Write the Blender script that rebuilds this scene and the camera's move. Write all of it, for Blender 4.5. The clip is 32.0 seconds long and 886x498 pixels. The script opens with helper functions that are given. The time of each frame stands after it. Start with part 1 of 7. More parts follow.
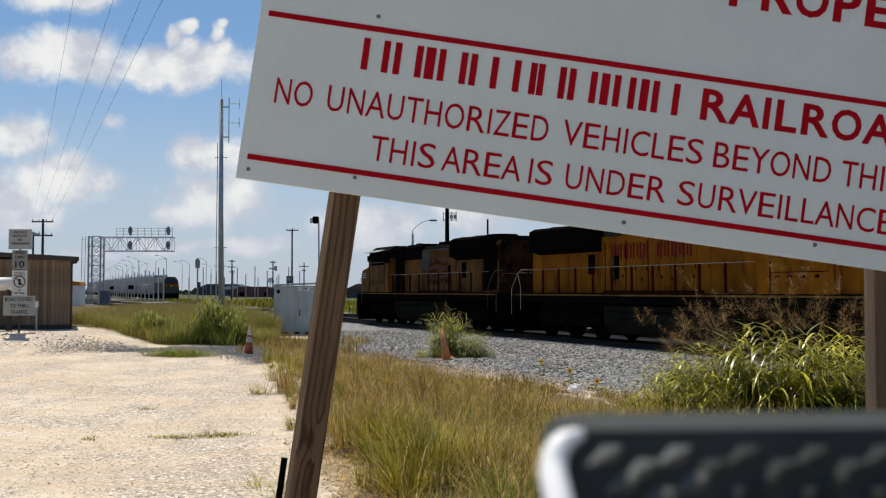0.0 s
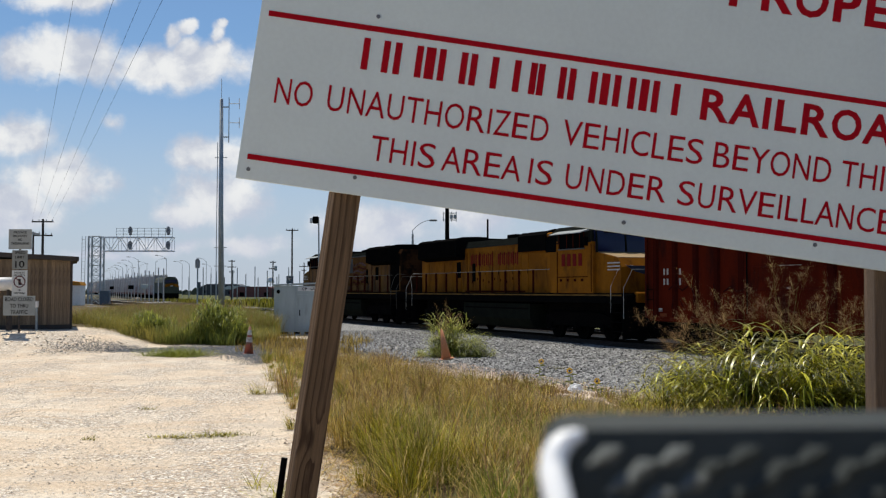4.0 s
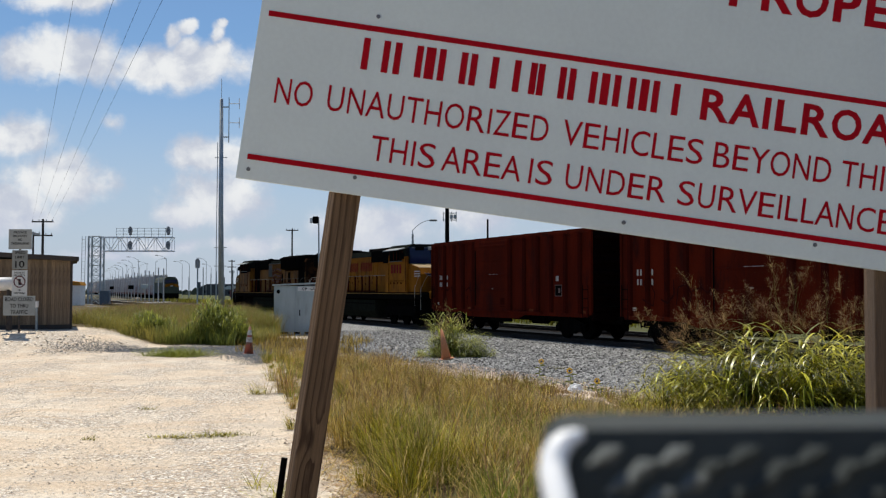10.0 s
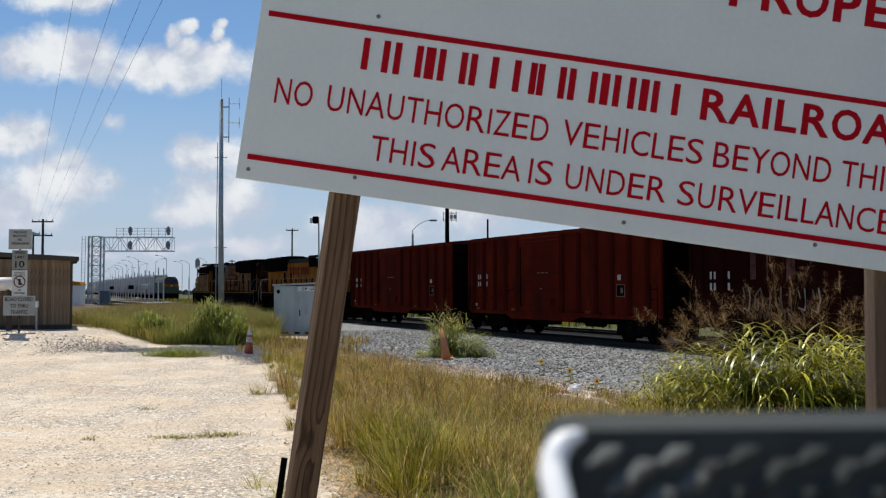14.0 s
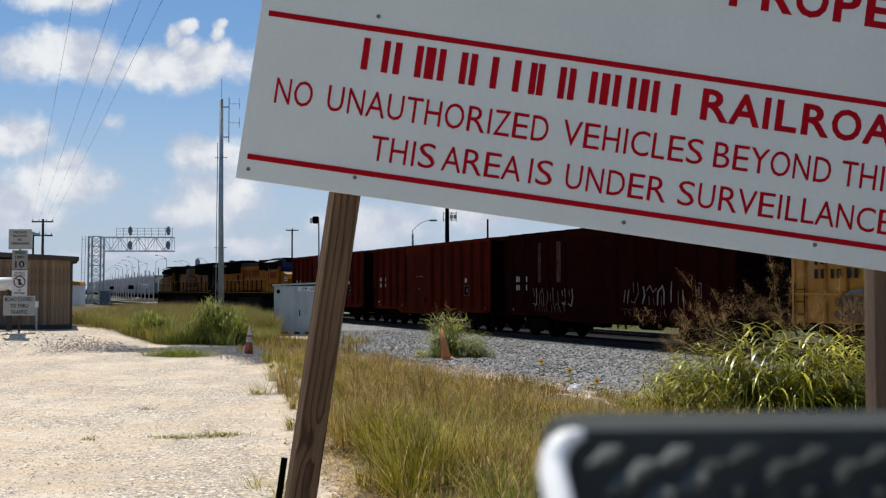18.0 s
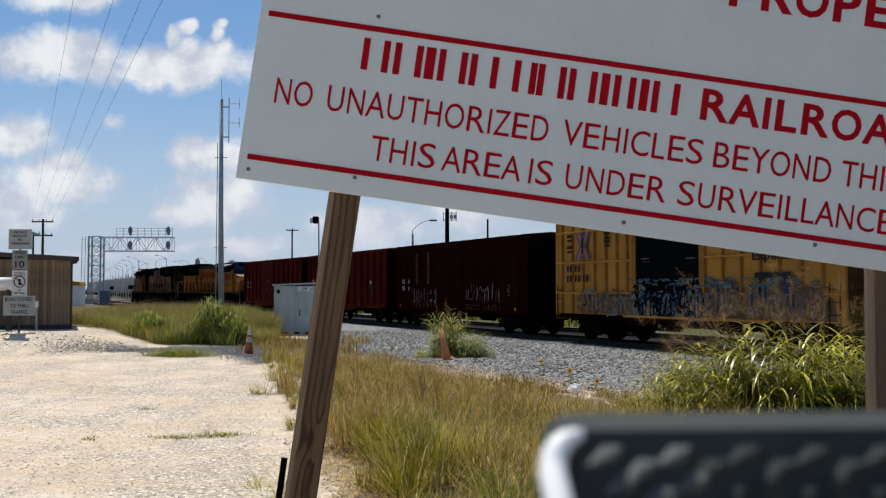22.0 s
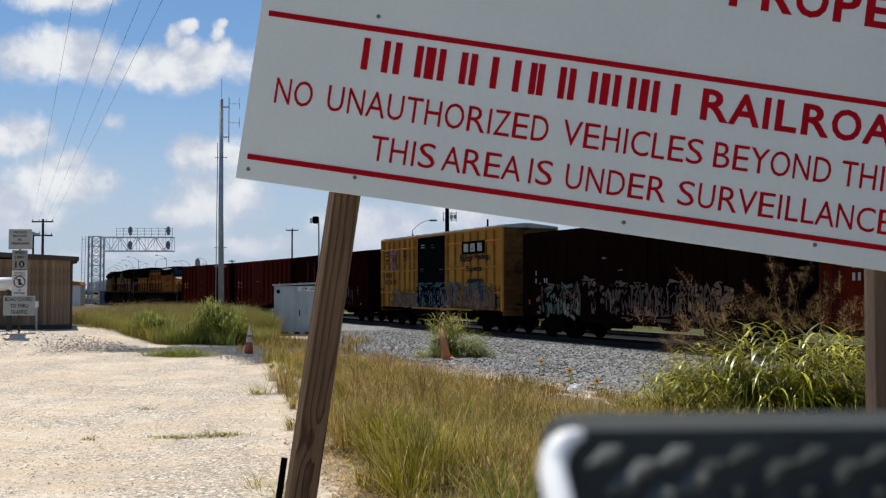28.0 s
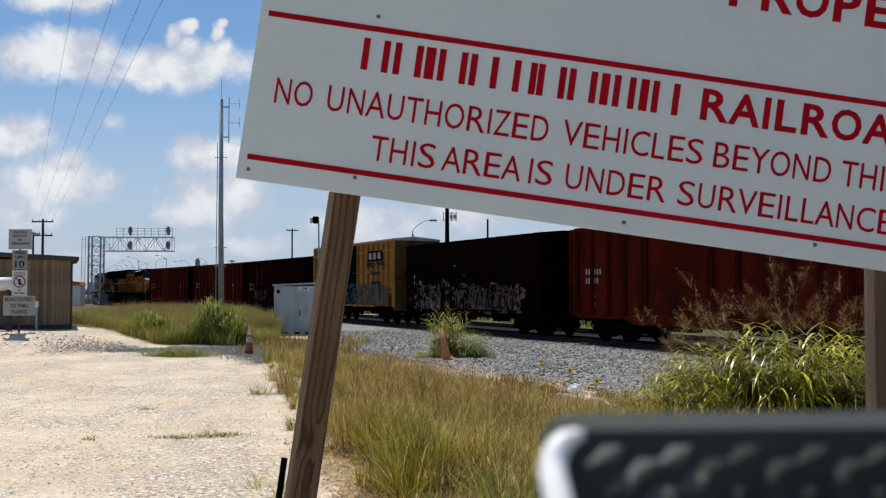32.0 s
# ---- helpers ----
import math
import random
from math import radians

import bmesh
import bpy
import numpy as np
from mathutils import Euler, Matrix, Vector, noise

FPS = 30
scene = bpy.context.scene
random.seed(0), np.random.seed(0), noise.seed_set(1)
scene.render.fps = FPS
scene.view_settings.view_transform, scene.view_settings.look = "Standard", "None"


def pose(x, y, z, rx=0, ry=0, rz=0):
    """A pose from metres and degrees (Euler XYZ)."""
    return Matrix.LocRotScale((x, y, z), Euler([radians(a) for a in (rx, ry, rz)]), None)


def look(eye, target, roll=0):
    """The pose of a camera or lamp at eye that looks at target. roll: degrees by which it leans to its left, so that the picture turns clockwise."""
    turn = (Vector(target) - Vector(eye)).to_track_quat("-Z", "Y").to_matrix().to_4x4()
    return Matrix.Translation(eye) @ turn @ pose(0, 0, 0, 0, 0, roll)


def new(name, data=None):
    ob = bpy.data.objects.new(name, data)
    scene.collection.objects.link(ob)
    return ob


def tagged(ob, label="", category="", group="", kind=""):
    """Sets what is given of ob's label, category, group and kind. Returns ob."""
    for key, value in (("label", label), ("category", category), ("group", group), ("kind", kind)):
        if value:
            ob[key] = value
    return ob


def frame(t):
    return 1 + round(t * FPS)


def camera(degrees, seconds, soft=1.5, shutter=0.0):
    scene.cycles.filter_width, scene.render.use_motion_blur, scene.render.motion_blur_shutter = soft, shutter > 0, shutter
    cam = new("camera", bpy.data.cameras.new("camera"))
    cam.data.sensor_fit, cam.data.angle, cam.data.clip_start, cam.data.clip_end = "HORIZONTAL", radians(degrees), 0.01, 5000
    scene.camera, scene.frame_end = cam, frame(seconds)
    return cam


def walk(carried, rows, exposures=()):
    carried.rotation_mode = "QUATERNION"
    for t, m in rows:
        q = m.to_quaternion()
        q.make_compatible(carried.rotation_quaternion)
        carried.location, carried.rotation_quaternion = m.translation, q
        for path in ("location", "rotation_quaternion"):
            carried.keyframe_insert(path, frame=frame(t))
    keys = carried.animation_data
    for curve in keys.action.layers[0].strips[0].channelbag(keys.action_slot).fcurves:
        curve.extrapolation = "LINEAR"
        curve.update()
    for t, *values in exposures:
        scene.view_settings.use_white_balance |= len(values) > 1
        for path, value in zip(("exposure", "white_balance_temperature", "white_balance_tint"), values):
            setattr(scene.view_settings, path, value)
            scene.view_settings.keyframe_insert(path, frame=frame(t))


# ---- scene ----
cam = camera(46.34, 32.0, soft=1.25)
cam.data.dof.use_dof = True
cam.data.dof.focus_distance = 60.0
cam.data.dof.aperture_fstop = 26.0
walk(cam, [(0.0, pose(0, 0, 2.25, 92.285, 0, 0)), (32.0, pose(0, 0, 2.25, 92.285, 0, 0))],
     [(0.0, -0.05, 6560, 9), (2.0, -0.05, 6490, 9), (9.0, -0.05, 6450, 9), (13.0, -0.06, 6290, 9), (22.0, -0.06, 6290, 9), (32.0, -0.06, 6300, 9)])

# ---- world, sun ----
SUN_ELEV, SUN_AZ = 66.0, -20.0      # azimuth from +y, negative to the left
sun = new("sun", bpy.data.lights.new("sun", "SUN"))
sun.data.energy, sun.data.angle, sun.data.color = 4.9, radians(0.6), (1.0, 0.93, 0.80)
sun_dir = Vector((math.sin(radians(SUN_AZ)) * math.cos(radians(SUN_ELEV)),
                  math.cos(radians(SUN_AZ)) * math.cos(radians(SUN_ELEV)), math.sin(radians(SUN_ELEV))))
sun.matrix_world = look(sun_dir * 200, (0, 0, 0))
scene.view_settings.exposure = 0.0


class Nodes:
    """Short hand for building a node tree."""

    def __init__(self, tree):
        self.t = tree
        tree.nodes.clear()

    def add(self, kind, ins=None, **props):
        n = self.t.nodes.new(kind)
        if "operation" in props:
            n.operation = props["operation"]
        if "use_clamp" in props:
            n.use_clamp = props["use_clamp"]
        if "interpolation_type" in props:
            n.interpolation_type = props["interpolation_type"]
        for k, v in (ins or {}).items():
            s = n.inputs[k]
            if isinstance(v, bpy.types.NodeSocket):
                self.t.links.new(v, s)
            else:
                s.default_value = v
        return n

    def math(self, op, a, b=0.0, c=0.0, clamp=False):
        return self.add("ShaderNodeMath", {0: a, 1: b, 2: c}, operation=op, use_clamp=clamp).outputs[0]

    def vec(self, op, a, b=(0, 0, 0)):
        n = self.add("ShaderNodeVectorMath", {0: a, 1: b}, operation=op)
        return n.outputs["Value"] if op in ("LENGTH", "DOT_PRODUCT", "DISTANCE") else n.outputs[0]

    def noise(self, v, scale, detail=4.0, rough=0.55):
        return self.add("ShaderNodeTexNoise", {"Vector": v, "Scale": scale, "Detail": detail, "Roughness": rough}).outputs["Fac"]

    def step(self, v, lo, hi, a=0.0, b=1.0):
        return self.add("ShaderNodeMapRange", {"Value": v, "From Min": lo, "From Max": hi, "To Min": a, "To Max": b},
                        interpolation_type="SMOOTHSTEP").outputs[0]

    def mix(self, fac, a, b, blend="MIX"):
        n = self.t.nodes.new("ShaderNodeMix")
        n.data_type, n.blend_type = "RGBA", blend
        for s, v in ((n.inputs[0], fac), (n.inputs[6], a), (n.inputs[7], b)):
            if isinstance(v, bpy.types.NodeSocket):
                self.t.links.new(v, s)
            else:
                s.default_value = v if not isinstance(v, tuple) or len(v) == 4 else (*v, 1)
        return n.outputs[2]


def make_world():
    w = bpy.data.worlds.new("sky")
    w.use_nodes = True
    scene.world = w
    n = Nodes(w.node_tree)
    tex = n.add("ShaderNodeTexSky")
    tex.sky_type, tex.sun_disc = "NISHITA", False
    tex.sun_elevation, tex.sun_rotation = radians(SUN_ELEV), radians(SUN_AZ)
    tex.air_density, tex.dust_density, tex.ozone_density = 1.0, 0.6, 1.3
    sky = tex.outputs[0]
    d = n.add("ShaderNodeTexCoord").outputs["Generated"]
    xyz = n.add("ShaderNodeSeparateXYZ", {0: d}).outputs
    y = n.math("MAXIMUM", xyz[1], 0.02)
    u, v = n.math("DIVIDE", xyz[0], y), n.math("DIVIDE", xyz[2], y)
    flat = n.add("ShaderNodeCombineXYZ", {0: u, 1: v, 2: 0.0}).outputs[0]
    warp = n.add("ShaderNodeTexNoise", {"Vector": flat, "Scale": 16.0, "Detail": 7.0, "Roughness": 0.6}).outputs["Color"]
    wv = n.vec("SUBTRACT", warp, (0.5, 0.5, 0.5))
    p = n.vec("ADD", flat, n.vec("MULTIPLY", wv, (0.035, 0.03, 0.0)))
    # cumulus heaps: centre and half-width, half-height as slopes from the eye
    heaps = [(-0.375, 0.229, 0.080, 0.026), (-0.268, 0.219, 0.088, 0.023), (-0.261, 0.250, 0.010, 0.010), (-0.251, 0.258, 0.009, 0.008), (-0.249, 0.240, 0.014, 0.012), (-0.2235, 0.252, 0.008, 0.012), (-0.219, 0.262, 0.006, 0.005), (-0.216, 0.236, 0.012, 0.012),
             (-0.231, 0.221, 0.030, 0.024), (-0.37, 0.285, 0.055, 0.016), (-0.415, 0.148, 0.042, 0.024), (-0.37, 0.108, 0.055, 0.026),
             (-0.322, 0.166, 0.026, 0.018, 0.62), (-0.225, 0.132, 0.042, 0.020), (-0.215, 0.09, 0.055, 0.030), (-0.42, 0.075, 0.05, 0.028),
             (-0.25, 0.074, 0.032, 0.013), (-0.07, 0.060, 0.06, 0.022), (0.03, 0.078, 0.05, 0.026),
             (-0.33, 0.035, 0.05, 0.010, 0.9), (-0.27, 0.042, 0.06, 0.013, 0.9), (-0.19, 0.045, 0.06, 0.014, 0.9), (-0.24, 0.125, 0.03, 0.012, 0.7)]
    best = None
    for cx, cy, sx, sy, *thick in heaps:
        q = n.vec("LENGTH", n.vec("MULTIPLY", n.vec("SUBTRACT", p, (cx, cy, 0)), (1 / sx, 1 / sy, 0)))
        m = n.math("SUBTRACT", thick[0] if thick else 1.25, q)
        best = m if best is None else n.add("ShaderNodeMath", {0: best, 1: m, 2: 0.35}, operation="SMOOTH_MAX").outputs[0]
    front = n.step(xyz[1], 0.35, 0.75)
    fine = n.math("MULTIPLY", n.math("SUBTRACT", n.noise(flat, 34.0, 9.0, 0.58), 0.5), 1.25)
    near = n.math("ADD", best, fine)
    wide = n.noise(n.vec("MULTIPLY", d, (1, 1, 2.2)), 3.2, 9.0, 0.6)
    far = n.math("MULTIPLY", n.math("SUBTRACT", wide, 0.60), 9.0)
    body = n.add("ShaderNodeMix", {0: front, 2: far, 3: near}).outputs[0]
    mask = n.math("MULTIPLY", n.step(body, 0.0, 0.72), 0.97)
    shade = n.step(n.math("ADD", n.noise(p, 22.0, 6.0), n.math("MULTIPLY", body, 0.12)), 0.42, 0.72)
    cloud = n.mix(shade, (5.9, 6.25, 7.2), (9.5, 9.5, 9.45))
    low = n.mix(shade, (5.9, 6.35, 7.6), (7.6, 7.75, 8.3))
    cloud = n.mix(n.step(xyz[2], 0.11, 0.03), cloud, low)
    haze = n.step(xyz[2], 0.0, 0.25, 0.8, 0.04)
    blue = n.mix(1.0, sky, (0.655, 0.865, 1.05), "MULTIPLY")
    base = n.mix(haze, blue, (5.6, 6.2, 7.5))
    col = n.mix(mask, base, cloud)
    bg = n.add("ShaderNodeBackground", {"Color": col, "Strength": 0.095})
    out = n.add("ShaderNodeOutputWorld")
    n.t.links.new(bg.outputs[0], out.inputs[0])


make_world()


# ---- materials ----
def material(name, c1, c2=None, scale=8.0, rough=0.6, metal=0.0, bump=0.0, bscale=60.0, stain=None, stain_at=(0.55, 0.7),
             stain_scale=1.2, stretch=(1, 1, 1), fine=0.25, vary=0.0, spec=0.5, island=False, trans=0.0):
    """Base colour between c1 and c2 by a broad noise, a fine grain over it, stains with a shape of their own and a fine relief."""
    m = bpy.data.materials.new(name)
    m.use_nodes = True
    n = Nodes(m.node_tree)
    c2 = c2 or tuple(v * 0.75 for v in c1)
    v = n.add("ShaderNodeTexCoord").outputs["Object"]
    v = n.vec("MULTIPLY", v, stretch)
    col = n.mix(n.step(n.noise(v, scale, 5.0), 0.3, 0.7), c1, c2)
    grain = n.noise(v, bscale, 3.0, 0.6)
    if fine:
        g = n.step(grain, 0.3, 0.7, 1.0 - fine, 1.0 + fine)
        grey = n.add("ShaderNodeCombineColor", {0: g, 1: g, 2: g}).outputs[0]
        col = n.mix(1.0, col, grey, "MULTIPLY")
    if stain:
        s = n.step(n.noise(n.vec("ADD", v, (7.3, 1.9, 4.1)), stain_scale, 8.0, 0.65), *stain_at)
        col = n.mix(s, col, stain)
    if vary:
        r = n.add("ShaderNodeNewGeometry").outputs["Random Per Island"] if island else n.add("ShaderNodeObjectInfo").outputs["Random"]
        g = n.math("MULTIPLY_ADD", r, 2 * vary, 1.0 - vary)
        grey = n.add("ShaderNodeCombineColor", {0: g, 1: g, 2: g}).outputs[0]
        col = n.mix(1.0, col, grey, "MULTIPLY")
    b = n.add("ShaderNodeBsdfPrincipled", {"Base Color": col, "Roughness": rough, "Metallic": metal, "Specular IOR Level": spec})
    if bump:
        bp = n.add("ShaderNodeBump", {"Height": grain, "Strength": bump, "Distance": 0.01})
        n.t.links.new(bp.outputs[0], b.inputs["Normal"])
    sh = b.outputs[0]
    if trans:
        tr = n.add("ShaderNodeBsdfTranslucent", {"Color": col})
        sh = n.add("ShaderNodeMixShader", {0: trans, 1: sh, 2: tr.outputs[0]}).outputs[0]
    out = n.add("ShaderNodeOutputMaterial")
    n.t.links.new(sh, out.inputs[0])
    return m


M = {}
M["sign_white"] = material("sign_white", (0.665, 0.73, 0.705), (0.63, 0.69, 0.67), 3, 0.45, spec=0.3, fine=0.02, stain=(0.6, 0.6, 0.58), stain_at=(0.62, 0.8))
M["sign_red"] = material("sign_red", (0.40, 0.006, 0.014), (0.34, 0.005, 0.012), 5, 0.7, fine=0.08, spec=0.05)
M["sign_dark"] = material("sign_dark", (0.018, 0.017, 0.016), (0.026, 0.024, 0.022), 5, 0.8, fine=0.08, spec=0.05)
M["bolt"] = material("bolt", (0.18, 0.18, 0.19), (0.12, 0.12, 0.12), 30, 0.5, 0.6)


def timber_material(name, pale, dark, knots):
    """Sawn pine: growth rings cut at a slant into long flames, bent round dark knots; knots at (x, z, size) on the broad face."""
    m = bpy.data.materials.new(name)
    m.use_nodes = True
    n = Nodes(m.node_tree)
    v = n.add("ShaderNodeTexCoord").outputs["Object"]
    xyz = n.add("ShaderNodeSeparateXYZ", {0: v}).outputs
    slow = n.math("SUBTRACT", n.noise(n.vec("MULTIPLY", v, (0.8, 0.8, 0.35)), 1.6, 2.0), 0.5)
    wob = n.math("SUBTRACT", n.noise(n.vec("MULTIPLY", v, (9, 9, 0.8)), 3.0, 4.0), 0.5)
    x = n.math("ADD", n.math("ADD", xyz[0], -0.006), n.math("MULTIPLY", slow, 0.10))
    y = n.math("ADD", n.math("ADD", xyz[1], 0.052), n.math("MULTIPLY", n.math("ADD", slow, wob), 0.03))
    ring = n.math("SQRT", n.math("ADD", n.math("MULTIPLY", x, x), n.math("MULTIPLY", y, y)))
    ring = n.math("ADD", ring, n.math("MULTIPLY", wob, 0.010))
    spot = None
    for kx, kz, kr in knots:
        p = n.add("ShaderNodeCombineXYZ", {0: n.math("SUBTRACT", xyz[0], kx), 1: 0.0, 2: n.math("MULTIPLY", n.math("SUBTRACT", xyz[2], kz), 0.5)}).outputs[0]
        d = n.vec("LENGTH", p)
        ring = n.math("ADD", ring, n.math("MULTIPLY", n.step(d, kr * 2.6, 0.0), 0.02))
        k = n.step(n.math("ADD", d, n.math("MULTIPLY", wob, 0.02)), kr, kr * 0.35)
        spot = k if spot is None else n.math("MAXIMUM", spot, k)
    wave = n.math("FRACT", n.math("DIVIDE", ring, 0.0190))
    late = n.math("MULTIPLY", n.step(wave, 0.45, 0.92), n.step(wave, 1.0, 0.94))
    fine = n.noise(n.vec("MULTIPLY", v, (120, 120, 4)), 3.0, 4.0)
    col = n.mix(n.step(n.noise(n.vec("MULTIPLY", v, (4, 4, 1)), 2.5, 4.0), 0.35, 0.7), pale, tuple(c * 0.72 for c in pale))
    col = n.mix(n.math("MULTIPLY", late, n.step(slow, -0.2, 0.15, 0.55, 0.95)), col, dark)
    g = n.step(fine, 0.25, 0.75, 0.82, 1.16)
    col = n.mix(1.0, col, n.add("ShaderNodeCombineColor", {0: g, 1: g, 2: g}).outputs[0], "MULTIPLY")
    if spot is not None:
        col = n.mix(n.math("MULTIPLY", spot, 0.6), col, tuple(c * 0.8 for c in dark))
    bp = n.add("ShaderNodeBump", {"Height": n.math("ADD", fine, late), "Strength": 0.35, "Distance": 0.002})
    b = n.add("ShaderNodeBsdfPrincipled", {"Base Color": col, "Roughness": 0.85, "Specular IOR Level": 0.15, "Normal": bp.outputs[0]})
    out = n.add("ShaderNodeOutputMaterial")
    n.t.links.new(b.outputs[0], out.inputs[0])
    return m


M["timber"] = timber_material("timber", (0.178, 0.113, 0.064), (0.034, 0.018, 0.011), ((-0.008, 2.17, 0.020),))
M["timber_pale"] = material("timber_pale", (0.125, 0.078, 0.044), (0.078, 0.048, 0.028), 2.2, 0.8, bump=0.5, bscale=30, stretch=(14, 14, 0.7), fine=0.18)
M["black_rubber"] = material("black_rubber", (0.032, 0.036, 0.033), (0.046, 0.050, 0.046), 40, 0.6, fine=0.1, spec=0.15)
# paler than the body, for the raised ridges
M["rubber_ridge"] = material("rubber_ridge", (0.072, 0.080, 0.078), (0.036, 0.041, 0.041), 300, 0.8, fine=0.1, spec=0.06)
# still paler copy: highlights on the leftmost ridges, painted in
M["rubber_highlight"] = material("rubber_highlight", (0.20, 0.215, 0.21), (0.10, 0.108, 0.108), 300, 0.75, fine=0.1, spec=0.1)
M["chrome"] = material("chrome", (0.97, 0.97, 0.96), (0.94, 0.94, 0.94), 20, 0.45, 0.0, fine=0.0)
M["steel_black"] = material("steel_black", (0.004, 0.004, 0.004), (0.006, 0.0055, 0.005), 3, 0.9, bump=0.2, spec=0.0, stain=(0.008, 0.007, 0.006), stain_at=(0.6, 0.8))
M["loco_yellow"] = material("loco_yellow", (0.27, 0.100, 0.006), (0.185, 0.064, 0.005), 1.3, 0.7, spec=0.03, fine=0.14, stain=(0.07, 0.026, 0.007), stain_at=(0.46, 0.76), stain_scale=1.7, stretch=(1, 1, 0.4))
M["loco_grey"] = material("loco_grey", (0.10, 0.11, 0.105), (0.07, 0.075, 0.075), 1.5, 0.8, spec=0.1, fine=0.08, stain=(0.06, 0.05, 0.045), stain_at=(0.55, 0.75))
M["loco_nose"] = material("loco_nose", (0.17, 0.095, 0.024), (0.12, 0.065, 0.018), 1.3, 0.85, spec=0.05, stain=(0.05, 0.03, 0.014), stain_at=(0.48, 0.72), stain_scale=1.2)
M["sunshade"] = material("sunshade", (0.32, 0.33, 0.32), (0.24, 0.25, 0.24), 2, 0.6, spec=0.2)
M["loco_red"] = material("loco_red", (0.17, 0.012, 0.010), (0.13, 0.010, 0.009), 2, 0.8, spec=0.05)
M["loco_blue"] = material("loco_blue", (0.016, 0.022, 0.055), (0.018, 0.024, 0.05), 2, 0.4)
M["rail_white"] = material("rail_white", (0.50, 0.49, 0.45), (0.38, 0.37, 0.34), 6, 0.7, spec=0.1)
M["rail_dull"] = material("rail_dull", (0.16, 0.15, 0.13), (0.10, 0.095, 0.085), 6, 0.7, spec=0.05)
M["stanchion"] = material("stanchion", (0.050, 0.010, 0.006), (0.030, 0.007, 0.004), 6, 0.8, spec=0.0)
M["glass_dark"] = material("glass_dark", (0.003, 0.0035, 0.004), (0.004, 0.0045, 0.005), 2, 0.35, fine=0.0, spec=0.0)
M["car_red"] = material("car_red", (0.090, 0.0100, 0.0036), (0.054, 0.0068, 0.0030), 0.8, 0.85, spec=0.015, fine=0.14, stain=(0.030, 0.007, 0.005), stain_at=(0.48, 0.70), stain_scale=1.6, stretch=(1, 1, 0.3))
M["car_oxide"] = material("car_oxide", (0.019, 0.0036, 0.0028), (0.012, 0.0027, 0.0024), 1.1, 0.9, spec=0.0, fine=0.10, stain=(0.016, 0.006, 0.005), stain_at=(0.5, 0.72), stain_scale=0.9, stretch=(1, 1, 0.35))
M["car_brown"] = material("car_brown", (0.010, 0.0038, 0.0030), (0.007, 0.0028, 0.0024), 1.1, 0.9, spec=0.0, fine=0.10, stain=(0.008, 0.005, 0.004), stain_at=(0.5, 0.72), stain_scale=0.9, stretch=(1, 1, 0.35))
M["car_yellow"] = material("car_yellow", (0.43, 0.205, 0.042), (0.335, 0.155, 0.032), 1.2, 0.8, spec=0.015, fine=0.08, stain=(0.34, 0.22, 0.12), stain_at=(0.57, 0.78), stretch=(1, 1, 0.5))
M["roof_steel"] = material("roof_steel", (0.42, 0.42, 0.41), (0.32, 0.31, 0.30), 1.2, 0.5, 0.3, fine=0.08, stain=(0.2, 0.13, 0.1), stain_at=(0.58, 0.75))
M["mark_white"] = material("mark_white", (0.44, 0.41, 0.37), (0.34, 0.31, 0.28), 6, 0.8, spec=0.05, stain=(0.12, 0.06, 0.05), stain_at=(0.55, 0.7), stain_scale=4)
M["loco_dull"] = material("loco_dull", (0.185, 0.083, 0.014), (0.112, 0.053, 0.013), 1.1, 0.6, spec=0.05, fine=0.12, stain=(0.040, 0.018, 0.008), stain_at=(0.43, 0.66), stain_scale=2.0, stretch=(1, 1, 0.35))
M["scratch"] = material("scratch", (0.24, 0.20, 0.18), (0.15, 0.12, 0.11), 5, 0.85, spec=0.05)
M["hut_wood"] = material("hut_wood", (0.275, 0.195, 0.118), (0.18, 0.124, 0.076), 2.0, 0.85, bump=0.4, bscale=40, stretch=(6, 6, 0.6), vary=0.3, stain=(0.10, 0.066, 0.043), stain_at=(0.52, 0.7), stain_scale=1.2)
M["metal_pale"] = material("metal_pale", (0.46, 0.505, 0.49), (0.385, 0.43, 0.42), 1.5, 0.5, 0.1, fine=0.05, stain=(0.31, 0.32, 0.30), stain_at=(0.52, 0.75), stain_scale=1.6, stretch=(2, 2, 0.5))
M["galv"] = material("galv", (0.36, 0.40, 0.42), (0.28, 0.32, 0.34), 3, 0.5, 0.4, fine=0.08)
M["galv_white"] = material("galv_white", (0.80, 0.82, 0.83), (0.7, 0.72, 0.73), 3, 0.5, 0.1, fine=0.06)
M["pole_wood"] = material("pole_wood", (0.055, 0.043, 0.036), (0.04, 0.032, 0.027), 2, 0.85, stretch=(6, 6, 0.5))
M["cone_orange"] = material("cone_orange", (0.60, 0.235, 0.095), (0.50, 0.20, 0.09), 5, 0.6, fine=0.1, stain=(0.33, 0.14, 0.08), stain_at=(0.55, 0.75), stain_scale=5)
M["cone_red"] = material("cone_red", (0.40, 0.09, 0.05), (0.28, 0.08, 0.05), 5, 0.7, fine=0.15, stain=(0.16, 0.09, 0.065), stain_at=(0.42, 0.62), stain_scale=5)
M["white_paint"] = material("white_paint", (0.78, 0.77, 0.74), (0.68, 0.67, 0.64), 4, 0.55, fine=0.06, stain=(0.4, 0.36, 0.3), stain_at=(0.58, 0.75))
M["collar_grey"] = material("collar_grey", (0.60, 0.59, 0.56), (0.40, 0.38, 0.35), 9, 0.6, fine=0.15, stain=(0.2, 0.15, 0.12), stain_at=(0.5, 0.65), stain_scale=7)
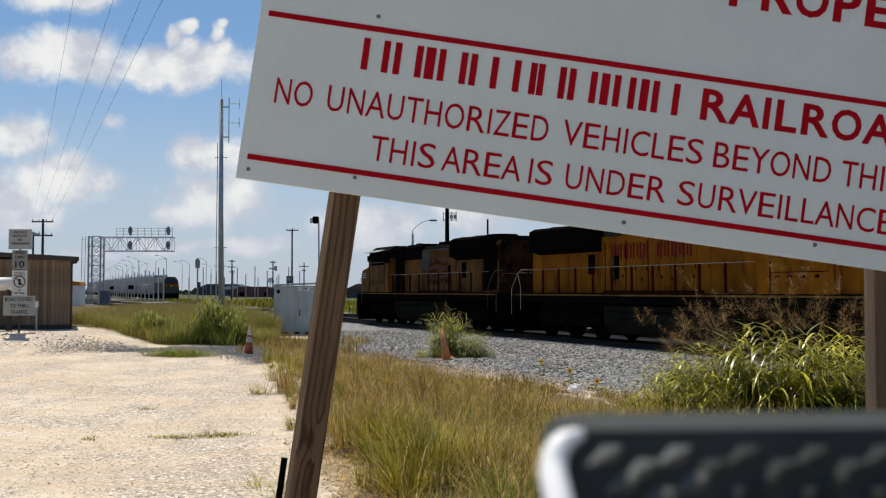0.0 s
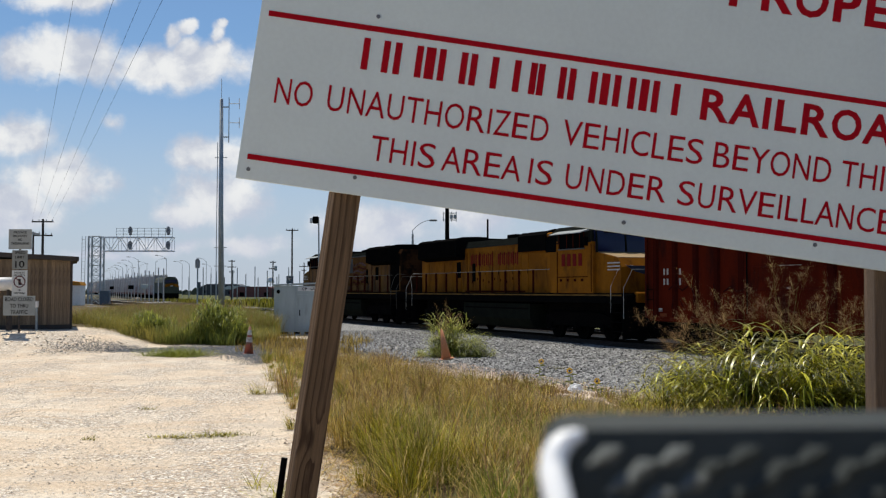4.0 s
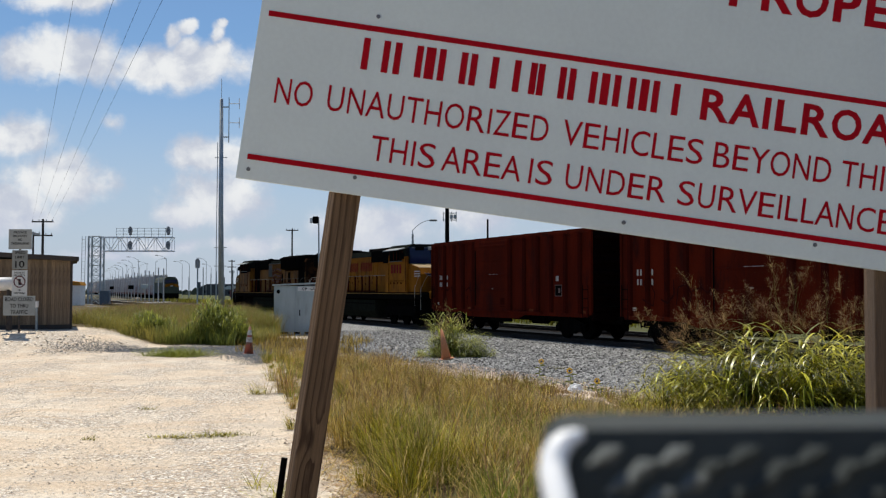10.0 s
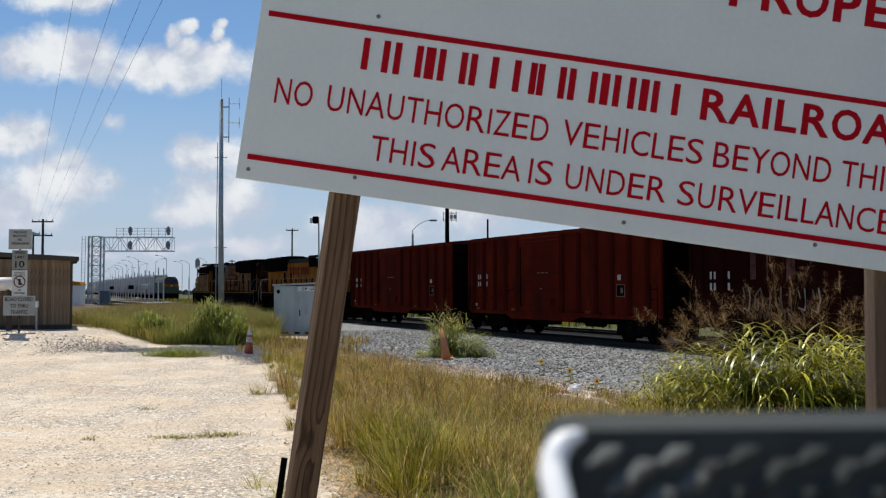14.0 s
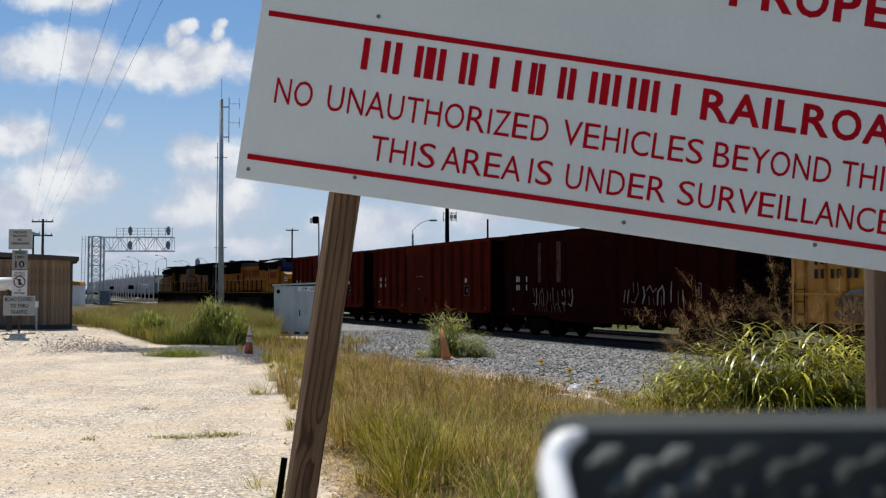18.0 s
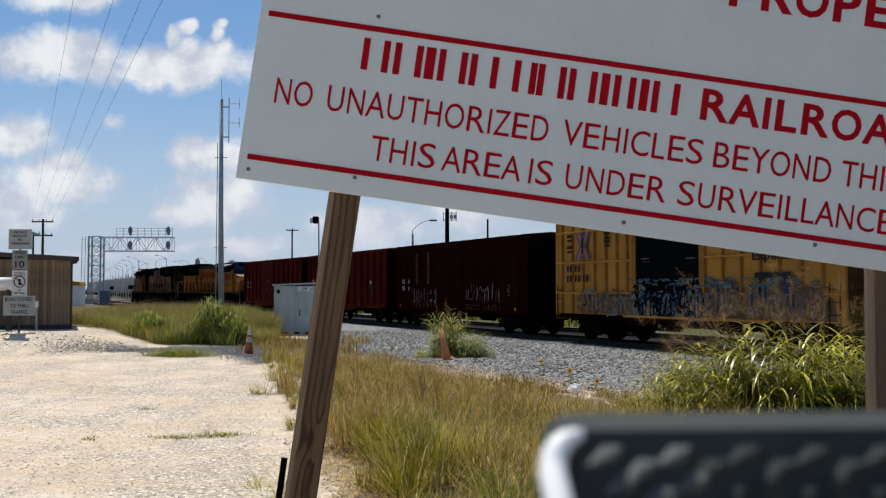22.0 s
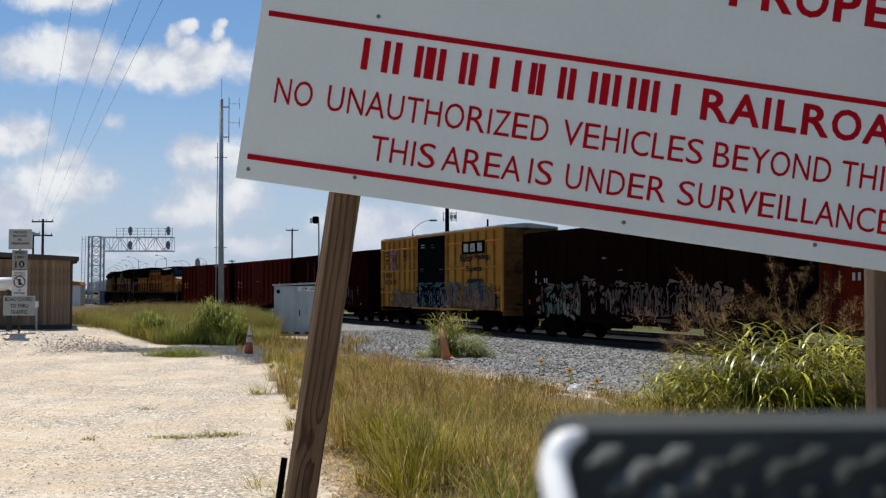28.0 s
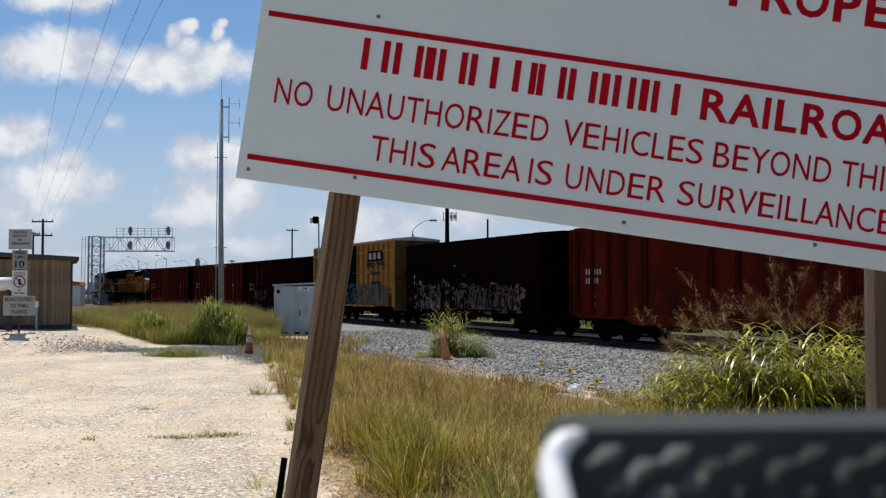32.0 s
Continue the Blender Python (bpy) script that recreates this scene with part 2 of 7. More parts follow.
M["rack_pale"] = material("rack_pale", (0.40, 0.375, 0.35), (0.30, 0.28, 0.26), 1.5, 0.7, fine=0.1)
# near-black: grime, and the shade on the car ends, held in one colour
M["car_grime_shade"] = material("car_grime_shade", (0.008, 0.0032, 0.0028), (0.005, 0.0025, 0.0024), 1.5, 0.9, spec=0.0, stain=(0.014, 0.006, 0.005), stain_at=(0.55, 0.8))
# darker red that carries the ribs' shading as well as their grime
M["car_red_shade"] = material("car_red_shade", (0.052, 0.007, 0.004), (0.034, 0.005, 0.0035), 1.3, 0.9, spec=0.0, stain=(0.03, 0.007, 0.005), stain_at=(0.5, 0.75), stretch=(1, 1, 0.35))
M["roof_dark"] = material("roof_dark", (0.013, 0.015, 0.013), (0.009, 0.010, 0.009), 1.5, 0.9, spec=0.0)
M["head_grey"] = material("head_grey", (0.26, 0.275, 0.29), (0.2, 0.21, 0.22), 3, 0.7)
M["rail_steel"] = material("rail_steel", (0.04, 0.032, 0.028), (0.025, 0.02, 0.018), 6, 0.7, fine=0.1, spec=0.1)
M["tie_wood"] = material("tie_wood", (0.024, 0.02, 0.017), (0.016, 0.014, 0.012), 3, 0.9, spec=0.05, stretch=(1, 5, 1), vary=0.3)


# ---- mesh helpers ----
class MB:
    """Collects faces for one mesh."""

    def __init__(self):
        self.v, self.f = [], []

    def add(self, verts, faces, m=None):
        k = len(self.v)
        self.v.extend([tuple(m @ Vector(p)) for p in verts] if m else verts)
        self.f.extend([tuple(i + k for i in q) for q in faces])
        return self

    def box(self, x, y, z, sx, sy, sz, b=0.0, m=None):
        """Box by its centre and sizes, with chamfered edges where b > 0."""
        hx, hy, hz = sx / 2, sy / 2, sz / 2
        b = min(b, hx * 0.9, hy * 0.9, hz * 0.9)
        sg = [(i, j, k) for i in (-1, 1) for j in (-1, 1) for k in (-1, 1)]
        if b <= 0:
            vs = [(x + i * hx, y + j * hy, z + k * hz) for i, j, k in sg]
            return self.add(vs, [(0, 1, 3, 2), (4, 6, 7, 5), (0, 4, 5, 1), (2, 3, 7, 6), (0, 2, 6, 4), (1, 5, 7, 3)], m)
        vs, ix = [], {}
        for s in sg:
            for a in range(3):
                h = [hx - b, hy - b, hz - b]
                h[a] += b
                ix[s, a] = len(vs)
                vs.append((x + s[0] * h[0], y + s[1] * h[1], z + s[2] * h[2]))
        fs = []
        for a in range(3):
            o = [c for c in range(3) if c != a]
            for s in (-1, 1):
                ring = []
                for p, q in ((-1, -1), (1, -1), (1, 1), (-1, 1)):
                    t = [0, 0, 0]
                    t[a], t[o[0]], t[o[1]] = s, p, q
                    ring.append(ix[tuple(t), a])
                fs.append(tuple(ring))
            for p in (-1, 1):
                for q in (-1, 1):
                    t0, t1 = [0, 0, 0], [0, 0, 0]
                    t0[a], t0[o[0]], t0[o[1]] = -1, p, q
                    t1[a], t1[o[0]], t1[o[1]] = 1, p, q
                    fs.append((ix[tuple(t0), o[0]], ix[tuple(t1), o[0]], ix[tuple(t1), o[1]], ix[tuple(t0), o[1]]))
        for s in sg:
            fs.append((ix[s, 0], ix[s, 1], ix[s, 2]))
        return self.add(vs, fs, m)

    def tube(self, pts, r, n=8, r2=None, cap=True, m=None):
        """Round bar along points, tapering from r to r2."""
        pts = [Vector(p) for p in pts]
        r2 = r if r2 is None else r2
        vs, fs = [], []
        for i, p in enumerate(pts):
            d = (pts[min(i + 1, len(pts) - 1)] - pts[max(i - 1, 0)]).normalized()
            a = d.cross(Vector((0, 0, 1)) if abs(d.z) < 0.9 else Vector((1, 0, 0))).normalized()
            b = d.cross(a)
            rr = r[i] if isinstance(r, list) else r + (r2 - r) * i / max(len(pts) - 1, 1)
            for k in range(n):
                t = 2 * math.pi * k / n
                vs.append(tuple(p + a * rr * math.cos(t) + b * rr * math.sin(t)))
        for i in range(len(pts) - 1):
            for k in range(n):
                j = (k + 1) % n
                fs.append((i * n + k, i * n + j, (i + 1) * n + j, (i + 1) * n + k))
        if cap:
            fs += [tuple(range(n))[::-1], tuple(range((len(pts) - 1) * n, len(pts) * n))]
        return self.add(vs, fs, m)

    def prism(self, outline, a, b, axis="x", m=None):
        """An outline in the plane across the axis, drawn out from a to b."""
        put = {"x": lambda t, p: (t, p[0], p[1]), "y": lambda t, p: (p[0], t, p[1]), "z": lambda t, p: (p[0], p[1], t)}[axis]
        n = len(outline)
        vs = [put(a, p) for p in outline] + [put(b, p) for p in outline]
        fs = [(i, (i + 1) % n, n + (i + 1) % n, n + i) for i in range(n)] + [tuple(range(n))[::-1], tuple(range(n, 2 * n))]
        return self.add(vs, fs, m)

    def mesh(self, name, smooth=False):
        me = bpy.data.meshes.new(name)
        me.from_pydata(self.v, [], self.f)
        bm = bmesh.new()
        bm.from_mesh(me)
        bmesh.ops.recalc_face_normals(bm, faces=bm.faces)
        bm.to_mesh(me)
        bm.free()
        if smooth:
            me.shade_smooth()
        return me


def part(name, mb, mat, parent=None, label="", m=None, smooth=False):
    """ONE mesh object under a thing or part (or at top level)."""
    me = mb.mesh(name, smooth) if isinstance(mb, MB) else mb
    if not me.materials:
        me.materials.append(M[mat] if isinstance(mat, str) else mat)
    ob = new(name, me)
    ob.parent = parent
    if m is not None:
        ob.matrix_basis = m
    if label:
        ob["label"] = label
    return ob


def thing(name, m, label, category, group="", kind=""):
    ob = new(name)
    ob.matrix_basis = m
    ob.empty_display_size = 0.2
    return tagged(ob, label, category, group, kind)


def text_mesh(words, width, height, bold=0.0, depth=0.0015):
    """Raised lettering of the given size, lower left corner at the origin, in the xz plane facing -y."""
    cu = bpy.data.curves.new("lettering", "FONT")
    cu.body, cu.offset, cu.extrude, cu.resolution_u = words, bold, 0.02, 3
    ob = bpy.data.objects.new("lettering", cu)
    scene.collection.objects.link(ob)
    bpy.context.view_layer.update()
    me = bpy.data.meshes.new_from_object(ob.evaluated_get(bpy.context.evaluated_depsgraph_get()))
    bpy.data.objects.remove(ob)
    bpy.data.curves.remove(cu)
    co = np.array([v.co for v in me.vertices])
    lo, hi = co.min(0), co.max(0)
    out = np.stack([(co[:, 0] - lo[0]) / (hi[0] - lo[0]) * width, -(co[:, 2] - lo[2]) / max(hi[2] - lo[2], 1e-6) * depth,
                    (co[:, 1] - lo[1]) / (hi[1] - lo[1]) * height], 1)
    me.vertices.foreach_set("co", out.astype(np.float32).ravel())
    me.update()
    return me

# ---- the railway line: a straight, a bend to the left and a straight again ----
TH, PERP, RAIL_Z = 0.4189, 23.42, 0.24
S_GRID = np.arange(-80, 700, 0.25)


def ramp(s, a, n=20.0):
    return np.clip((s - a) / n + 0.5, 0, 1)


TURN = 0.00301 * ramp(S_GRID, 71.46) - 0.0048 * ramp(S_GRID, 110.05) + 0.00179 * ramp(S_GRID, 165.0)
HEAD = np.cumsum(TURN) * 0.25
HEAD += TH - np.interp(0, S_GRID, HEAD)
LINE_X, LINE_Y = np.cumsum(-np.sin(HEAD)) * 0.25, np.cumsum(np.cos(HEAD)) * 0.25
LINE_X += math.cos(TH) * PERP - np.interp(0, S_GRID, LINE_X)
LINE_Y += math.sin(TH) * PERP - np.interp(0, S_GRID, LINE_Y)


def on_line(s, off=0.0):
    """Place and heading on the line at s metres, off metres away from the camera's side."""
    h = float(np.interp(s, S_GRID, HEAD))
    return float(np.interp(s, S_GRID, LINE_X)) + math.cos(h) * off, float(np.interp(s, S_GRID, LINE_Y)) + math.sin(h) * off, h


SPEED_T, SPEED = np.array([0.0, 10.667, 21.333, 32.0]), np.array([3.154, 3.308, 3.470, 3.453])
_g = np.linspace(-1, 33, 3401)
_c = np.concatenate([[0], np.cumsum(np.interp(_g, SPEED_T, SPEED)[:-1]) * 0.01])
_c -= np.interp(0, _g, _c)


def travelled(t):
    return float(np.interp(t, _g, _c))


# ---- ground ----
def smooth(a, b, x):
    t = np.clip((x - a) / (b - a), 0, 1)
    return t * t * (3 - 2 * t)


def across(x, y):
    """Distance from the camera's side towards the line."""
    return x * math.cos(TH) + y * math.sin(TH)


def road_edge(y):
    return np.interp(y, [0, 6, 11.3, 15, 20.1, 25, 30.5, 36, 42, 50], [-1.3, -1.5, -2.0, -2.4, -3.15, -4.25, -5.45, -7.0, -9.5, -14.0])


def ground_z(x, y):
    x, y = np.asarray(x, float), np.asarray(y, float)
    q = across(x, y)
    pad = 0.62 * smooth(-11.3, -15.3, x) * smooth(35.6, 40.2, y) * smooth(120, 60, y)
    bed = 0.075 * smooth(20.0, 21.3, q) * smooth(33.0, 31.0, q)
    rough = 0.035 * np.sin(x * 1.3 + 0.7 * np.sin(y * 0.9)) * np.sin(y * 0.8 + 1.1 * np.sin(x * 0.5)) * smooth(19, 16, q)
    ruts = -0.05 * (np.exp(-((x + 6.2 + 0.12 * y) / 0.5) ** 2) + np.exp(-((x + 4.4 + 0.12 * y) / 0.5) ** 2)) * smooth(34, 28, y)
    return pad + bed + rough + ruts


def weed_line(x):
    """Where the pale gravel ends and the tall weeds begin."""
    return np.interp(x, [-30, -16, -13, -10, -7.7, -5], [48, 46, 43.0, 43.3, 40.3, 38.6])


def dark_line(x):
    """The way of a band of dark gravel over the track."""
    return np.interp(x, [-16, -14.35, -12.1, -10.6, -8.86, -7.5, -6.5, -5.3], [37.0, 37.6, 38.6, 39.4, 38.9, 37.4, 35.8, 33.8])


def grow(a, b, step, far, k=1.22):
    c = list(np.arange(a, b, step))
    s, v = step, b
    while v < far:
        c.append(v)
        s *= k
        v += s
    c.append(far)
    s, v, lo = step, a - step, []
    while v > -far:
        lo.append(v)
        s *= k
        v -= s
    return np.array([-far] + lo[::-1] + c)


def make_ground():
    gx, gy = grow(-24, 14, 0.22, 4500), grow(8, 62, 0.25, 4500)
    xx, yy = np.meshgrid(gx, gy)
    zz = ground_z(xx, yy) * (np.abs(xx) < 400)
    nx, ny = len(gx), len(gy)
    i = np.arange(nx * ny).reshape(ny, nx)
    faces = np.stack([i[:-1, :-1], i[:-1, 1:], i[1:, 1:], i[1:, :-1]], -1).reshape(-1, 4)
    me = bpy.data.meshes.new("ground")
    me.from_pydata(np.stack([xx, yy, zz], -1).reshape(-1, 3).tolist(), [], faces.tolist())
    me.shade_smooth()
    x, y = xx.ravel(), yy.ravel()
    q = across(x, y)
    wob = 0.5 * np.sin(x * 1.7 + y * 0.6) + 0.4 * np.sin(y * 1.3 - x * 0.8) + 0.3 * np.sin(x * 3.9 + y * 2.7)
    road = smooth(1.3, 0.5, x - road_edge(y) + 0.45 * wob) * smooth(0.6, -1.2, y + 0.6 * wob - weed_line(x))
    road = np.maximum(road, smooth(-11.0, -13.5, x + 0.6 * wob) * smooth(33, 35, y) * smooth(47, 44, y) * smooth(-60, -40, x))
    bare = smooth(11.2, 11.9, q + 0.4 * wob) * smooth(13.6, 12.8, q + 0.4 * wob) * smooth(31, 27, y) * smooth(16, 18, y)
    patch = smooth(16.2, 15.2, y) * smooth(0.25, -0.15, x + 1.78 - 0.258 * (15.5 - y) + 0.2 * wob)
    road = np.maximum(road, np.maximum(bare, 0.54 * patch))
    road = np.maximum(road, smooth(39.0, 40.0, q + 0.4 * wob) * smooth(44.5, 43.0, q) * smooth(-4, -10, x))
    road = np.maximum(road, 0.75 * smooth(2.4, 1.2, np.hypot((x + 6.9) / 1.3, y - 50.2) + 0.3 * wob))
    bal = smooth(12.4, 13.4, q + 0.45 * wob - 4.6 * smooth(41, 45, y) * smooth(-4.6, -7.0, x)) * smooth(33.5, 32.0, q)
    # shade under and beside the train, put into the ground colour along the line
    train_shade = smooth(22.1, 22.6, q + 0.15 * wob) * smooth(32.0, 30.5, q)
    run = y - dark_line(x)
    dark = smooth(-1.5, -0.5, run + 0.35 * wob) * smooth(2.2, 0.9, run + 0.35 * wob) * smooth(-14.0, -11.0, x) * smooth(-5.0, -6.0, x)
    at = me.attributes.new("zone", "FLOAT_COLOR", "POINT")
    at.data.foreach_set("color", np.stack([road, np.maximum(bal, 0) * (1 - train_shade), np.maximum(0.47 * dark, train_shade), smooth(30, 32.5, q)], -1).astype(np.float32).ravel())
    m = bpy.data.materials.new("ground")
    m.use_nodes = True
    n = Nodes(m.node_tree)
    v = n.add("ShaderNodeNewGeometry").outputs["Position"]
    vc = n.add("ShaderNodeVertexColor", {})
    zc = n.add("ShaderNodeSeparateColor", {0: vc.outputs["Color"]}).outputs
    m.node_tree.nodes["Color Attribute"].layer_name = "zone"
    big, mid, fin = n.noise(v, 0.35, 4.0), n.noise(v, 2.3, 5.0), n.noise(v, 22.0, 4.0, 0.65)
    cell2 = n.add("ShaderNodeTexVoronoi", {"Vector": v, "Scale": 17.0})
    r2 = n.add("ShaderNodeSeparateColor", {0: cell2.outputs["Color"]}).outputs[0]
    pa, pb = n.add("ShaderNodeTexVoronoi", {"Vector": v, "Scale": 19.0}), n.add("ShaderNodeTexVoronoi", {"Vector": v, "Scale": 10.0})
    ra = n.add("ShaderNodeSeparateColor", {0: pa.outputs["Color"]}).outputs
    rb = n.add("ShaderNodeSeparateColor", {0: pb.outputs["Color"]}).outputs
    stony = n.step(n.noise(n.vec("MULTIPLY", v, (1.0, 0.5, 1.0)), 0.55, 5.0, 0.6), 0.42, 0.58)      # stony ground against packed fines
    cal = n.mix(n.step(big, 0.35, 0.65), (0.66, 0.53, 0.39), (0.73, 0.635, 0.51))
    cal = n.mix(n.math("MULTIPLY", n.step(mid, 0.45, 0.75), 0.6), cal, (0.57, 0.43, 0.295))
    pebbles = n.mix(ra[0], (0.33, 0.265, 0.20), (0.93, 0.87, 0.77))
    pebbles = n.mix(n.step(pa.outputs["Distance"], 0.38, 0.62), pebbles, (0.40, 0.32, 0.245))
    cal = n.mix(n.math("MULTIPLY", n.step(stony, 0.0, 1.0, 0.12, 1.0), n.step(ra[1], 0.1, 0.3)), cal, pebbles)
    lump = n.math("MULTIPLY", n.step(rb[0], 0.74, 0.78), n.step(pb.outputs["Distance"], 0.40, 0.28))
    cal = n.mix(n.math("MULTIPLY", lump, n.step(stony, 0.0, 1.0, 0.2, 0.85)), cal, n.mix(rb[1], (0.55, 0.46, 0.36), (0.93, 0.89, 0.82)))
    grain = n.step(n.noise(n.vec("MULTIPLY", v, (1.0, 0.6, 1.0)), 13.0, 4.0, 0.7), 0.34, 0.68, 0.84, 1.14)
    cal = n.mix(1.0, cal, n.add("ShaderNodeCombineColor", {0: grain, 1: grain, 2: grain}).outputs[0], "MULTIPLY")
    streak = n.noise(n.vec("MULTIPLY", v, (0.35, 0.7, 1.0)), 1.1, 6.0, 0.65)
    cal = n.mix(n.math("MULTIPLY", n.step(streak, 0.52, 0.68), 0.55), cal, (0.45, 0.385, 0.325))
    wheel = n.noise(n.vec("MULTIPLY", v, (0.22, 1.1, 1.0)), 1.4, 4.0, 0.6)
    cal = n.mix(n.math("MULTIPLY", n.step(wheel, 0.50, 0.66), 0.5), cal, (0.61, 0.455, 0.305))
    grey = n.mix(r2, (0.035, 0.036, 0.038), (0.46, 0.455, 0.44))
    grey = n.mix(n.step(mid, 0.45, 0.75), grey, (0.15, 0.146, 0.142))
    # near-black for the painted train shade and the dark gravel band
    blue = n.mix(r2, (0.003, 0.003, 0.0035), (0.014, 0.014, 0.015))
    dry = n.mix(n.step(mid, 0.35, 0.7), (0.13, 0.098, 0.052), (0.085, 0.068, 0.034))
    dry = n.mix(n.math("MULTIPLY", n.step(fin, 0.5, 0.75), 0.6), dry, (0.24, 0.185, 0.115))
    dry = n.mix(vc.outputs["Alpha"], dry, n.mix(mid, (0.055, 0.065, 0.02), (0.10, 0.095, 0.035)))
    edge = n.math("MULTIPLY", n.math("SUBTRACT", mid, 0.5), 0.9)
    col = n.mix(n.step(n.math("ADD", zc[0], edge), 0.4, 0.6), dry, cal)
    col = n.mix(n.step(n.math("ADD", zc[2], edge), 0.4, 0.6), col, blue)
    col = n.mix(n.step(n.math("ADD", zc[1], edge), 0.4, 0.6), col, grey)
    hgt = n.math("ADD", n.math("ADD", n.math("MULTIPLY", n.math("SUBTRACT", 1.0, pa.outputs["Distance"]), 0.45), n.math("MULTIPLY", lump, 0.5)), fin)
    bp = n.add("ShaderNodeBump", {"Height": hgt, "Strength": 0.9, "Distance": 0.03})
    b = n.add("ShaderNodeBsdfPrincipled", {"Base Color": col, "Roughness": 0.95, "Normal": bp.outputs[0], "Specular IOR Level": 0.15})
    out = n.add("ShaderNodeOutputMaterial")
    n.t.links.new(b.outputs[0], out.inputs[0])
    me.materials.append(m)
    return tagged(new("ground", me), "pale caliche track, grey ballast and dry grassland", "ground", kind="structure")


make_ground()


def make_track(off, s0, s1, name, label):
    """Two rails on ties; the nearest ties are pieces of their own."""
    root = thing(name, pose(0, 0, 0), label, "railway track", kind="structure")
    prof = [(-0.075, -0.17), (0.075, -0.17), (0.075, -0.15), (0.012, -0.13), (0.012, -0.045), (0.037, -0.03), (0.037, 0), (-0.037, 0),
            (-0.037, -0.03), (-0.012, -0.045), (-0.012, -0.13), (-0.075, -0.15)]
    for side in (-0.755, 0.755):
        vs, fs, k = [], [], len(prof)
        ss = np.arange(s0, s1, 2.0)
        for s in ss:
            x, y, h = on_line(s, off + side)
            vs += [(x + math.cos(h) * a, y + math.sin(h) * a, RAIL_Z + b) for a, b in prof]
        for i in range(len(ss) - 1):
            fs += [(i * k + j, i * k + (j + 1) % k, (i + 1) * k + (j + 1) % k, (i + 1) * k + j) for j in range(k)]
        part("rail", MB().add(vs, fs), "rail_steel", root)
    tie = MB().box(0, 0, 0, 2.6, 0.23, 0.16, 0.012).mesh("tie")
    tie.materials.append(M["tie_wood"])
    rest = MB()
    for i, s in enumerate(np.arange(max(s0, 14), min(s1, 260), 0.53)):
        x, y, h = on_line(s, off)
        m = pose(x, y, RAIL_Z - 0.245, 0, 0, math.degrees(h))
        if off == 0 and i < 190:
            part("tie", tie, None, root, m=m)
        else:
            rest.box(0, 0, 0, 2.6, 0.23, 0.16, 0.0, m)
    if rest.v:
        tagged(part("ties", rest, "tie_wood", root), kind="stuff")
    return root


make_track(0.0, -30, 420, "railway_track", "steel rails on dark timber ties in grey ballast")
make_track(5.0, -30, 420, "railway_track", "second steel track beyond the passing train")


# ---- the big warning sign on two leaning posts ----
# widths of capitals in thousandths of an em: advance, left edge, right edge
PLAIN = dict(A=(667, -1, 668), B=(667, 73, 628), C=(722, 50, 681), D=(722, 79, 674), E=(667, 79, 624), H=(722, 80, 641), I=(278, 93, 188), L=(556, 73, 520), N=(722, 76, 640),
             O=(778, 48, 733), R=(722, 79, 718), S=(667, 45, 619), T=(611, 23, 586), U=(722, 79, 641), V=(667, 4, 660), Y=(667, 3, 664), Z=(611, 20, 586))
HEAVY = dict(A=(722, 0, 722), D=(722, 73, 680), E=(667, 73, 622), I=(278, 71, 215), L=(611, 76, 579), O=(778, 44, 733), P=(667, 73, 622), R=(722, 73, 727), T=(611, 21, 589), Y=(667, -2, 668))


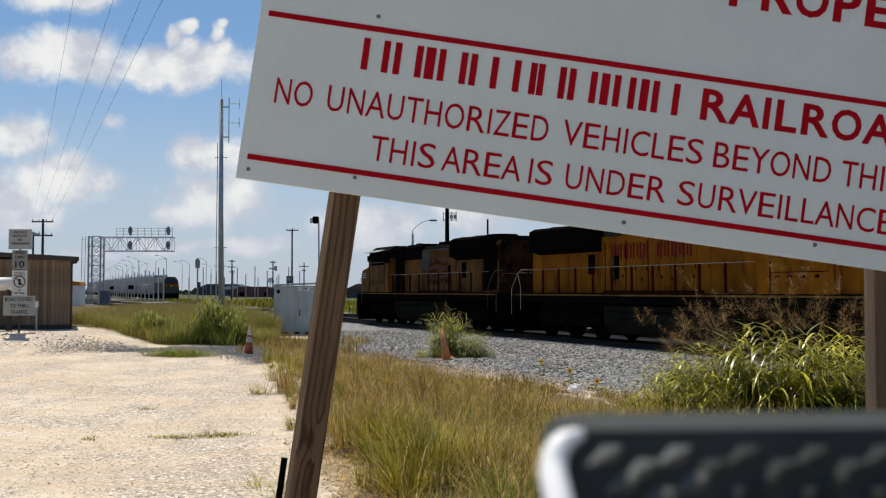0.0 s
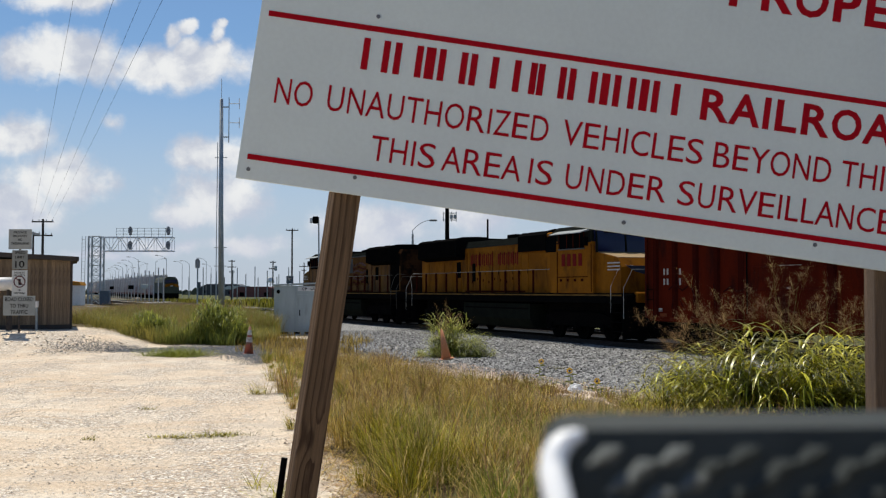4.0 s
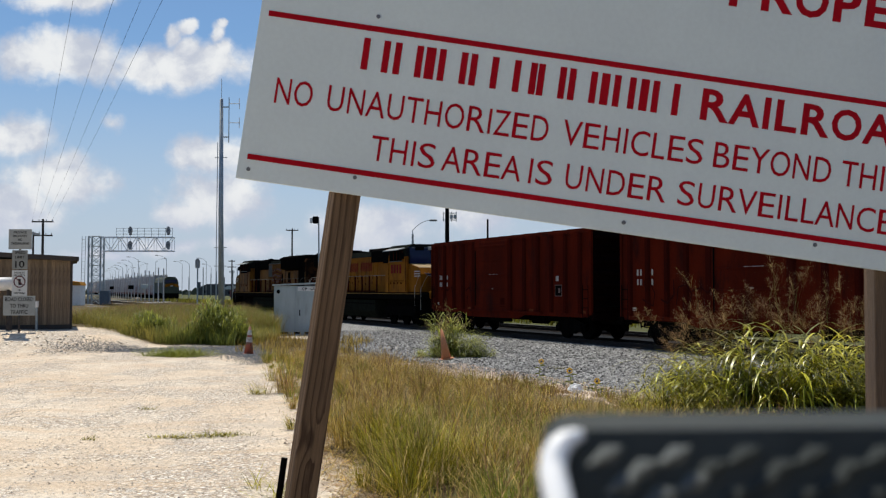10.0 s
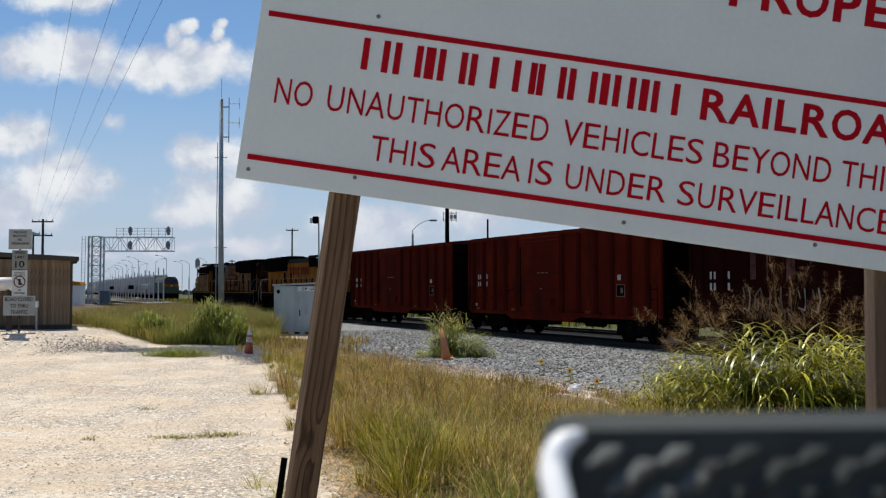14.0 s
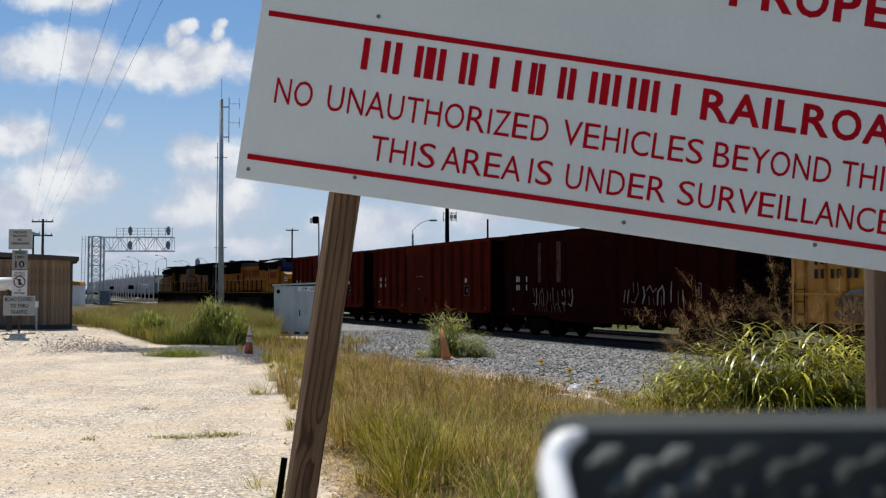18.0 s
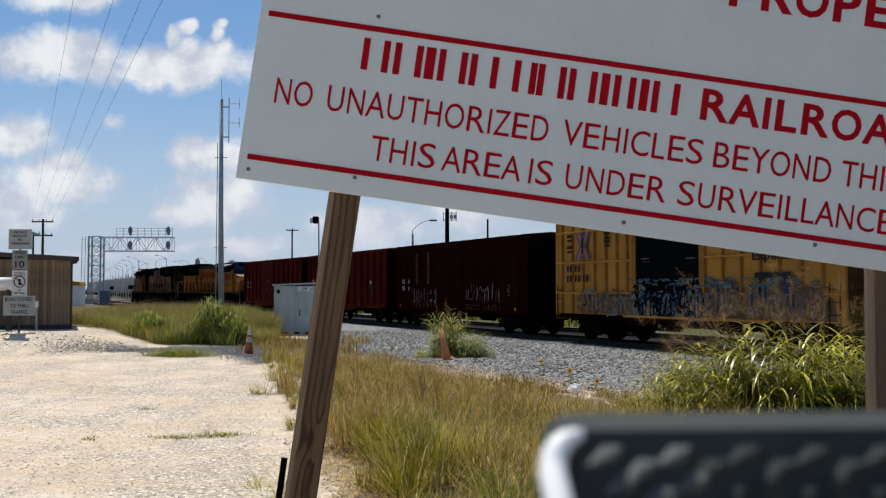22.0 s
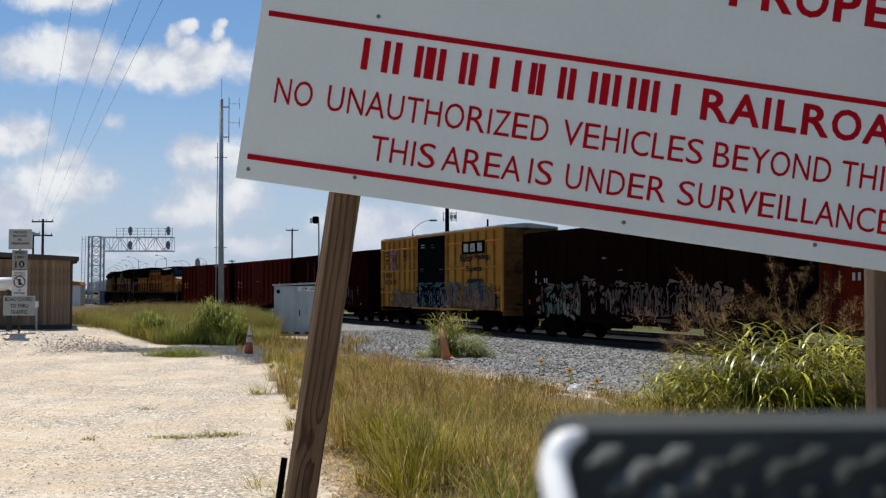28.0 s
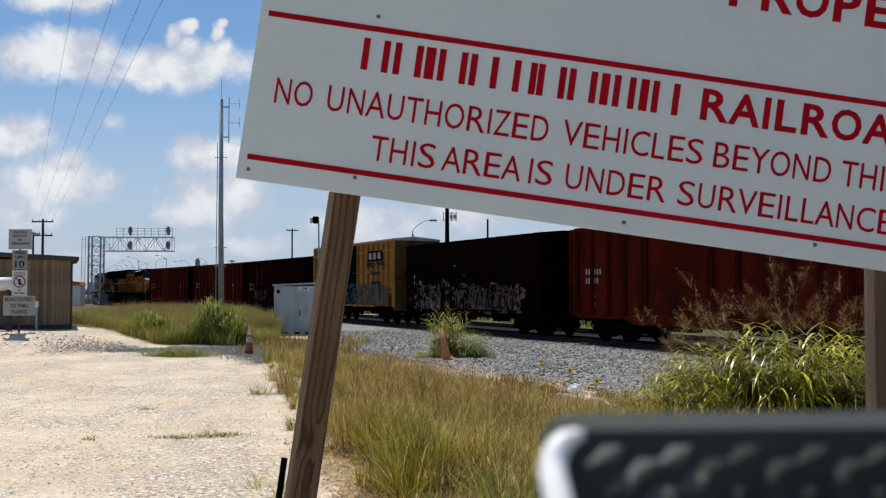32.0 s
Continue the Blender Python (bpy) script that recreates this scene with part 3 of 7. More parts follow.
def make_big_sign():
    roll = 8.05
    m = pose(-0.630, 3.13, 2.591) @ pose(0, 0, 0, 0, roll, 0) @ pose(0, 0, 0, 0, 0, 2.0)
    root = thing("warning_sign", m, "large white metal warning sign with red lettering, leaning on wooden posts", "sign")
    W, H = 2.44, 1.22
    part("panel", MB().box(W / 2, 0.003, H / 2, W, 0.006, H, 0.002), "sign_white", root)
    for z in (0.0705, 0.514):
        part("stripe", MB().box(W / 2 + 0.0005, -0.001, z, W - 0.052, 0.003, 0.0165), "sign_red", root, "dark red painted stripe")
    def line(words, x, z, width, cap, table, bold):
        """A word in letters of the proportions that sign writers use, from x on, of the given width and height of capitals."""
        verts, faces = [], []
        em = width / (sum(table[c][0] for c in words[:-1]) + table[words[-1]][2] - table[words[0]][1])
        x -= table[words[0]][1] * em
        for c in words:
            adv, l, r = table[c]
            me = text_mesh(c, (r - l) * em, cap, bold)
            k = len(verts)
            verts += [(v.co.x + x + l * em, v.co.y, v.co.z) for v in me.vertices]
            faces += [tuple(i + k for i in p.vertices) for p in me.polygons]
            bpy.data.meshes.remove(me)
            x += adv * em
        me = bpy.data.meshes.new("lettering")
        me.from_pydata(verts, [], faces)
        part("lettering", me, "sign_red", root, "dark red lettering", m=pose(0, -0.0004, z))
    for words, x, w in (("NO", 0.081, 0.114), ("UNAUTHORIZED", 0.241, 0.683), ("VEHICLES", 0.9685, 0.439), ("BEYOND", 1.442, 0.3688), ("THIS", 1.8436, 0.198)):
        line(words, x, 0.2440, w, 0.0785, PLAIN, -0.003)
    for words, x, w in (("THIS", 0.3935, 0.1985), ("AREA", 0.6125, 0.2455), ("IS", 0.8829, 0.0726), ("UNDER", 0.9960, 0.3135), ("SURVEILLANCE", 1.3466, 0.6795)):
        line(words, x, 0.1123, w, 0.0765, PLAIN, -0.003)
    line("RAILROAD", 1.3824, 0.3835, 0.7026, 0.0985, HEAVY, 0.022)
    line("PROPERTY", 1.4257, 0.7490, 0.8247, 0.109, HEAVY, 0.026)
    for x0, x1 in ((0.326, 0.409), (0.424, 0.511), (0.520, 0.550), (0.561, 0.649), (0.659, 0.745), (0.794, 0.865), (0.869, 0.956), (0.966, 1.053), (1.066, 1.092), (1.106, 1.174), (1.189, 1.215), (1.227, 1.312)):
        w = 0.0205 if x1 - x0 > 0.04 else x1 - x0
        for bx in sorted({x0 + w / 2, x1 - w / 2}):
            part("name_bar", MB().box(bx, -0.0012, 0.4335, w, 0.002, 0.0985, 0.0006), "sign_red", root, "plain dark red bar in place of a name")
    for x, z in ((0.035, 0.032), (0.358, 0.053), (0.358, 0.553), (1.192, 0.034), (1.79, 0.05), (0.035, 1.18), (0.36, 1.15), (1.79, 1.15)):
        part("bolt", MB().tube([(x, 0, z), (x, -0.003, z)], 0.0065, 8), "bolt", root)
    for name, x, mat in (("wooden_post", 0.3295, "timber"), ("wooden_post", 1.945, "timber_pale")):
        top = m @ Vector((x, 0.068, 0.0))
        axis = (m.to_3x3() @ Vector((0, 0, 1))).normalized()
        foot = top - axis * (top.z + 0.35) / axis.z
        pm = Matrix.Translation(foot) @ m.to_3x3().to_4x4()
        L = (top - foot).length + 1.15
        if mat == "timber_pale":
            pm, L = pose(1.388, 3.285, -0.3, 0, 0.2, 2), 3.6
        if mat == "timber":
            pm = pm @ pose(0, 0, 0, 0, 0, 18)
        p = part(name, MB().box(0, 0, L / 2, 0.084 if mat == "timber" else 0.092, 0.080, L, 0.004), mat, None, m=pm)
        tagged(p, "square knotty treated pine post, leaning" if mat == "timber" else "square weathered pale pine post, upright", "post", "sign posts")


make_big_sign()


# ---- rolling stock ----
TRAIN = []          # (thing, place on the line at 0 s, half distance of its bogies, +1 or -1, [(wheelset, x, radius)])


def wheelset_mesh(r):
    mb = MB()
    for s in (-1, 1):
        y0 = s * 0.70
        mb.tube([(0, y0 - 0.065 * s, 0), (0, y0 - 0.03 * s, 0)], r + 0.028, 24)
        mb.tube([(0, y0 - 0.035 * s, 0), (0, y0 + 0.075 * s, 0)], r, 24)
        mb.tube([(0, y0 + 0.07 * s, 0), (0, y0 + 0.16 * s, 0)], 0.13, 12)
        for k in range(3):
            a = 2 * math.pi * k / 3
            mb.box(math.cos(a) * r * 0.55, y0 + 0.08 * s, math.sin(a) * r * 0.55, 0.07, 0.02, 0.07, 0.005)
    mb.tube([(0, -0.75, 0), (0, 0.75, 0)], 0.08, 10)
    return mb.mesh("wheelset")


WHEEL = {0.457: wheelset_mesh(0.457), 0.53: wheelset_mesh(0.53)}
for _m in WHEEL.values():
    _m.materials.append(M["steel_black"])


def bogie(root, x, axles, r, long):
    """Side frames with spring groups and bearing caps round the wheelsets."""
    out = []
    mb = MB()
    half = axles[-1]
    for s in (-1, 1):
        y = s * 1.02
        if long:
            mb.prism([(-half - 0.45, 0.55), (half + 0.45, 0.55), (half + 0.5, 0.95), (half - 0.3, 1.12), (-half + 0.3, 1.12), (-half - 0.5, 0.95)], y - 0.07, y + 0.07, "y", pose(x, 0, 0))
        else:
            mb.prism([(-half - 0.25, 0.42), (-half + 0.3, 0.42), (-0.35, 0.22), (0.35, 0.22), (half - 0.3, 0.42), (half + 0.25, 0.42), (half + 0.2, 0.66),
                      (0.4, 0.84), (-0.4, 0.84), (-half - 0.2, 0.66)], y - 0.06, y + 0.06, "y", pose(x, 0, 0))
        for a in axles:
            mb.box(x + a, y + s * 0.1, r, 0.28, 0.16, 0.28, 0.04)
        for a in (-0.16, 0, 0.16):
            mb.tube([(x + a, y + s * 0.05, 0.3), (x + a, y + s * 0.05, 0.62)], 0.06, 8)
    mb.box(x, 0, 0.7, 0.45, 2.1, 0.25, 0.03)
    if long:
        mb.box(x, 0, 1.1, 2 * half + 1.0, 1.9, 0.85, 0.05)
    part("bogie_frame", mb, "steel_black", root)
    for a in axles:
        w = part("wheelset", WHEEL[r], None, root, m=pose(x + a, 0, r))
        out.append((w, x + a, r))
    return out


def coupler(root, x, s):
    mb = MB().box(x - s * 0.35, 0, 0.86, 0.7, 0.2, 0.2, 0.02).box(x + s * 0.08, 0.05, 0.86, 0.26, 0.3, 0.3, 0.06)
    mb.tube([(x - s * 0.3, -0.5, 0.8), (x - s * 0.05, -0.35, 0.55), (x + s * 0.2, -0.2, 0.6)], 0.03, 6)
    part("coupler", mb, "steel_black", root)


def ladder(root, x, y, z0, z1, n, mat, axis="x"):
    mb = MB()
    d = (0.2, 0) if axis == "x" else (0, 0.2)
    for s in (-1, 1):
        mb.tube([(x + s * d[0], y + s * d[1], z0), (x + s * d[0], y + s * d[1], z1)], 0.016, 5)
    for i in range(n):
        z = z0 + (z1 - z0) * (i + 0.5) / n
        mb.tube([(x - d[0], y - d[1], z), (x + d[0], y + d[1], z)], 0.014, 5)
    part("ladder", mb, mat, root)


def band(mb, pts, w, y0, y1):
    """A flat painted stroke of width w along points (x, z), with rounded ends."""
    n = len(pts)
    lo, hi = [], []
    for i, (x, z) in enumerate(pts):
        ax, az = pts[max(i - 1, 0)]
        bx, bz = pts[min(i + 1, n - 1)]
        d = math.hypot(bx - ax, bz - az) or 1.0
        ux, uz = (bx - ax) / d, (bz - az) / d
        k = 0.5 * w * (0.75 if i in (0, n - 1) else 1.0)
        lo.append((x + uz * k, z - ux * k))
        hi.append((x - uz * k, z + ux * k))
    sx, sz = pts[0][0] - pts[1][0], pts[0][1] - pts[1][1]
    d = math.hypot(sx, sz) or 1.0
    ex, ez = pts[-1][0] - pts[-2][0], pts[-1][1] - pts[-2][1]
    e = math.hypot(ex, ez) or 1.0
    tip0, tip1 = (pts[0][0] + sx / d * w * 0.3, pts[0][1] + sz / d * w * 0.3), (pts[-1][0] + ex / e * w * 0.3, pts[-1][1] + ez / e * w * 0.3)
    ring = [tip0] + lo + [tip1] + hi[::-1]
    vs = [(x, y0, z) for x, z in ring] + [(x, y1, z) for x, z in ring]
    m = len(ring)
    fs = [(i, (i + 1) % m, m + (i + 1) % m, m + i) for i in range(m)]
    front = lambda k: m + k
    fs += [(front(0), front(1), front(m - 1)), (front(n), front(n + 1), front(n + 2))]
    fs += [(front(1 + i), front(2 + i), front(m - 2 - i), front(m - 1 - i)) for i in range(n - 1)]
    mb.add(vs, fs)


def glyph(rnd, x, z, w, h):
    """Strokes of one bubble shape without meaning in the box of that size, lower corner (x, z)."""
    b = rnd.uniform(-0.3, 0.3) * w
    j = lambda u, v: (x + u * w + b * v + rnd.uniform(-0.08, 0.08) * w, z + v * h + rnd.uniform(-0.07, 0.07) * h)
    kind = rnd.randrange(5)
    if kind == 0:
        return [[j(0.1, 0.05), j(0.08, 0.6), j(0.4, 0.95), j(0.8, 0.7), j(0.85, 0.1)], [j(0.45, 0.0), j(0.45, 0.5)]]
    if kind == 1:
        return [[j(0.2, 0.1), j(0.25, 0.5), j(0.2, 0.85)], [j(0.75, 0.15), j(0.7, 0.7)]]
    if kind == 2:
        return [[j(0.5, 0.1), j(0.45, 0.55), j(0.55, 0.9)]]
    if kind == 3:
        return [[j(-0.1, 0.75), j(0.3, 0.6), j(0.6, 0.8), j(1.1, 0.65)], [j(0.2, 0.05), j(0.3, 0.35)], [j(0.8, 0.0), j(0.75, 0.4)]]
    return [[j(0.3, 0.95), j(0.1, 0.5), j(0.35, 0.1), j(0.9, 0.2)], [j(0.8, 0.9), j(0.65, 0.55)]]


def spray(root, seed, x0, x1, z0, z1, y, n, w, face, line, edge=0.07, shine="", splash=0, mess=0):
    """A row of n fat outlined letters without meaning, sprayed on a car's side, with loose splashes behind them."""
    rnd = random.Random(seed)
    fills = {m: MB() for m in face}
    rim, glint = MB(), MB()
    d = 0.0
    for k in range(splash):
        m = fills[face[k % len(face)]]
        cx, cz = rnd.uniform(x0, x1), rnd.uniform(z0, z1)
        band(m, [(cx, cz), (cx + rnd.uniform(-0.4, 0.4), cz + rnd.uniform(-0.12, 0.12)), (cx + rnd.uniform(-0.7, 0.7), cz + rnd.uniform(-0.2, 0.2))], rnd.uniform(0.08, 0.3), y, y + 0.0010 + 0.00004 * k)
    step = (x1 - x0) / n
    for i in range(n):
        gz, gh = z0 + rnd.uniform(0, 0.1) * (z1 - z0), (z1 - z0) * rnd.uniform(0.78, 0.95)
        strokes = glyph(rnd, x0 + i * step + 0.05 * step, gz, step * 0.95, gh)
        for st in strokes:
            d += 0.00006
            if line:
                band(rim, st, w + edge, y, y + 0.0045 + d)
            band(fills[face[rnd.randrange(len(face))]], st, w * rnd.uniform(0.6, 1.15), y, y + 0.0085 + d)
            if shine and rnd.random() < 0.5:
                q = st[:2]
                band(glint, [(q[0][0] + 0.03, q[0][1]), (q[1][0] + 0.03, q[1][1])], w * 0.22, y, y + 0.0125 + d)
    for k in range(mess):
        cx, cz, r, a = rnd.uniform(x0, x1), rnd.uniform(z0, z1), rnd.uniform(0.1, 0.35), rnd.uniform(0, 6.3)
        arc = [(cx + 0.7 * r * math.cos(a + t), min(max(cz + r * math.sin(a + t), z0), z1)) for t in (0, 0.5, 1.0, 1.6, 2.2)]
        band(rim, arc, rnd.uniform(0.03, 0.09), y, y + 0.014 + d + 0.00004 * k)
    for m, mb in fills.items():
        if mb.v:
            tagged(part("spray_paint", mb, m, root), kind="stuff")
    if rim.v:
        tagged(part("spray_outline", rim, line, root), kind="stuff")
    if glint.v:
        tagged(part("spray_highlight", glint, shine, root), kind="stuff")


def mark_bars(root, x, z, cols, y, mat, w=0.16, h=0.22, gap=0.1):
    """Plain bars standing in for reporting marks; cols: groups of bars per row."""
    for r, row in enumerate(cols):
        px = x
        for k in row:
            for _ in range(abs(k)):
                if k > 0:
                    part("mark_bar", MB().box(px - w / 2, y, z - r * (h + 0.13), w * 0.62, 0.008, h, 0.0), mat, root)
                px -= w + 0.05
            px -= gap


def boxcar(name, label, mat, top, door_x, door_w, door_mat, roof_mat, posts, at, style):
    root = thing(name, pose(0, 0, 0), label, "railway boxcar", "boxcars of the train")
    L, hw, z0, z1 = style.get("length", 15.8), 1.44, 1.02, top - 0.22
    part("body", MB().box(0, 0, (z0 + z1) / 2, L, 2 * hw, z1 - z0, 0.01), mat, root)
    part("roof", MB().prism([(-hw - 0.05, z1 - 0.02), (hw + 0.05, z1 - 0.02), (hw + 0.05, z1 + 0.06), (0, z1 + 0.2), (-hw - 0.05, z1 + 0.06)], -L / 2 - 0.03, L / 2 + 0.03), roof_mat, root)
    ridge = MB().prism([(-hw - 0.06, z1 + 0.03), (hw + 0.06, z1 + 0.03), (hw + 0.06, z1 + 0.1), (0, z1 + 0.235), (-hw - 0.06, z1 + 0.1)], -0.05, 0.05).mesh("roof_rib")
    ridge.materials.append(M[roof_mat])
    for i in range(13):
        part("roof_rib", ridge, None, root, m=pose(-L / 2 + 0.4 + i * (L - 0.8) / 12, 0, 0))
    k = 0.42 if style.get("slim") else 1.0
    rib = MB().prism([(-0.13 * k, 0), (-0.085 * k, 0.095), (0.085 * k, 0.095), (0.13 * k, 0)], 0, z1 - z0 - 0.12, "z").mesh("side_post")
    wide = MB().prism([(-0.16, 0), (-0.13, 0.1), (0.13, 0.1), (0.16, 0)], 0, z1 - z0 - 0.05, "z").mesh("door_post")
    for q in (rib, wide):
        q.materials.append(M[style.get("post_mat", mat)])
    for s in (1, -1):
        rot = 0 if s > 0 else 180
        for x in posts:
            part("side_post", rib, None, root, m=pose(x, s * hw, z0 + 0.06, 0, 0, rot))
        for x in (door_x - door_w / 2 - 0.14, door_x + door_w / 2 + 0.14):
            part("door_post", wide, None, root, m=pose(x, s * hw, z0 + 0.02, 0, 0, rot))
        dm = MB().box(door_x, s * (hw + 0.05), (z0 + z1) / 2 - 0.02, door_w, 0.07, z1 - z0 - 0.14, 0.015)
        door = part("sliding_door", dm, door_mat, root)
        db = MB()
        for k in range(style.get("door_ribs", 5)):
            zz = z0 + 0.3 + k * (z1 - z0 - 0.6) / max(style.get("door_ribs", 5) - 1, 1)
            db.box(door_x, s * (hw + 0.095), zz, door_w - 0.15, 0.03, 0.07, 0.01)
        part("door_rib", db, door_mat, door)
        part("lock_bar", MB().tube([(door_x + 0.45 * door_w, s * (hw + 0.12), z0 + 0.25), (door_x + 0.45 * door_w, s * (hw + 0.12), z1 - 0.5)], 0.025, 6), "steel_black", door)
        part("door_rail", MB().box(door_x - 1.2, s * (hw + 0.07), z0 + 0.03, door_w * 2.1, 0.12, 0.08, 0.01), mat, root)
        part("side_sill", MB().prism([(-L / 2 + 0.2, z0 + 0.05), (L / 2 - 0.2, z0 + 0.05), (L / 2 - 0.2, z0 - 0.1), (door_x + 3.2, z0 - 0.1), (door_x + 2.6, z0 - 0.28), (door_x - 2.6, z0 - 0.28),
                                      (door_x - 3.2, z0 - 0.1), (-L / 2 + 0.2, z0 - 0.1)], s * (hw - 0.03), s * (hw + 0.03), "y"), style.get("sill_mat", mat), root)
        part("top_chord", MB().box(0, s * (hw + 0.03), z1 - 0.04, L, 0.07, 0.12, 0.01), mat, root)
        for z in style.get("girts", ()):
            for a, b in ((-L / 2, door_x - door_w / 2 - 0.3), (door_x + door_w / 2 + 0.3, L / 2)):
                part("side_rail", MB().box((a + b) / 2, s * (hw + 0.05), z, b - a, 0.1, 0.08, 0.015), mat, root)
        ladder(root, s * (L / 2 - 0.32), s * (hw + 0.09), z0 - 0.25, z0 + 1.2, 4, "steel_black")
        ladder(root, -s * (L / 2 - 0.32), s * (hw + 0.09), z0 - 0.25, z0 + 1.2, 4, "steel_black")
        # ends
        ends = style.get("end_ribs", 7)
        for k in range(ends):
            zz = z0 + 0.3 + k * (z1 - z0 - 0.5) / (ends - 1)
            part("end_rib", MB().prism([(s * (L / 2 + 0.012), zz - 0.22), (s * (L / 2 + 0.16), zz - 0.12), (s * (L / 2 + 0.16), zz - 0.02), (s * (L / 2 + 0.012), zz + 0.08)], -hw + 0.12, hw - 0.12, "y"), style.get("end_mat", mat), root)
        for yy in (-hw, hw):
            part("corner_post", MB().box(s * (L / 2 - 0.02), yy, (z0 + z1) / 2, 0.14, 0.12, z1 - z0, 0.02), mat, root)
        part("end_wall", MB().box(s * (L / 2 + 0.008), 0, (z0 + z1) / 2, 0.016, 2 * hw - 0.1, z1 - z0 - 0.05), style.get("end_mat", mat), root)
        ladder(root, s * (L / 2 + 0.12), s * 1.1, z0 - 0.1, z1 - 0.3, 9, "steel_black", "y")
        part("end_sill", MB().box(s * (L / 2 + 0.05), 0, z0 - 0.05, 0.16, 2 * hw, 0.3, 0.02), style.get("end_mat", mat), root)
        coupler(root, s * (L / 2 + 0.85), s)
        part("end_platform", MB().box(s * (L / 2 + 0.25), 0, z0 + 0.35, 0.4, 1.5, 0.04), "steel_black", root)
    brake = MB().tube([(-L / 2 - 0.14, -0.7, 2.9), (-L / 2 - 0.2, -0.7, 2.9)], 0.28, 16)
    part("hand_brake", brake, "steel_black", root)
    part("centre_sill", MB().box(0, 0, 0.82, L + 0.6, 0.55, 0.36, 0.02), "steel_black", root)
    part("air_reservoir", MB().box(1.6, 0.55, 0.72, 1.5, 0.5, 0.4, 0.05), "steel_black", root)
    part("brake_cylinder", MB().tube([(-2.4, 0.3, 0.7), (-1.2, 0.3, 0.7)], 0.2, 10), "steel_black", root)
    part("brake_valve", MB().box(-3.1, -0.4, 0.66, 0.6, 0.5, 0.5, 0.04), "steel_black", root)
    part("floor", MB().box(0, 0, z0 - 0.06, L - 0.1, 2 * hw - 0.1, 0.12), "steel_black", root)
    wheels = []
    for x in (-5.65, 5.65):
        wheels += bogie(root, x, (-0.85, 0.85), 0.457, False)
    TRAIN.append((root, at, 5.65, 1, wheels))
    return root, hw, z0, z1


RED_POSTS = [-7.1, -5.95, -4.8, -3.65, -2.4, 3.95, 5.05, 6.2, 7.3]


def red_car(label, mat, at, door_x=0.82, top=4.63, style=None, name="boxcar"):
    return boxcar(name, label, mat, top, door_x, 3.5, mat, mat, RED_POSTS, at, style or {"end_mat": "car_grime_shade", "post_mat": "car_red_shade" if mat == "car_red" else mat})


def plate(root, x, z, y, w=0.5, h=0.42, col="steel_black"):
    part("stencil_panel", MB().box(x, y, z, w, 0.006, h), col, root, "black panel with a pale border")
    part("stencil_border", MB().box(x, y - 0.002, z, w + 0.06, 0.005, h + 0.06), "mark_dim", root)
    part("stencil_bar", MB().box(x - 0.08, y + 0.004, z, w * 0.3, 0.006, h * 0.5), "mark_dim", root)


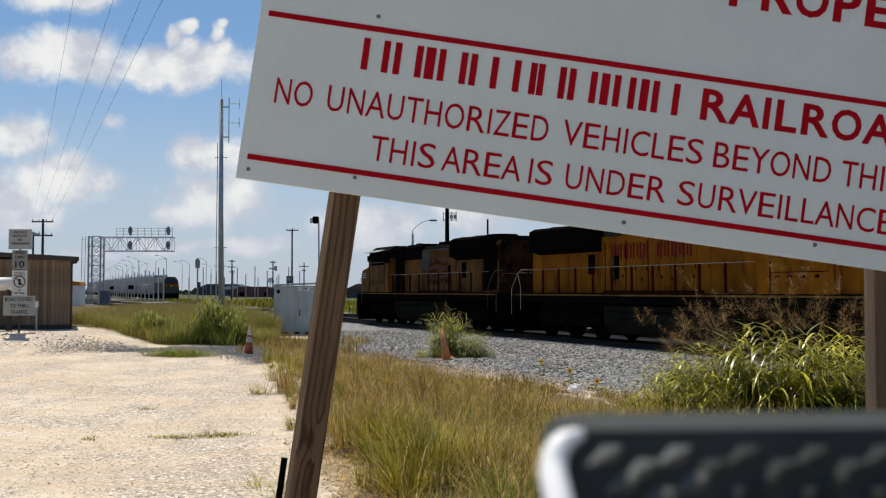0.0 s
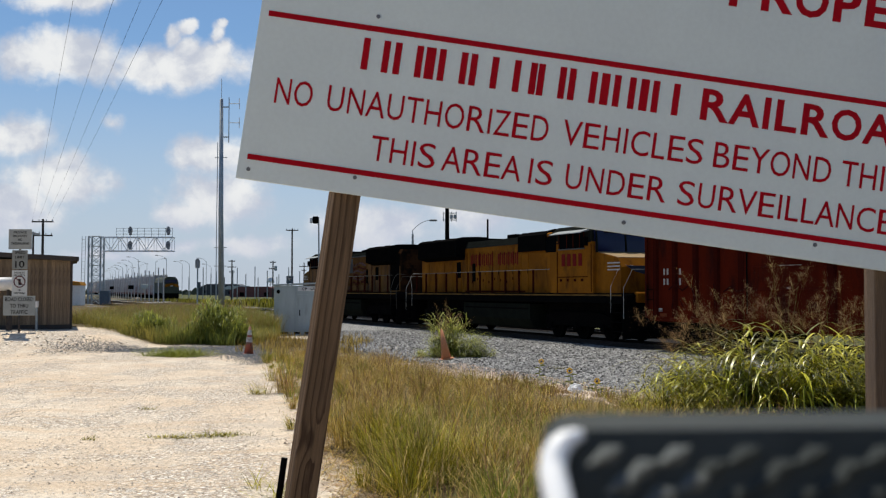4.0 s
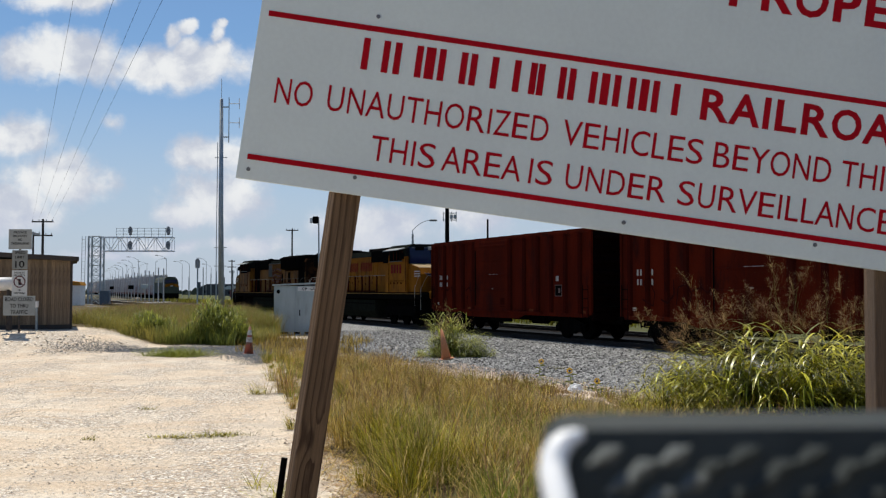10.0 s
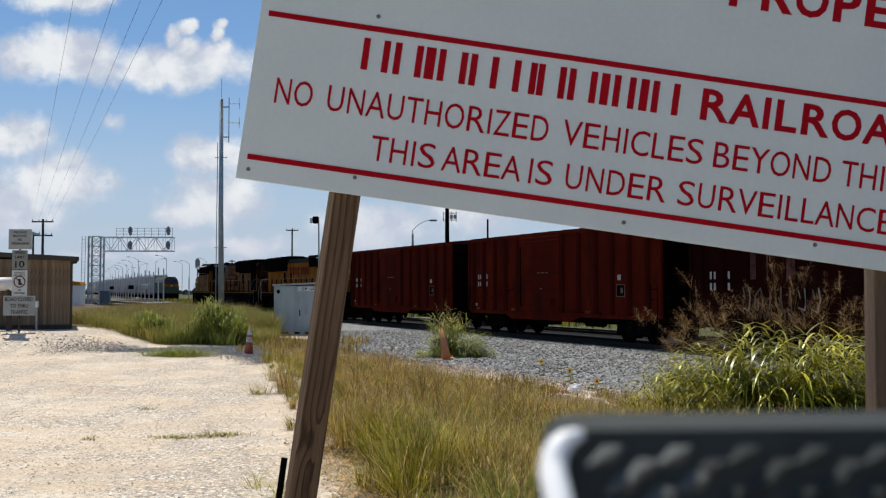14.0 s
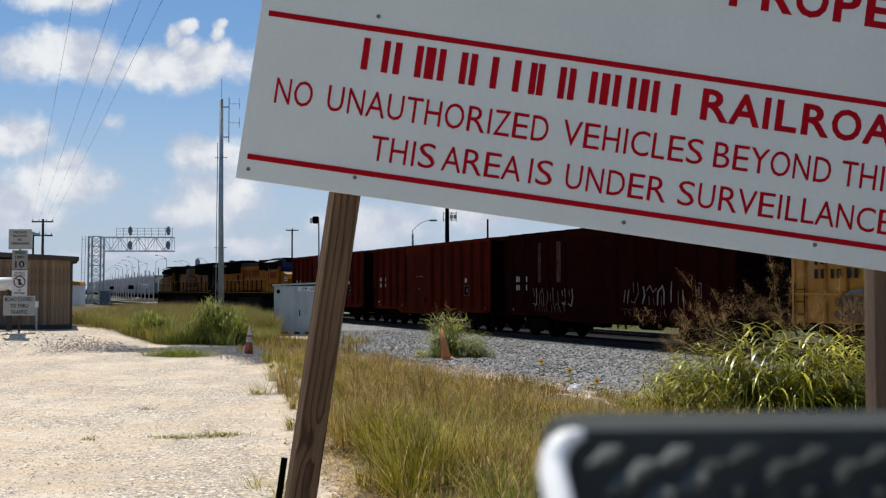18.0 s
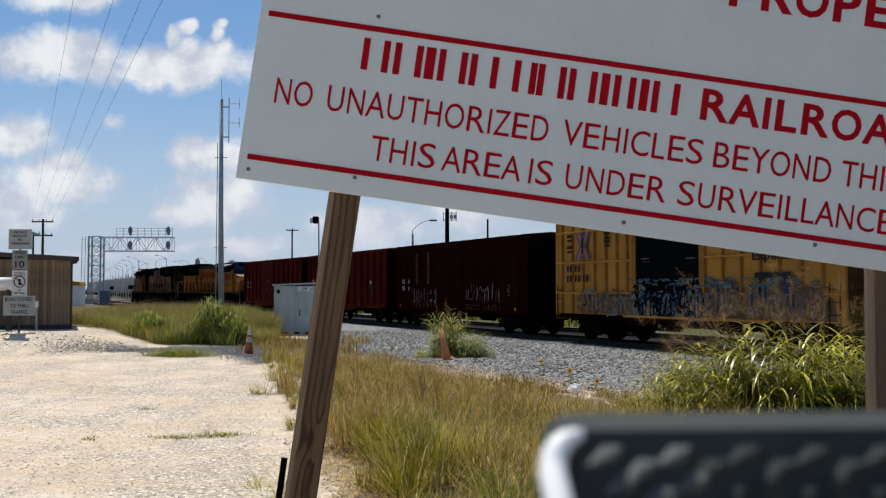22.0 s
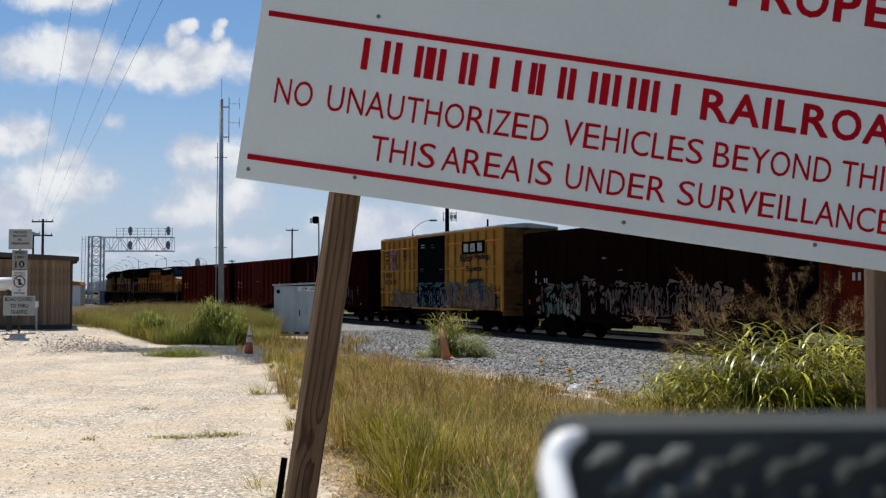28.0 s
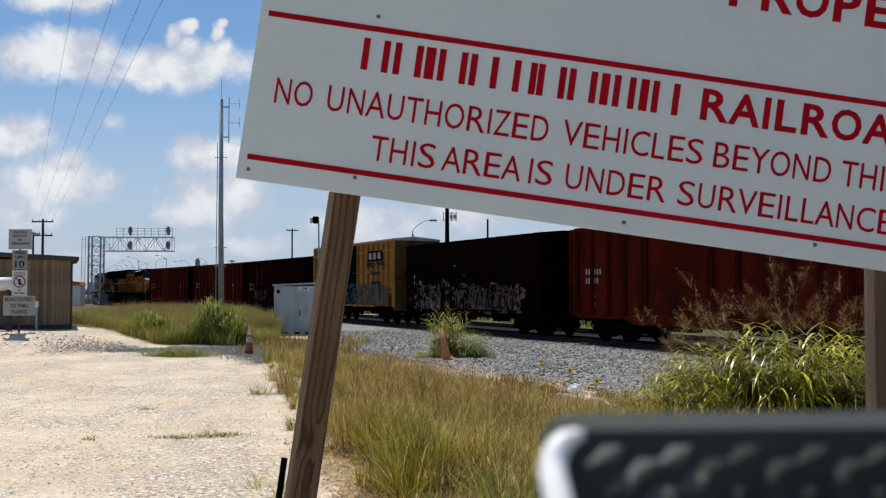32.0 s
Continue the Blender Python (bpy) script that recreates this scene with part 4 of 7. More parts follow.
def make_cars():
    S = 1.448
    for at, lab in ((10.6, "oxide red steel boxcar with white bars, coupled behind the locomotives"), (-7.32, "oxide red steel boxcar with ribbed sides and white bars")):
        root, hw, z0, z1 = red_car(lab, "car_red", at)
        mark_bars(root, 6.92, 2.66, ((2, 2), (2, 2)), S, "mark_white", 0.15, 0.22, 0.30)
        plate(root, -5.35, 2.0, S + 0.004)
        part("stencil", MB().box(-5.25, S, 2.5, 0.22, 0.01, 0.2), "mark_white", root)
        part("stencil", MB().box(7.1, S, 1.35, 0.25, 0.01, 0.05).box(7.1, S, 1.28, 0.3, 0.01, 0.03), "mark_white", root)
        part("stencil", MB().box(0.5, hw + 0.09, 2.75, 0.9, 0.01, 0.03), "mark_white", root)
        for x in (-7.3, -3.0, 3.3, 6.9):
            part("reflector", MB().box(x, S, 1.14, 0.36, 0.01, 0.11), "rust_pad", root)
        spray(root, 50 + int(at), 2.6, 6.4, 1.35, 2.4, S + 0.1, 4, 0.08, ["soot_tag"], "")
        part("placard_board", MB().box(-0.4, hw + 0.09, 1.45, 0.42, 0.02, 0.42, 0.006), "car_red_shade", root)
        part("stencil", MB().box(0.6, hw + 0.09, 2.05, 0.16, 0.01, 0.12), "mark_dim", root)
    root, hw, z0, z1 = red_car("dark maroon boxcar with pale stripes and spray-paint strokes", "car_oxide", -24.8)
    mark_bars(root, 6.92, 2.5, ((2, 2), (2, 2)), S, "mark_white", 0.15, 0.24, 0.3)
    for k, x in enumerate((4.85, 4.0, 3.15, 2.35)):
        part("faded_stripe", MB().box(x, S, 3.2 if k < 3 else 3.45, 0.36, 0.006, 1.7 if k < 3 else 0.8), "faded", root)
    spray(root, 3, 1.8, 5.2, 1.25, 2.2, S + 0.1, 7, 0.07, ["scratch", "scratch_dim"], "")
    spray(root, 33, 2.2, 5.0, 1.05, 1.5, S + 0.1, 5, 0.04, ["scratch_dim"], "")
    spray(root, 4, -5.5, -1.6, 1.4, 2.35, S + 0.1, 7, 0.07, ["scratch_dim", "scratch", "mark_dim"], "")
    spray(root, 44, -5.6, -1.8, 1.05, 1.4, S + 0.1, 7, 0.05, ["scratch_dim", "faded"], "")
    for x in (7.3, -6.9):
        part("reflector", MB().box(x, S + 0.02, 1.15, 0.34, 0.012, 0.13), "reflector_yellow", root)
    plate(root, -6.0, 2.0, S + 0.012, 0.42, 0.46, "soot_tag")
    # yellow high car
    posts = [-7.1, -6.25, -5.35, -4.5, -3.62, -2.72, 2.72, 3.4, 4.15, 4.95, 5.8, 6.6, 7.4]
    # the ends take a darker yellow with their shade painted in
    root, hw, z0, z1 = boxcar("boxcar", "tall yellow boxcar with black doors, spray-painted along its lower side", "car_yellow", 5.18, 0.27, 3.66, "door_dark", "roof_steel", posts, -43.23,
                              {"girts": (1.9, 3.12, 4.36), "door_ribs": 3, "end_ribs": 5, "end_mat": "yellow_end_shade", "sill_mat": "car_grime_shade", "slim": True, "post_mat": "yellow_rib_shade"})
    part("door_seam", MB().box(0.27, hw + 0.09, (z0 + z1) / 2, 0.05, 0.03, z1 - z0 - 0.3), "steel_black", root)
    q = hw + 0.104
    part("name_panel", MB().box(-4.95, q, 4.1, 2.6, 0.01, 0.62), "steel_black", root, "black panel with plain pale bars")
    for x in (-4.15, -4.9, -5.7):
        part("name_bar", MB().box(x, q + 0.008, 4.1, 0.5, 0.006, 0.4), "mark_white", root)
    def words(txt, x, z, w, h):
        part("lettering", text_mesh(txt, w, h, 0.035, 0.006), "sign_dark", root, "black lettering", m=pose(x, q + 0.002, z, 0, 0, 180))
    words("Railcar", -3.45, 3.42, 1.48, 0.36)
    words("Pooling", -5.12, 3.42, 1.53, 0.36)
    words("Experts", -4.2, 2.86, 1.7, 0.36)
    part("name_bar", MB().box(-5.1, q, 2.45, 1.6, 0.006, 0.22), "sign_dark", root)
    for r in (-33, 33):
        for dx, mat, w in ((-0.17, "emblem_blue", 0.10), (0.0, "emblem_red", 0.12), (0.17, "emblem_blue", 0.10)):
            part("emblem_bar", MB().box(0, 0, 0, w, 0.006 + 0.004 * (mat == "emblem_red") + 0.002 * (r > 0), 1.3), mat, root, m=pose(5.75 + dx, q, 3.78, 0, r, 0))
    part("emblem_bar", MB().box(5.75, q + 0.008, 3.78, 0.16, 0.008, 0.62), "sign_dark", root)
    mark_bars(root, 7.0, 2.88, ((2, 2), (2, 2, 2)), q, "sign_dark", 0.2, 0.27, 0.12)
    for x, z in ((6.75, 4.2), (6.75, 3.75), (4.0, 4.2), (4.0, 3.9)):
        part("stencil", MB().box(x, q, z, 0.4, 0.006, 0.12).box(x, q, z - 0.18, 0.36, 0.006, 0.08), "sign_dark", root)
    for x, z in ((1.4, 4.45), (0.1, 4.4), (1.5, 3.15), (-1.1, 3.1)):
        part("stencil", MB().box(x, hw + 0.095, z, 0.5, 0.01, 0.05).box(x - 0.05, hw + 0.095, z - 0.13, 0.55, 0.01, 0.04), "mark_white" if x == 1.4 else "scratch_dim", root)
    part("washed_patch", MB().prism([(6.0, 1.12), (1.9, 1.12), (1.9, 1.95), (3.0, 2.0), (4.4, 1.86), (6.1, 1.8)], hw + 0.004, hw + 0.008, "y"), "spray_tan", root)
    part("washed_patch", MB().prism([(-1.7, 1.12), (-7.6, 1.12), (-7.5, 1.75), (-6.2, 2.25), (-4.0, 2.2), (-2.8, 2.42), (-1.7, 2.3)], hw + 0.004, hw + 0.008, "y"), "spray_tan", root)
    spray(root, 11, 2.1, 6.2, 1.15, 1.95, q, 8, 0.17, ["spray_pale", "spray_tan"], "spray_brown", 0.06, splash=22, mess=30)
    spray(root, 13, -1.65, 2.3, 1.12, 2.2, q + 0.002, 9, 0.22, ["spray_blue", "spray_sky", "spray_blue", "spray_pale"], "steel_black", 0.12, "spray_white", splash=34, mess=60)
    spray(root, 17, -7.3, -1.7, 1.15, 2.1, q, 12, 0.2, ["spray_tan", "spray_pink", "spray_pale"], "spray_brown", 0.07, splash=50, mess=50)
    cloud = random.Random(18)
    top = MB()
    for k in range(70):
        x = cloud.uniform(-7.2, 2.3)
        z = 2.28 + cloud.uniform(-0.16, 0.14)
        band(top, [(x, z), (x + 0.15, z + cloud.uniform(-0.06, 0.06)), (x + 0.3, z)], cloud.uniform(0.03, 0.10), q, q + 0.016 + 0.0001 * k)
    tagged(part("spray_paint", top, "spray_sky", root), kind="stuff")
    blue = MB()
    for k in range(8):
        x, z = cloud.uniform(-7.0, -1.8), cloud.uniform(1.7, 2.2)
        band(blue, [(x, z - 0.3), (x + 0.03, z), (x + 0.02, z + 0.25)], 0.12, q, q + 0.019 + 0.0001 * k)
    tagged(part("spray_paint", blue, "spray_blue", root), kind="stuff")
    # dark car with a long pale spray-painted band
    root, hw, z0, z1 = boxcar("boxcar", "very dark brown boxcar with a long band of pale spray paint", "car_brown", 4.64, 0.0, 2.95, "car_brown", "car_brown", RED_POSTS, -60.83, {"length": 15.2, "end_mat": "car_grime_shade"})
    spray(root, 21, 1.1, 6.0, 1.0, 2.4, S + 0.1, 9, 0.30, ["spray_grey", "spray_white", "spray_green", "car_grime_shade", "spray_pink"], "car_grime_shade", 0.12, "", splash=70, mess=60)
    spray(root, 22, -6.0, 0.9, 1.02, 2.25, S + 0.1, 15, 0.17, ["spray_pink", "spray_grey", "spray_pink", "car_grime_shade"], "car_grime_shade", 0.06, "", splash=150, mess=130)
    spray(root, 23, -5.5, -0.2, 1.2, 2.3, S + 0.125, 12, 0.07, ["spray_grey", "spray_pink"], "", 0.05)
    part("reflector", MB().box(7.2, S, 1.5, 0.22, 0.012, 0.2), "emblem_red", root)
    for x, z in ((1.0, 3.25), (-0.1, 2.75)):
        part("stencil", MB().box(x, hw + 0.1, z, 0.28, 0.01, 0.08), "mark_dim", root)
    mark_bars(root, 6.6, 2.75, ((2,), (3, 2)), S, "mark_white", 0.13, 0.2, 0.2)
    root, hw, z0, z1 = red_car("oxide red boxcar with white bars at the end of the train", "car_red", -78.9)
    mark_bars(root, 6.75, 2.74, ((2, 3), (2, 2)), S, "mark_white", 0.15, 0.22, 0.2)
    mark_bars(root, 6.3, 1.75, ((2,), (2,)), S, "mark_dim", 0.12, 0.16, 0.2)


M["faded"] = material("faded", (0.105, 0.048, 0.041), (0.066, 0.029, 0.025), 5, 0.8, spec=0.0, stain=(0.016, 0.006, 0.005), stain_at=(0.45, 0.7), stain_scale=3)
M["door_dark"] = material("door_dark", (0.0035, 0.006, 0.0065), (0.003, 0.0045, 0.005), 2, 0.9, spec=0.0, stain=(0.008, 0.009, 0.008), stain_at=(0.6, 0.8))
M["spray_tan"] = material("spray_tan", (0.19, 0.125, 0.07), (0.12, 0.082, 0.05), 1.6, 0.85, spec=0.03, stain=(0.24, 0.13, 0.035), stain_at=(0.55, 0.7), stain_scale=2)
M["spray_brown"] = material("spray_brown", (0.10, 0.058, 0.036), (0.15, 0.095, 0.05), 3, 0.85, spec=0.03)
M["spray_grey"] = material("spray_grey", (0.115, 0.097, 0.08), (0.06, 0.05, 0.042), 2, 0.85, spec=0.03, stain=(0.05, 0.03, 0.024), stain_at=(0.55, 0.7), stain_scale=3)
M["spray_white"] = material("spray_white", (0.21, 0.19, 0.165), (0.12, 0.108, 0.094), 2, 0.85, spec=0.03, stain=(0.08, 0.05, 0.04), stain_at=(0.58, 0.72), stain_scale=3)
M["spray_pale"] = material("spray_pale", (0.17, 0.165, 0.15), (0.11, 0.105, 0.10), 3, 0.85, spec=0.03)
M["spray_pink"] = material("spray_pink", (0.165, 0.108, 0.09), (0.09, 0.058, 0.05), 3, 0.85, spec=0.03)
M["spray_blue"] = material("spray_blue", (0.016, 0.034, 0.085), (0.03, 0.055, 0.11), 3, 0.85, spec=0.03, stain=(0.008, 0.012, 0.016), stain_at=(0.5, 0.66), stain_scale=3)
M["spray_sky"] = material("spray_sky", (0.08, 0.125, 0.135), (0.045, 0.08, 0.09), 3, 0.85, spec=0.03)
M["spray_green"] = material("spray_green", (0.09, 0.13, 0.105), (0.06, 0.09, 0.075), 3, 0.85, spec=0.03)
M["scratch_dim"] = material("scratch_dim", (0.12, 0.085, 0.075), (0.07, 0.048, 0.042), 4, 0.85, spec=0.0)
M["soot_tag"] = material("soot_tag", (0.028, 0.007, 0.006), (0.040, 0.008, 0.006), 4, 0.9, spec=0.0)
M["mark_dim"] = material("mark_dim", (0.18, 0.13, 0.115), (0.12, 0.08, 0.07), 5, 0.85, spec=0.0)
M["rust_pad"] = material("rust_pad", (0.20, 0.055, 0.022), (0.13, 0.035, 0.015), 5, 0.85, spec=0.0)
M["reflector_yellow"] = material("reflector_yellow", (0.33, 0.20, 0.04), (0.24, 0.14, 0.03), 5, 0.7, spec=0.05)
M["emblem_blue"] = material("emblem_blue", (0.10, 0.105, 0.15), (0.08, 0.085, 0.12), 3, 0.8, spec=0.05)
# dirty yellow darkened by the shade of the end wall
M["yellow_end_shade"] = material("yellow_end_shade", (0.14, 0.072, 0.024), (0.085, 0.044, 0.016), 1.2, 0.9, spec=0.0, stain=(0.03, 0.016, 0.008), stain_at=(0.5, 0.7))
# yellow darkened for the posts: rib shading put into the paint, with rust stains
M["yellow_rib_shade"] = material("yellow_rib_shade", (0.30, 0.135, 0.027), (0.19, 0.085, 0.018), 1.2, 0.8, spec=0.015, stain=(0.12, 0.06, 0.025), stain_at=(0.5, 0.7), stain_scale=2)
M["emblem_red"] = material("emblem_red", (0.42, 0.10, 0.05), (0.36, 0.09, 0.05), 3, 0.6)
make_cars()


# ---- locomotives: built with the cab towards +x ----
SLOT = MB().box(0, 0, 0, 0.10, 0.02, 0.12, 0.01).mesh("vent_slot")
SLOT.materials.append(M["stanchion"])


def locomotive(label, at, way, L, half, flag, marks):
    paint = "loco_dull" if flag else "loco_yellow"
    root = thing("locomotive", pose(0, 0, 0), label, "locomotive", "locomotives of the train")
    h = L / 2
    near = 1 if way > 0 else -1
    cab0, cab1 = h - 5.6, h - 2.25           # rear and front wall of the cab
    part("underframe", MB().box(0, 0, 1.68, L, 3.05, 0.36, 0.03), "steel_black", root)
    for s in (-1, 1):
        part("sill", MB().box(0, s * 1.545, 1.82, L - 0.6, 0.02, 0.06), "loco_nose", root)
    part("walkway", MB().box(0, 0, 1.88, L - 0.2, 3.08, 0.05, 0.01), "steel_black", root)
    # long hood, narrower than the walkway
    r0, r1 = -h + 1.0, -h + (5.6 if flag else 6.6)              # radiator section
    part("hood", MB().prism([(-0.93, 1.9), (0.93, 1.9), (0.93, 4.15), (0.75, 4.42), (-0.75, 4.42), (-0.93, 4.15)], r0, cab0 - 0.02), paint, root)
    part("hood_roof", MB().prism([(-0.96, 4.12), (0.96, 4.12), (0.78, 4.46), (-0.78, 4.46)], r1, cab0 - 0.02), "roof_dark", root)
    rad = part("radiator", MB().prism([(-0.94, 3.55), (0.94, 3.55), (1.46, 3.72), (1.46, 4.55), (1.2, 4.68), (-1.2, 4.68), (-1.46, 4.55), (-1.46, 3.72)], r0 + 0.6, r1), "steel_black", root, "black flared radiator housing")
    for s in (-1, 1):
        gr = MB()
        for k in range(9):
            gr.box((r0 + 0.6 + r1) / 2, s * 1.47, 3.8 + k * 0.085, r1 - r0 - 1.0, 0.03, 0.03)
        part("grille", gr, "steel_black", rad)
    for i in range(3):
        x = r0 + 1.4 + i * 1.65
        part("fan", MB().tube([(x, 0, 4.66), (x, 0, 4.76)], 0.72, 20), "steel_black", root)
    for i in range(2):
        part("dynamic_brake_fan", MB().tube([(1.2 + i * 1.5, 0, 4.44), (1.2 + i * 1.5, 0, 4.62)], 0.6, 20), "steel_black", root)
    if flag:
        part("soot_panel", MB().box(r0 + 0.9, near * 0.945, 3.1, 1.5, 0.03, 2.2), "steel_black", root, "sooty black rear panel")
        part("hood_end", MB().prism([(-0.945, 1.9), (0.945, 1.9), (0.945, 4.16), (0.76, 4.43), (-0.76, 4.43), (-0.945, 4.16)], r0 - 0.02, r0 + 0.7), "soot_rust", root, "rusty soot-blackened hood end")
    part("exhaust", MB().box(-0.6, 0, 4.56, 0.9, 0.5, 0.26, 0.03), "steel_black", root)
    part("horn", MB().tube([(2.6, 0.2, 4.66), (3.1, 0.2, 4.70)], 0.05, 8).tube([(2.6, 0, 4.68), (3.2, 0, 4.72)], 0.05, 8).box(2.7, 0.1, 4.56, 0.1, 0.3, 0.2), "steel_black", root)
    # inertial filter behind the cab
    part("filter_box", MB().prism([(-1.05, 3.75), (1.05, 3.75), (1.05, 4.45), (0.8, 4.62), (-0.8, 4.62), (-1.05, 4.45)], cab0 - 3.8, cab0 - 1.3), "steel_black", root, "black intake grille box")
    part("blower_box", MB().box(cab0 - 0.55, 0, 3.2, 1.05, 2.2, 2.6, 0.05), "loco_yellow" if not flag else "steel_black", root)
    # hood doors and louvres on both sides
    for s in (-1, 1):
        y = s * 0.94
        x = r1 + 0.3
        while x < cab0 - 3.6:
            d = part("hood_door", MB().box(x + 0.35, y, 2.85, 0.64, 0.03, 1.7, 0.008), paint, root)
            part("door_latch", MB().box(x + 0.62, y + s * 0.02, 2.85, 0.03, 0.02, 0.2), "steel_black", d)
            x += 0.72
        for k in range(5):
            part("hood_door", MB().box(r0 + 0.5 + k * 1.05, y, 2.7, 0.95, 0.03, 1.5, 0.008), paint, root)
        seam = MB()
        for k in range(int((cab0 - 4.0 - r1) / 1.44)):
            seam.box(r1 + 0.28 + 1.44 * k, y + s * 0.016, 2.9, 0.035, 0.02, 2.0)
        seam.box((r1 + cab0) / 2 - 1.6, y + s * 0.016, 1.96, cab0 - r1 - 3.4, 0.02, 0.07)
        part("rusty_seam", seam, "stanchion", root)
        for k in range(9):
            part("vent_slot", SLOT, None, root, m=pose(r1 + 0.9 + 0.62 * k, y + s * 0.02, 2.42 + 0.07 * (k * 5 % 3)))
        part("louvre", MB().box(r1 - 0.7, y + s * 0.02, 3.05, 0.5, 0.03, 0.8, 0.01), "steel_black", root)
        part("louvre", MB().box(r1 + 1.1, y + s * 0.02, 2.9, 0.34, 0.03, 0.9, 0.01), "steel_black", root)
    # cab
    part("cab", MB().prism([(-1.54, 1.9), (1.54, 1.9), (1.54, 3.93), (-1.54, 3.93)], cab0, cab1), paint, root)
    part("cab_roof", MB().prism([(-1.555, 3.92), (1.555, 3.92), (1.52, 4.36), (1.1, 4.64), (-1.1, 4.64), (-1.52, 4.36)], cab0 - 0.05, cab1 - 0.1), "roof_dark", root, "dark grimy cab roof with sloping sides")
    for s in (-1, 1):
        wz, wh, ww = (3.95, 0.86, 2.3) if flag else (4.02, 0.62, 1.9)
        win = part("side_window", MB().box(cab0 + 1.75, s * 1.545, wz, ww, 0.03, wh, 0.02), "glass_dark", root)
        for x in (cab0 + 0.78, cab0 + 1.4, cab0 + 1.9, cab0 + 2.4, cab0 + 2.72):
            part("window_bar", MB().box(x, s * 1.566, 4.02, 0.06, 0.02, 0.66, 0.006), "stanchion", win)
        part("window_sill", MB().box(cab0 + 1.75, s * 1.57, 3.68, 2.05, 0.06, 0.05, 0.01), "loco_grey", win)
        part("sunshade", MB().prism([(s * 1.50, 4.44), (s * 1.95, 4.30), (s * 1.95, 4.27), (s * 1.50, 4.38)], cab0 + 0.6, cab0 + 3.0), "sunshade", root)
        part("mirror", MB().box(cab0 + 3.0, s * 1.66, 3.95, 0.05, 0.2, 0.35, 0.01), "steel_black", root)
        part("cab_door", MB().box(cab0 + 0.35, s * 1.30, 3.0, 0.66, 0.5, 2.1, 0.02), paint, root)
        part("door_window", MB().box(cab0 + 0.1, s * 1.555, 3.95, 0.86, 0.05, 0.68, 0.02), "glass_dark", root)
        part("door_edge", MB().box(cab0 + 0.62, s * 1.552, 2.75, 0.05, 0.03, 1.7), "stanchion", root)
        part("side_seam", MB().box(cab0 + 1.8, s * 1.548, 2.55, 2.3, 0.02, 0.03).box(cab1 - 0.12, s * 1.548, 2.9, 0.03, 0.02, 1.9), "stanchion", root)
        for k in range(4):
            part("step_rung", MB().box(cab0 + 0.9 + 0.55 * k, s * 1.552, 2.42, 0.16, 0.02, 0.10, 0.004), "stanchion", root)
    part("windshield", MB().prism([(cab1 - 0.12, 4.45), (cab1 - 0.01, 3.5), (cab1 + 0.07, 3.5), (cab1 + 0.03, 3.98), (cab1 - 0.03, 4.45)], -1.42, 1.42, "y"), "windshield", root)
    for side in (-0.03, 1.38, -1.38):
        part("windshield_post", MB().prism([(cab1 + 0.02, 3.5), (cab1 + 0.085, 3.5), (cab1 + 0.045, 3.98), (cab1 - 0.02, 4.42)], side - 0.04, side + 0.04, "y"), "roof_dark", root)
    part("cab_brow", MB().prism([(cab1 - 0.35, 4.62), (cab1 + 0.0, 4.42), (cab1 - 0.05, 4.36), (cab1 - 0.4, 4.5)], -1.2, 1.2, "y"), "loco_grey", root)
    # wide nose
    part("nose", MB().prism([(cab1 - 0.02, 1.9), (h - 0.55, 1.9), (h - 0.5, 2.9), (h - 0.75, 3.25), (cab1 - 0.02, 3.52)], -1.4, 1.4, "y"), "loco_nose" if flag else paint, root)
    part("nose_emblem", MB().prism([(0.75, 2.72), (1.2, 2.95), (0, 2.95), (-1.2, 2.95), (-0.75, 2.72), (0, 2.55)], h - 0.5, h - 0.47), "loco_blue", root)
    for k in range(3):
        for s in (-1, 1):
            part("emblem_bar", MB().box(h - 1.0, s * 1.405, 3.06 - 0.13 * k, 0.85, 0.01, 0.05), "rail_white", root)
    # thin paler plate: sunlight on the nose top, given as colour
    part("nose_top", MB().prism([(cab1, 3.525), (h - 0.76, 3.255), (h - 0.76, 3.275), (cab1, 3.545)], -1.36, 1.36, "y"), "nose_sunlit", root, "nose top with the sunlight put into its pale colour")
    part("headlight", MB().box(cab1 + 0.06, 0, 4.4, 0.12, 0.5, 0.2, 0.03), "sunshade", root)
    for side in (-0.75, 0.75):
        part("number_board", MB().box(cab1 + 0.02, side, 4.38, 0.1, 0.5, 0.18, 0.01), "steel_black", root)
    part("anticlimber", MB().box(h - 0.05, 0, 1.75, 0.25, 2.2, 0.4, 0.05), paint, root)
    for s in (-1, 1):
        part("pilot", MB().prism([(-1.5, 0.18), (1.5, 0.18), (1.5, 1.5), (-1.5, 1.5)], s * (h - 0.3), s * (h - 0.2)), "steel_black", root)
        coupler(root, s * (h + 0.3), s)
        for e in (-1, 1):
            for k in range(4):
                part("step", MB().box(e * (h - 0.55), s * 1.42, 0.45 + k * 0.36, 0.75, 0.3, 0.035), "steel_black", root)
            for x in (0.95, 0.16):
                part("step_side", MB().box(e * (h - x), s * 1.42, 1.0, 0.03, 0.3, 1.3), "steel_black", root)
            gr = MB()
            gr.tube([(e * (h - 0.98), s * 1.56, 1.15), (e * (h - 0.98), s * 1.56, 2.15), (e * (h - 0.6), s * 1.5, 2.75), (e * (h - 0.6), s * 1.3, 2.95), (e * (h - 0.45), s * 0.9, 2.95)], 0.010, 6)
            gr.tube([(e * (h - 0.12), s * 1.56, 0.95), (e * (h - 0.12), s * 1.56, 2.1), (e * (h - 0.05), s * 1.2, 2.8), (e * (h - 0.05), s * 0.5, 2.8)], 0.010, 6)
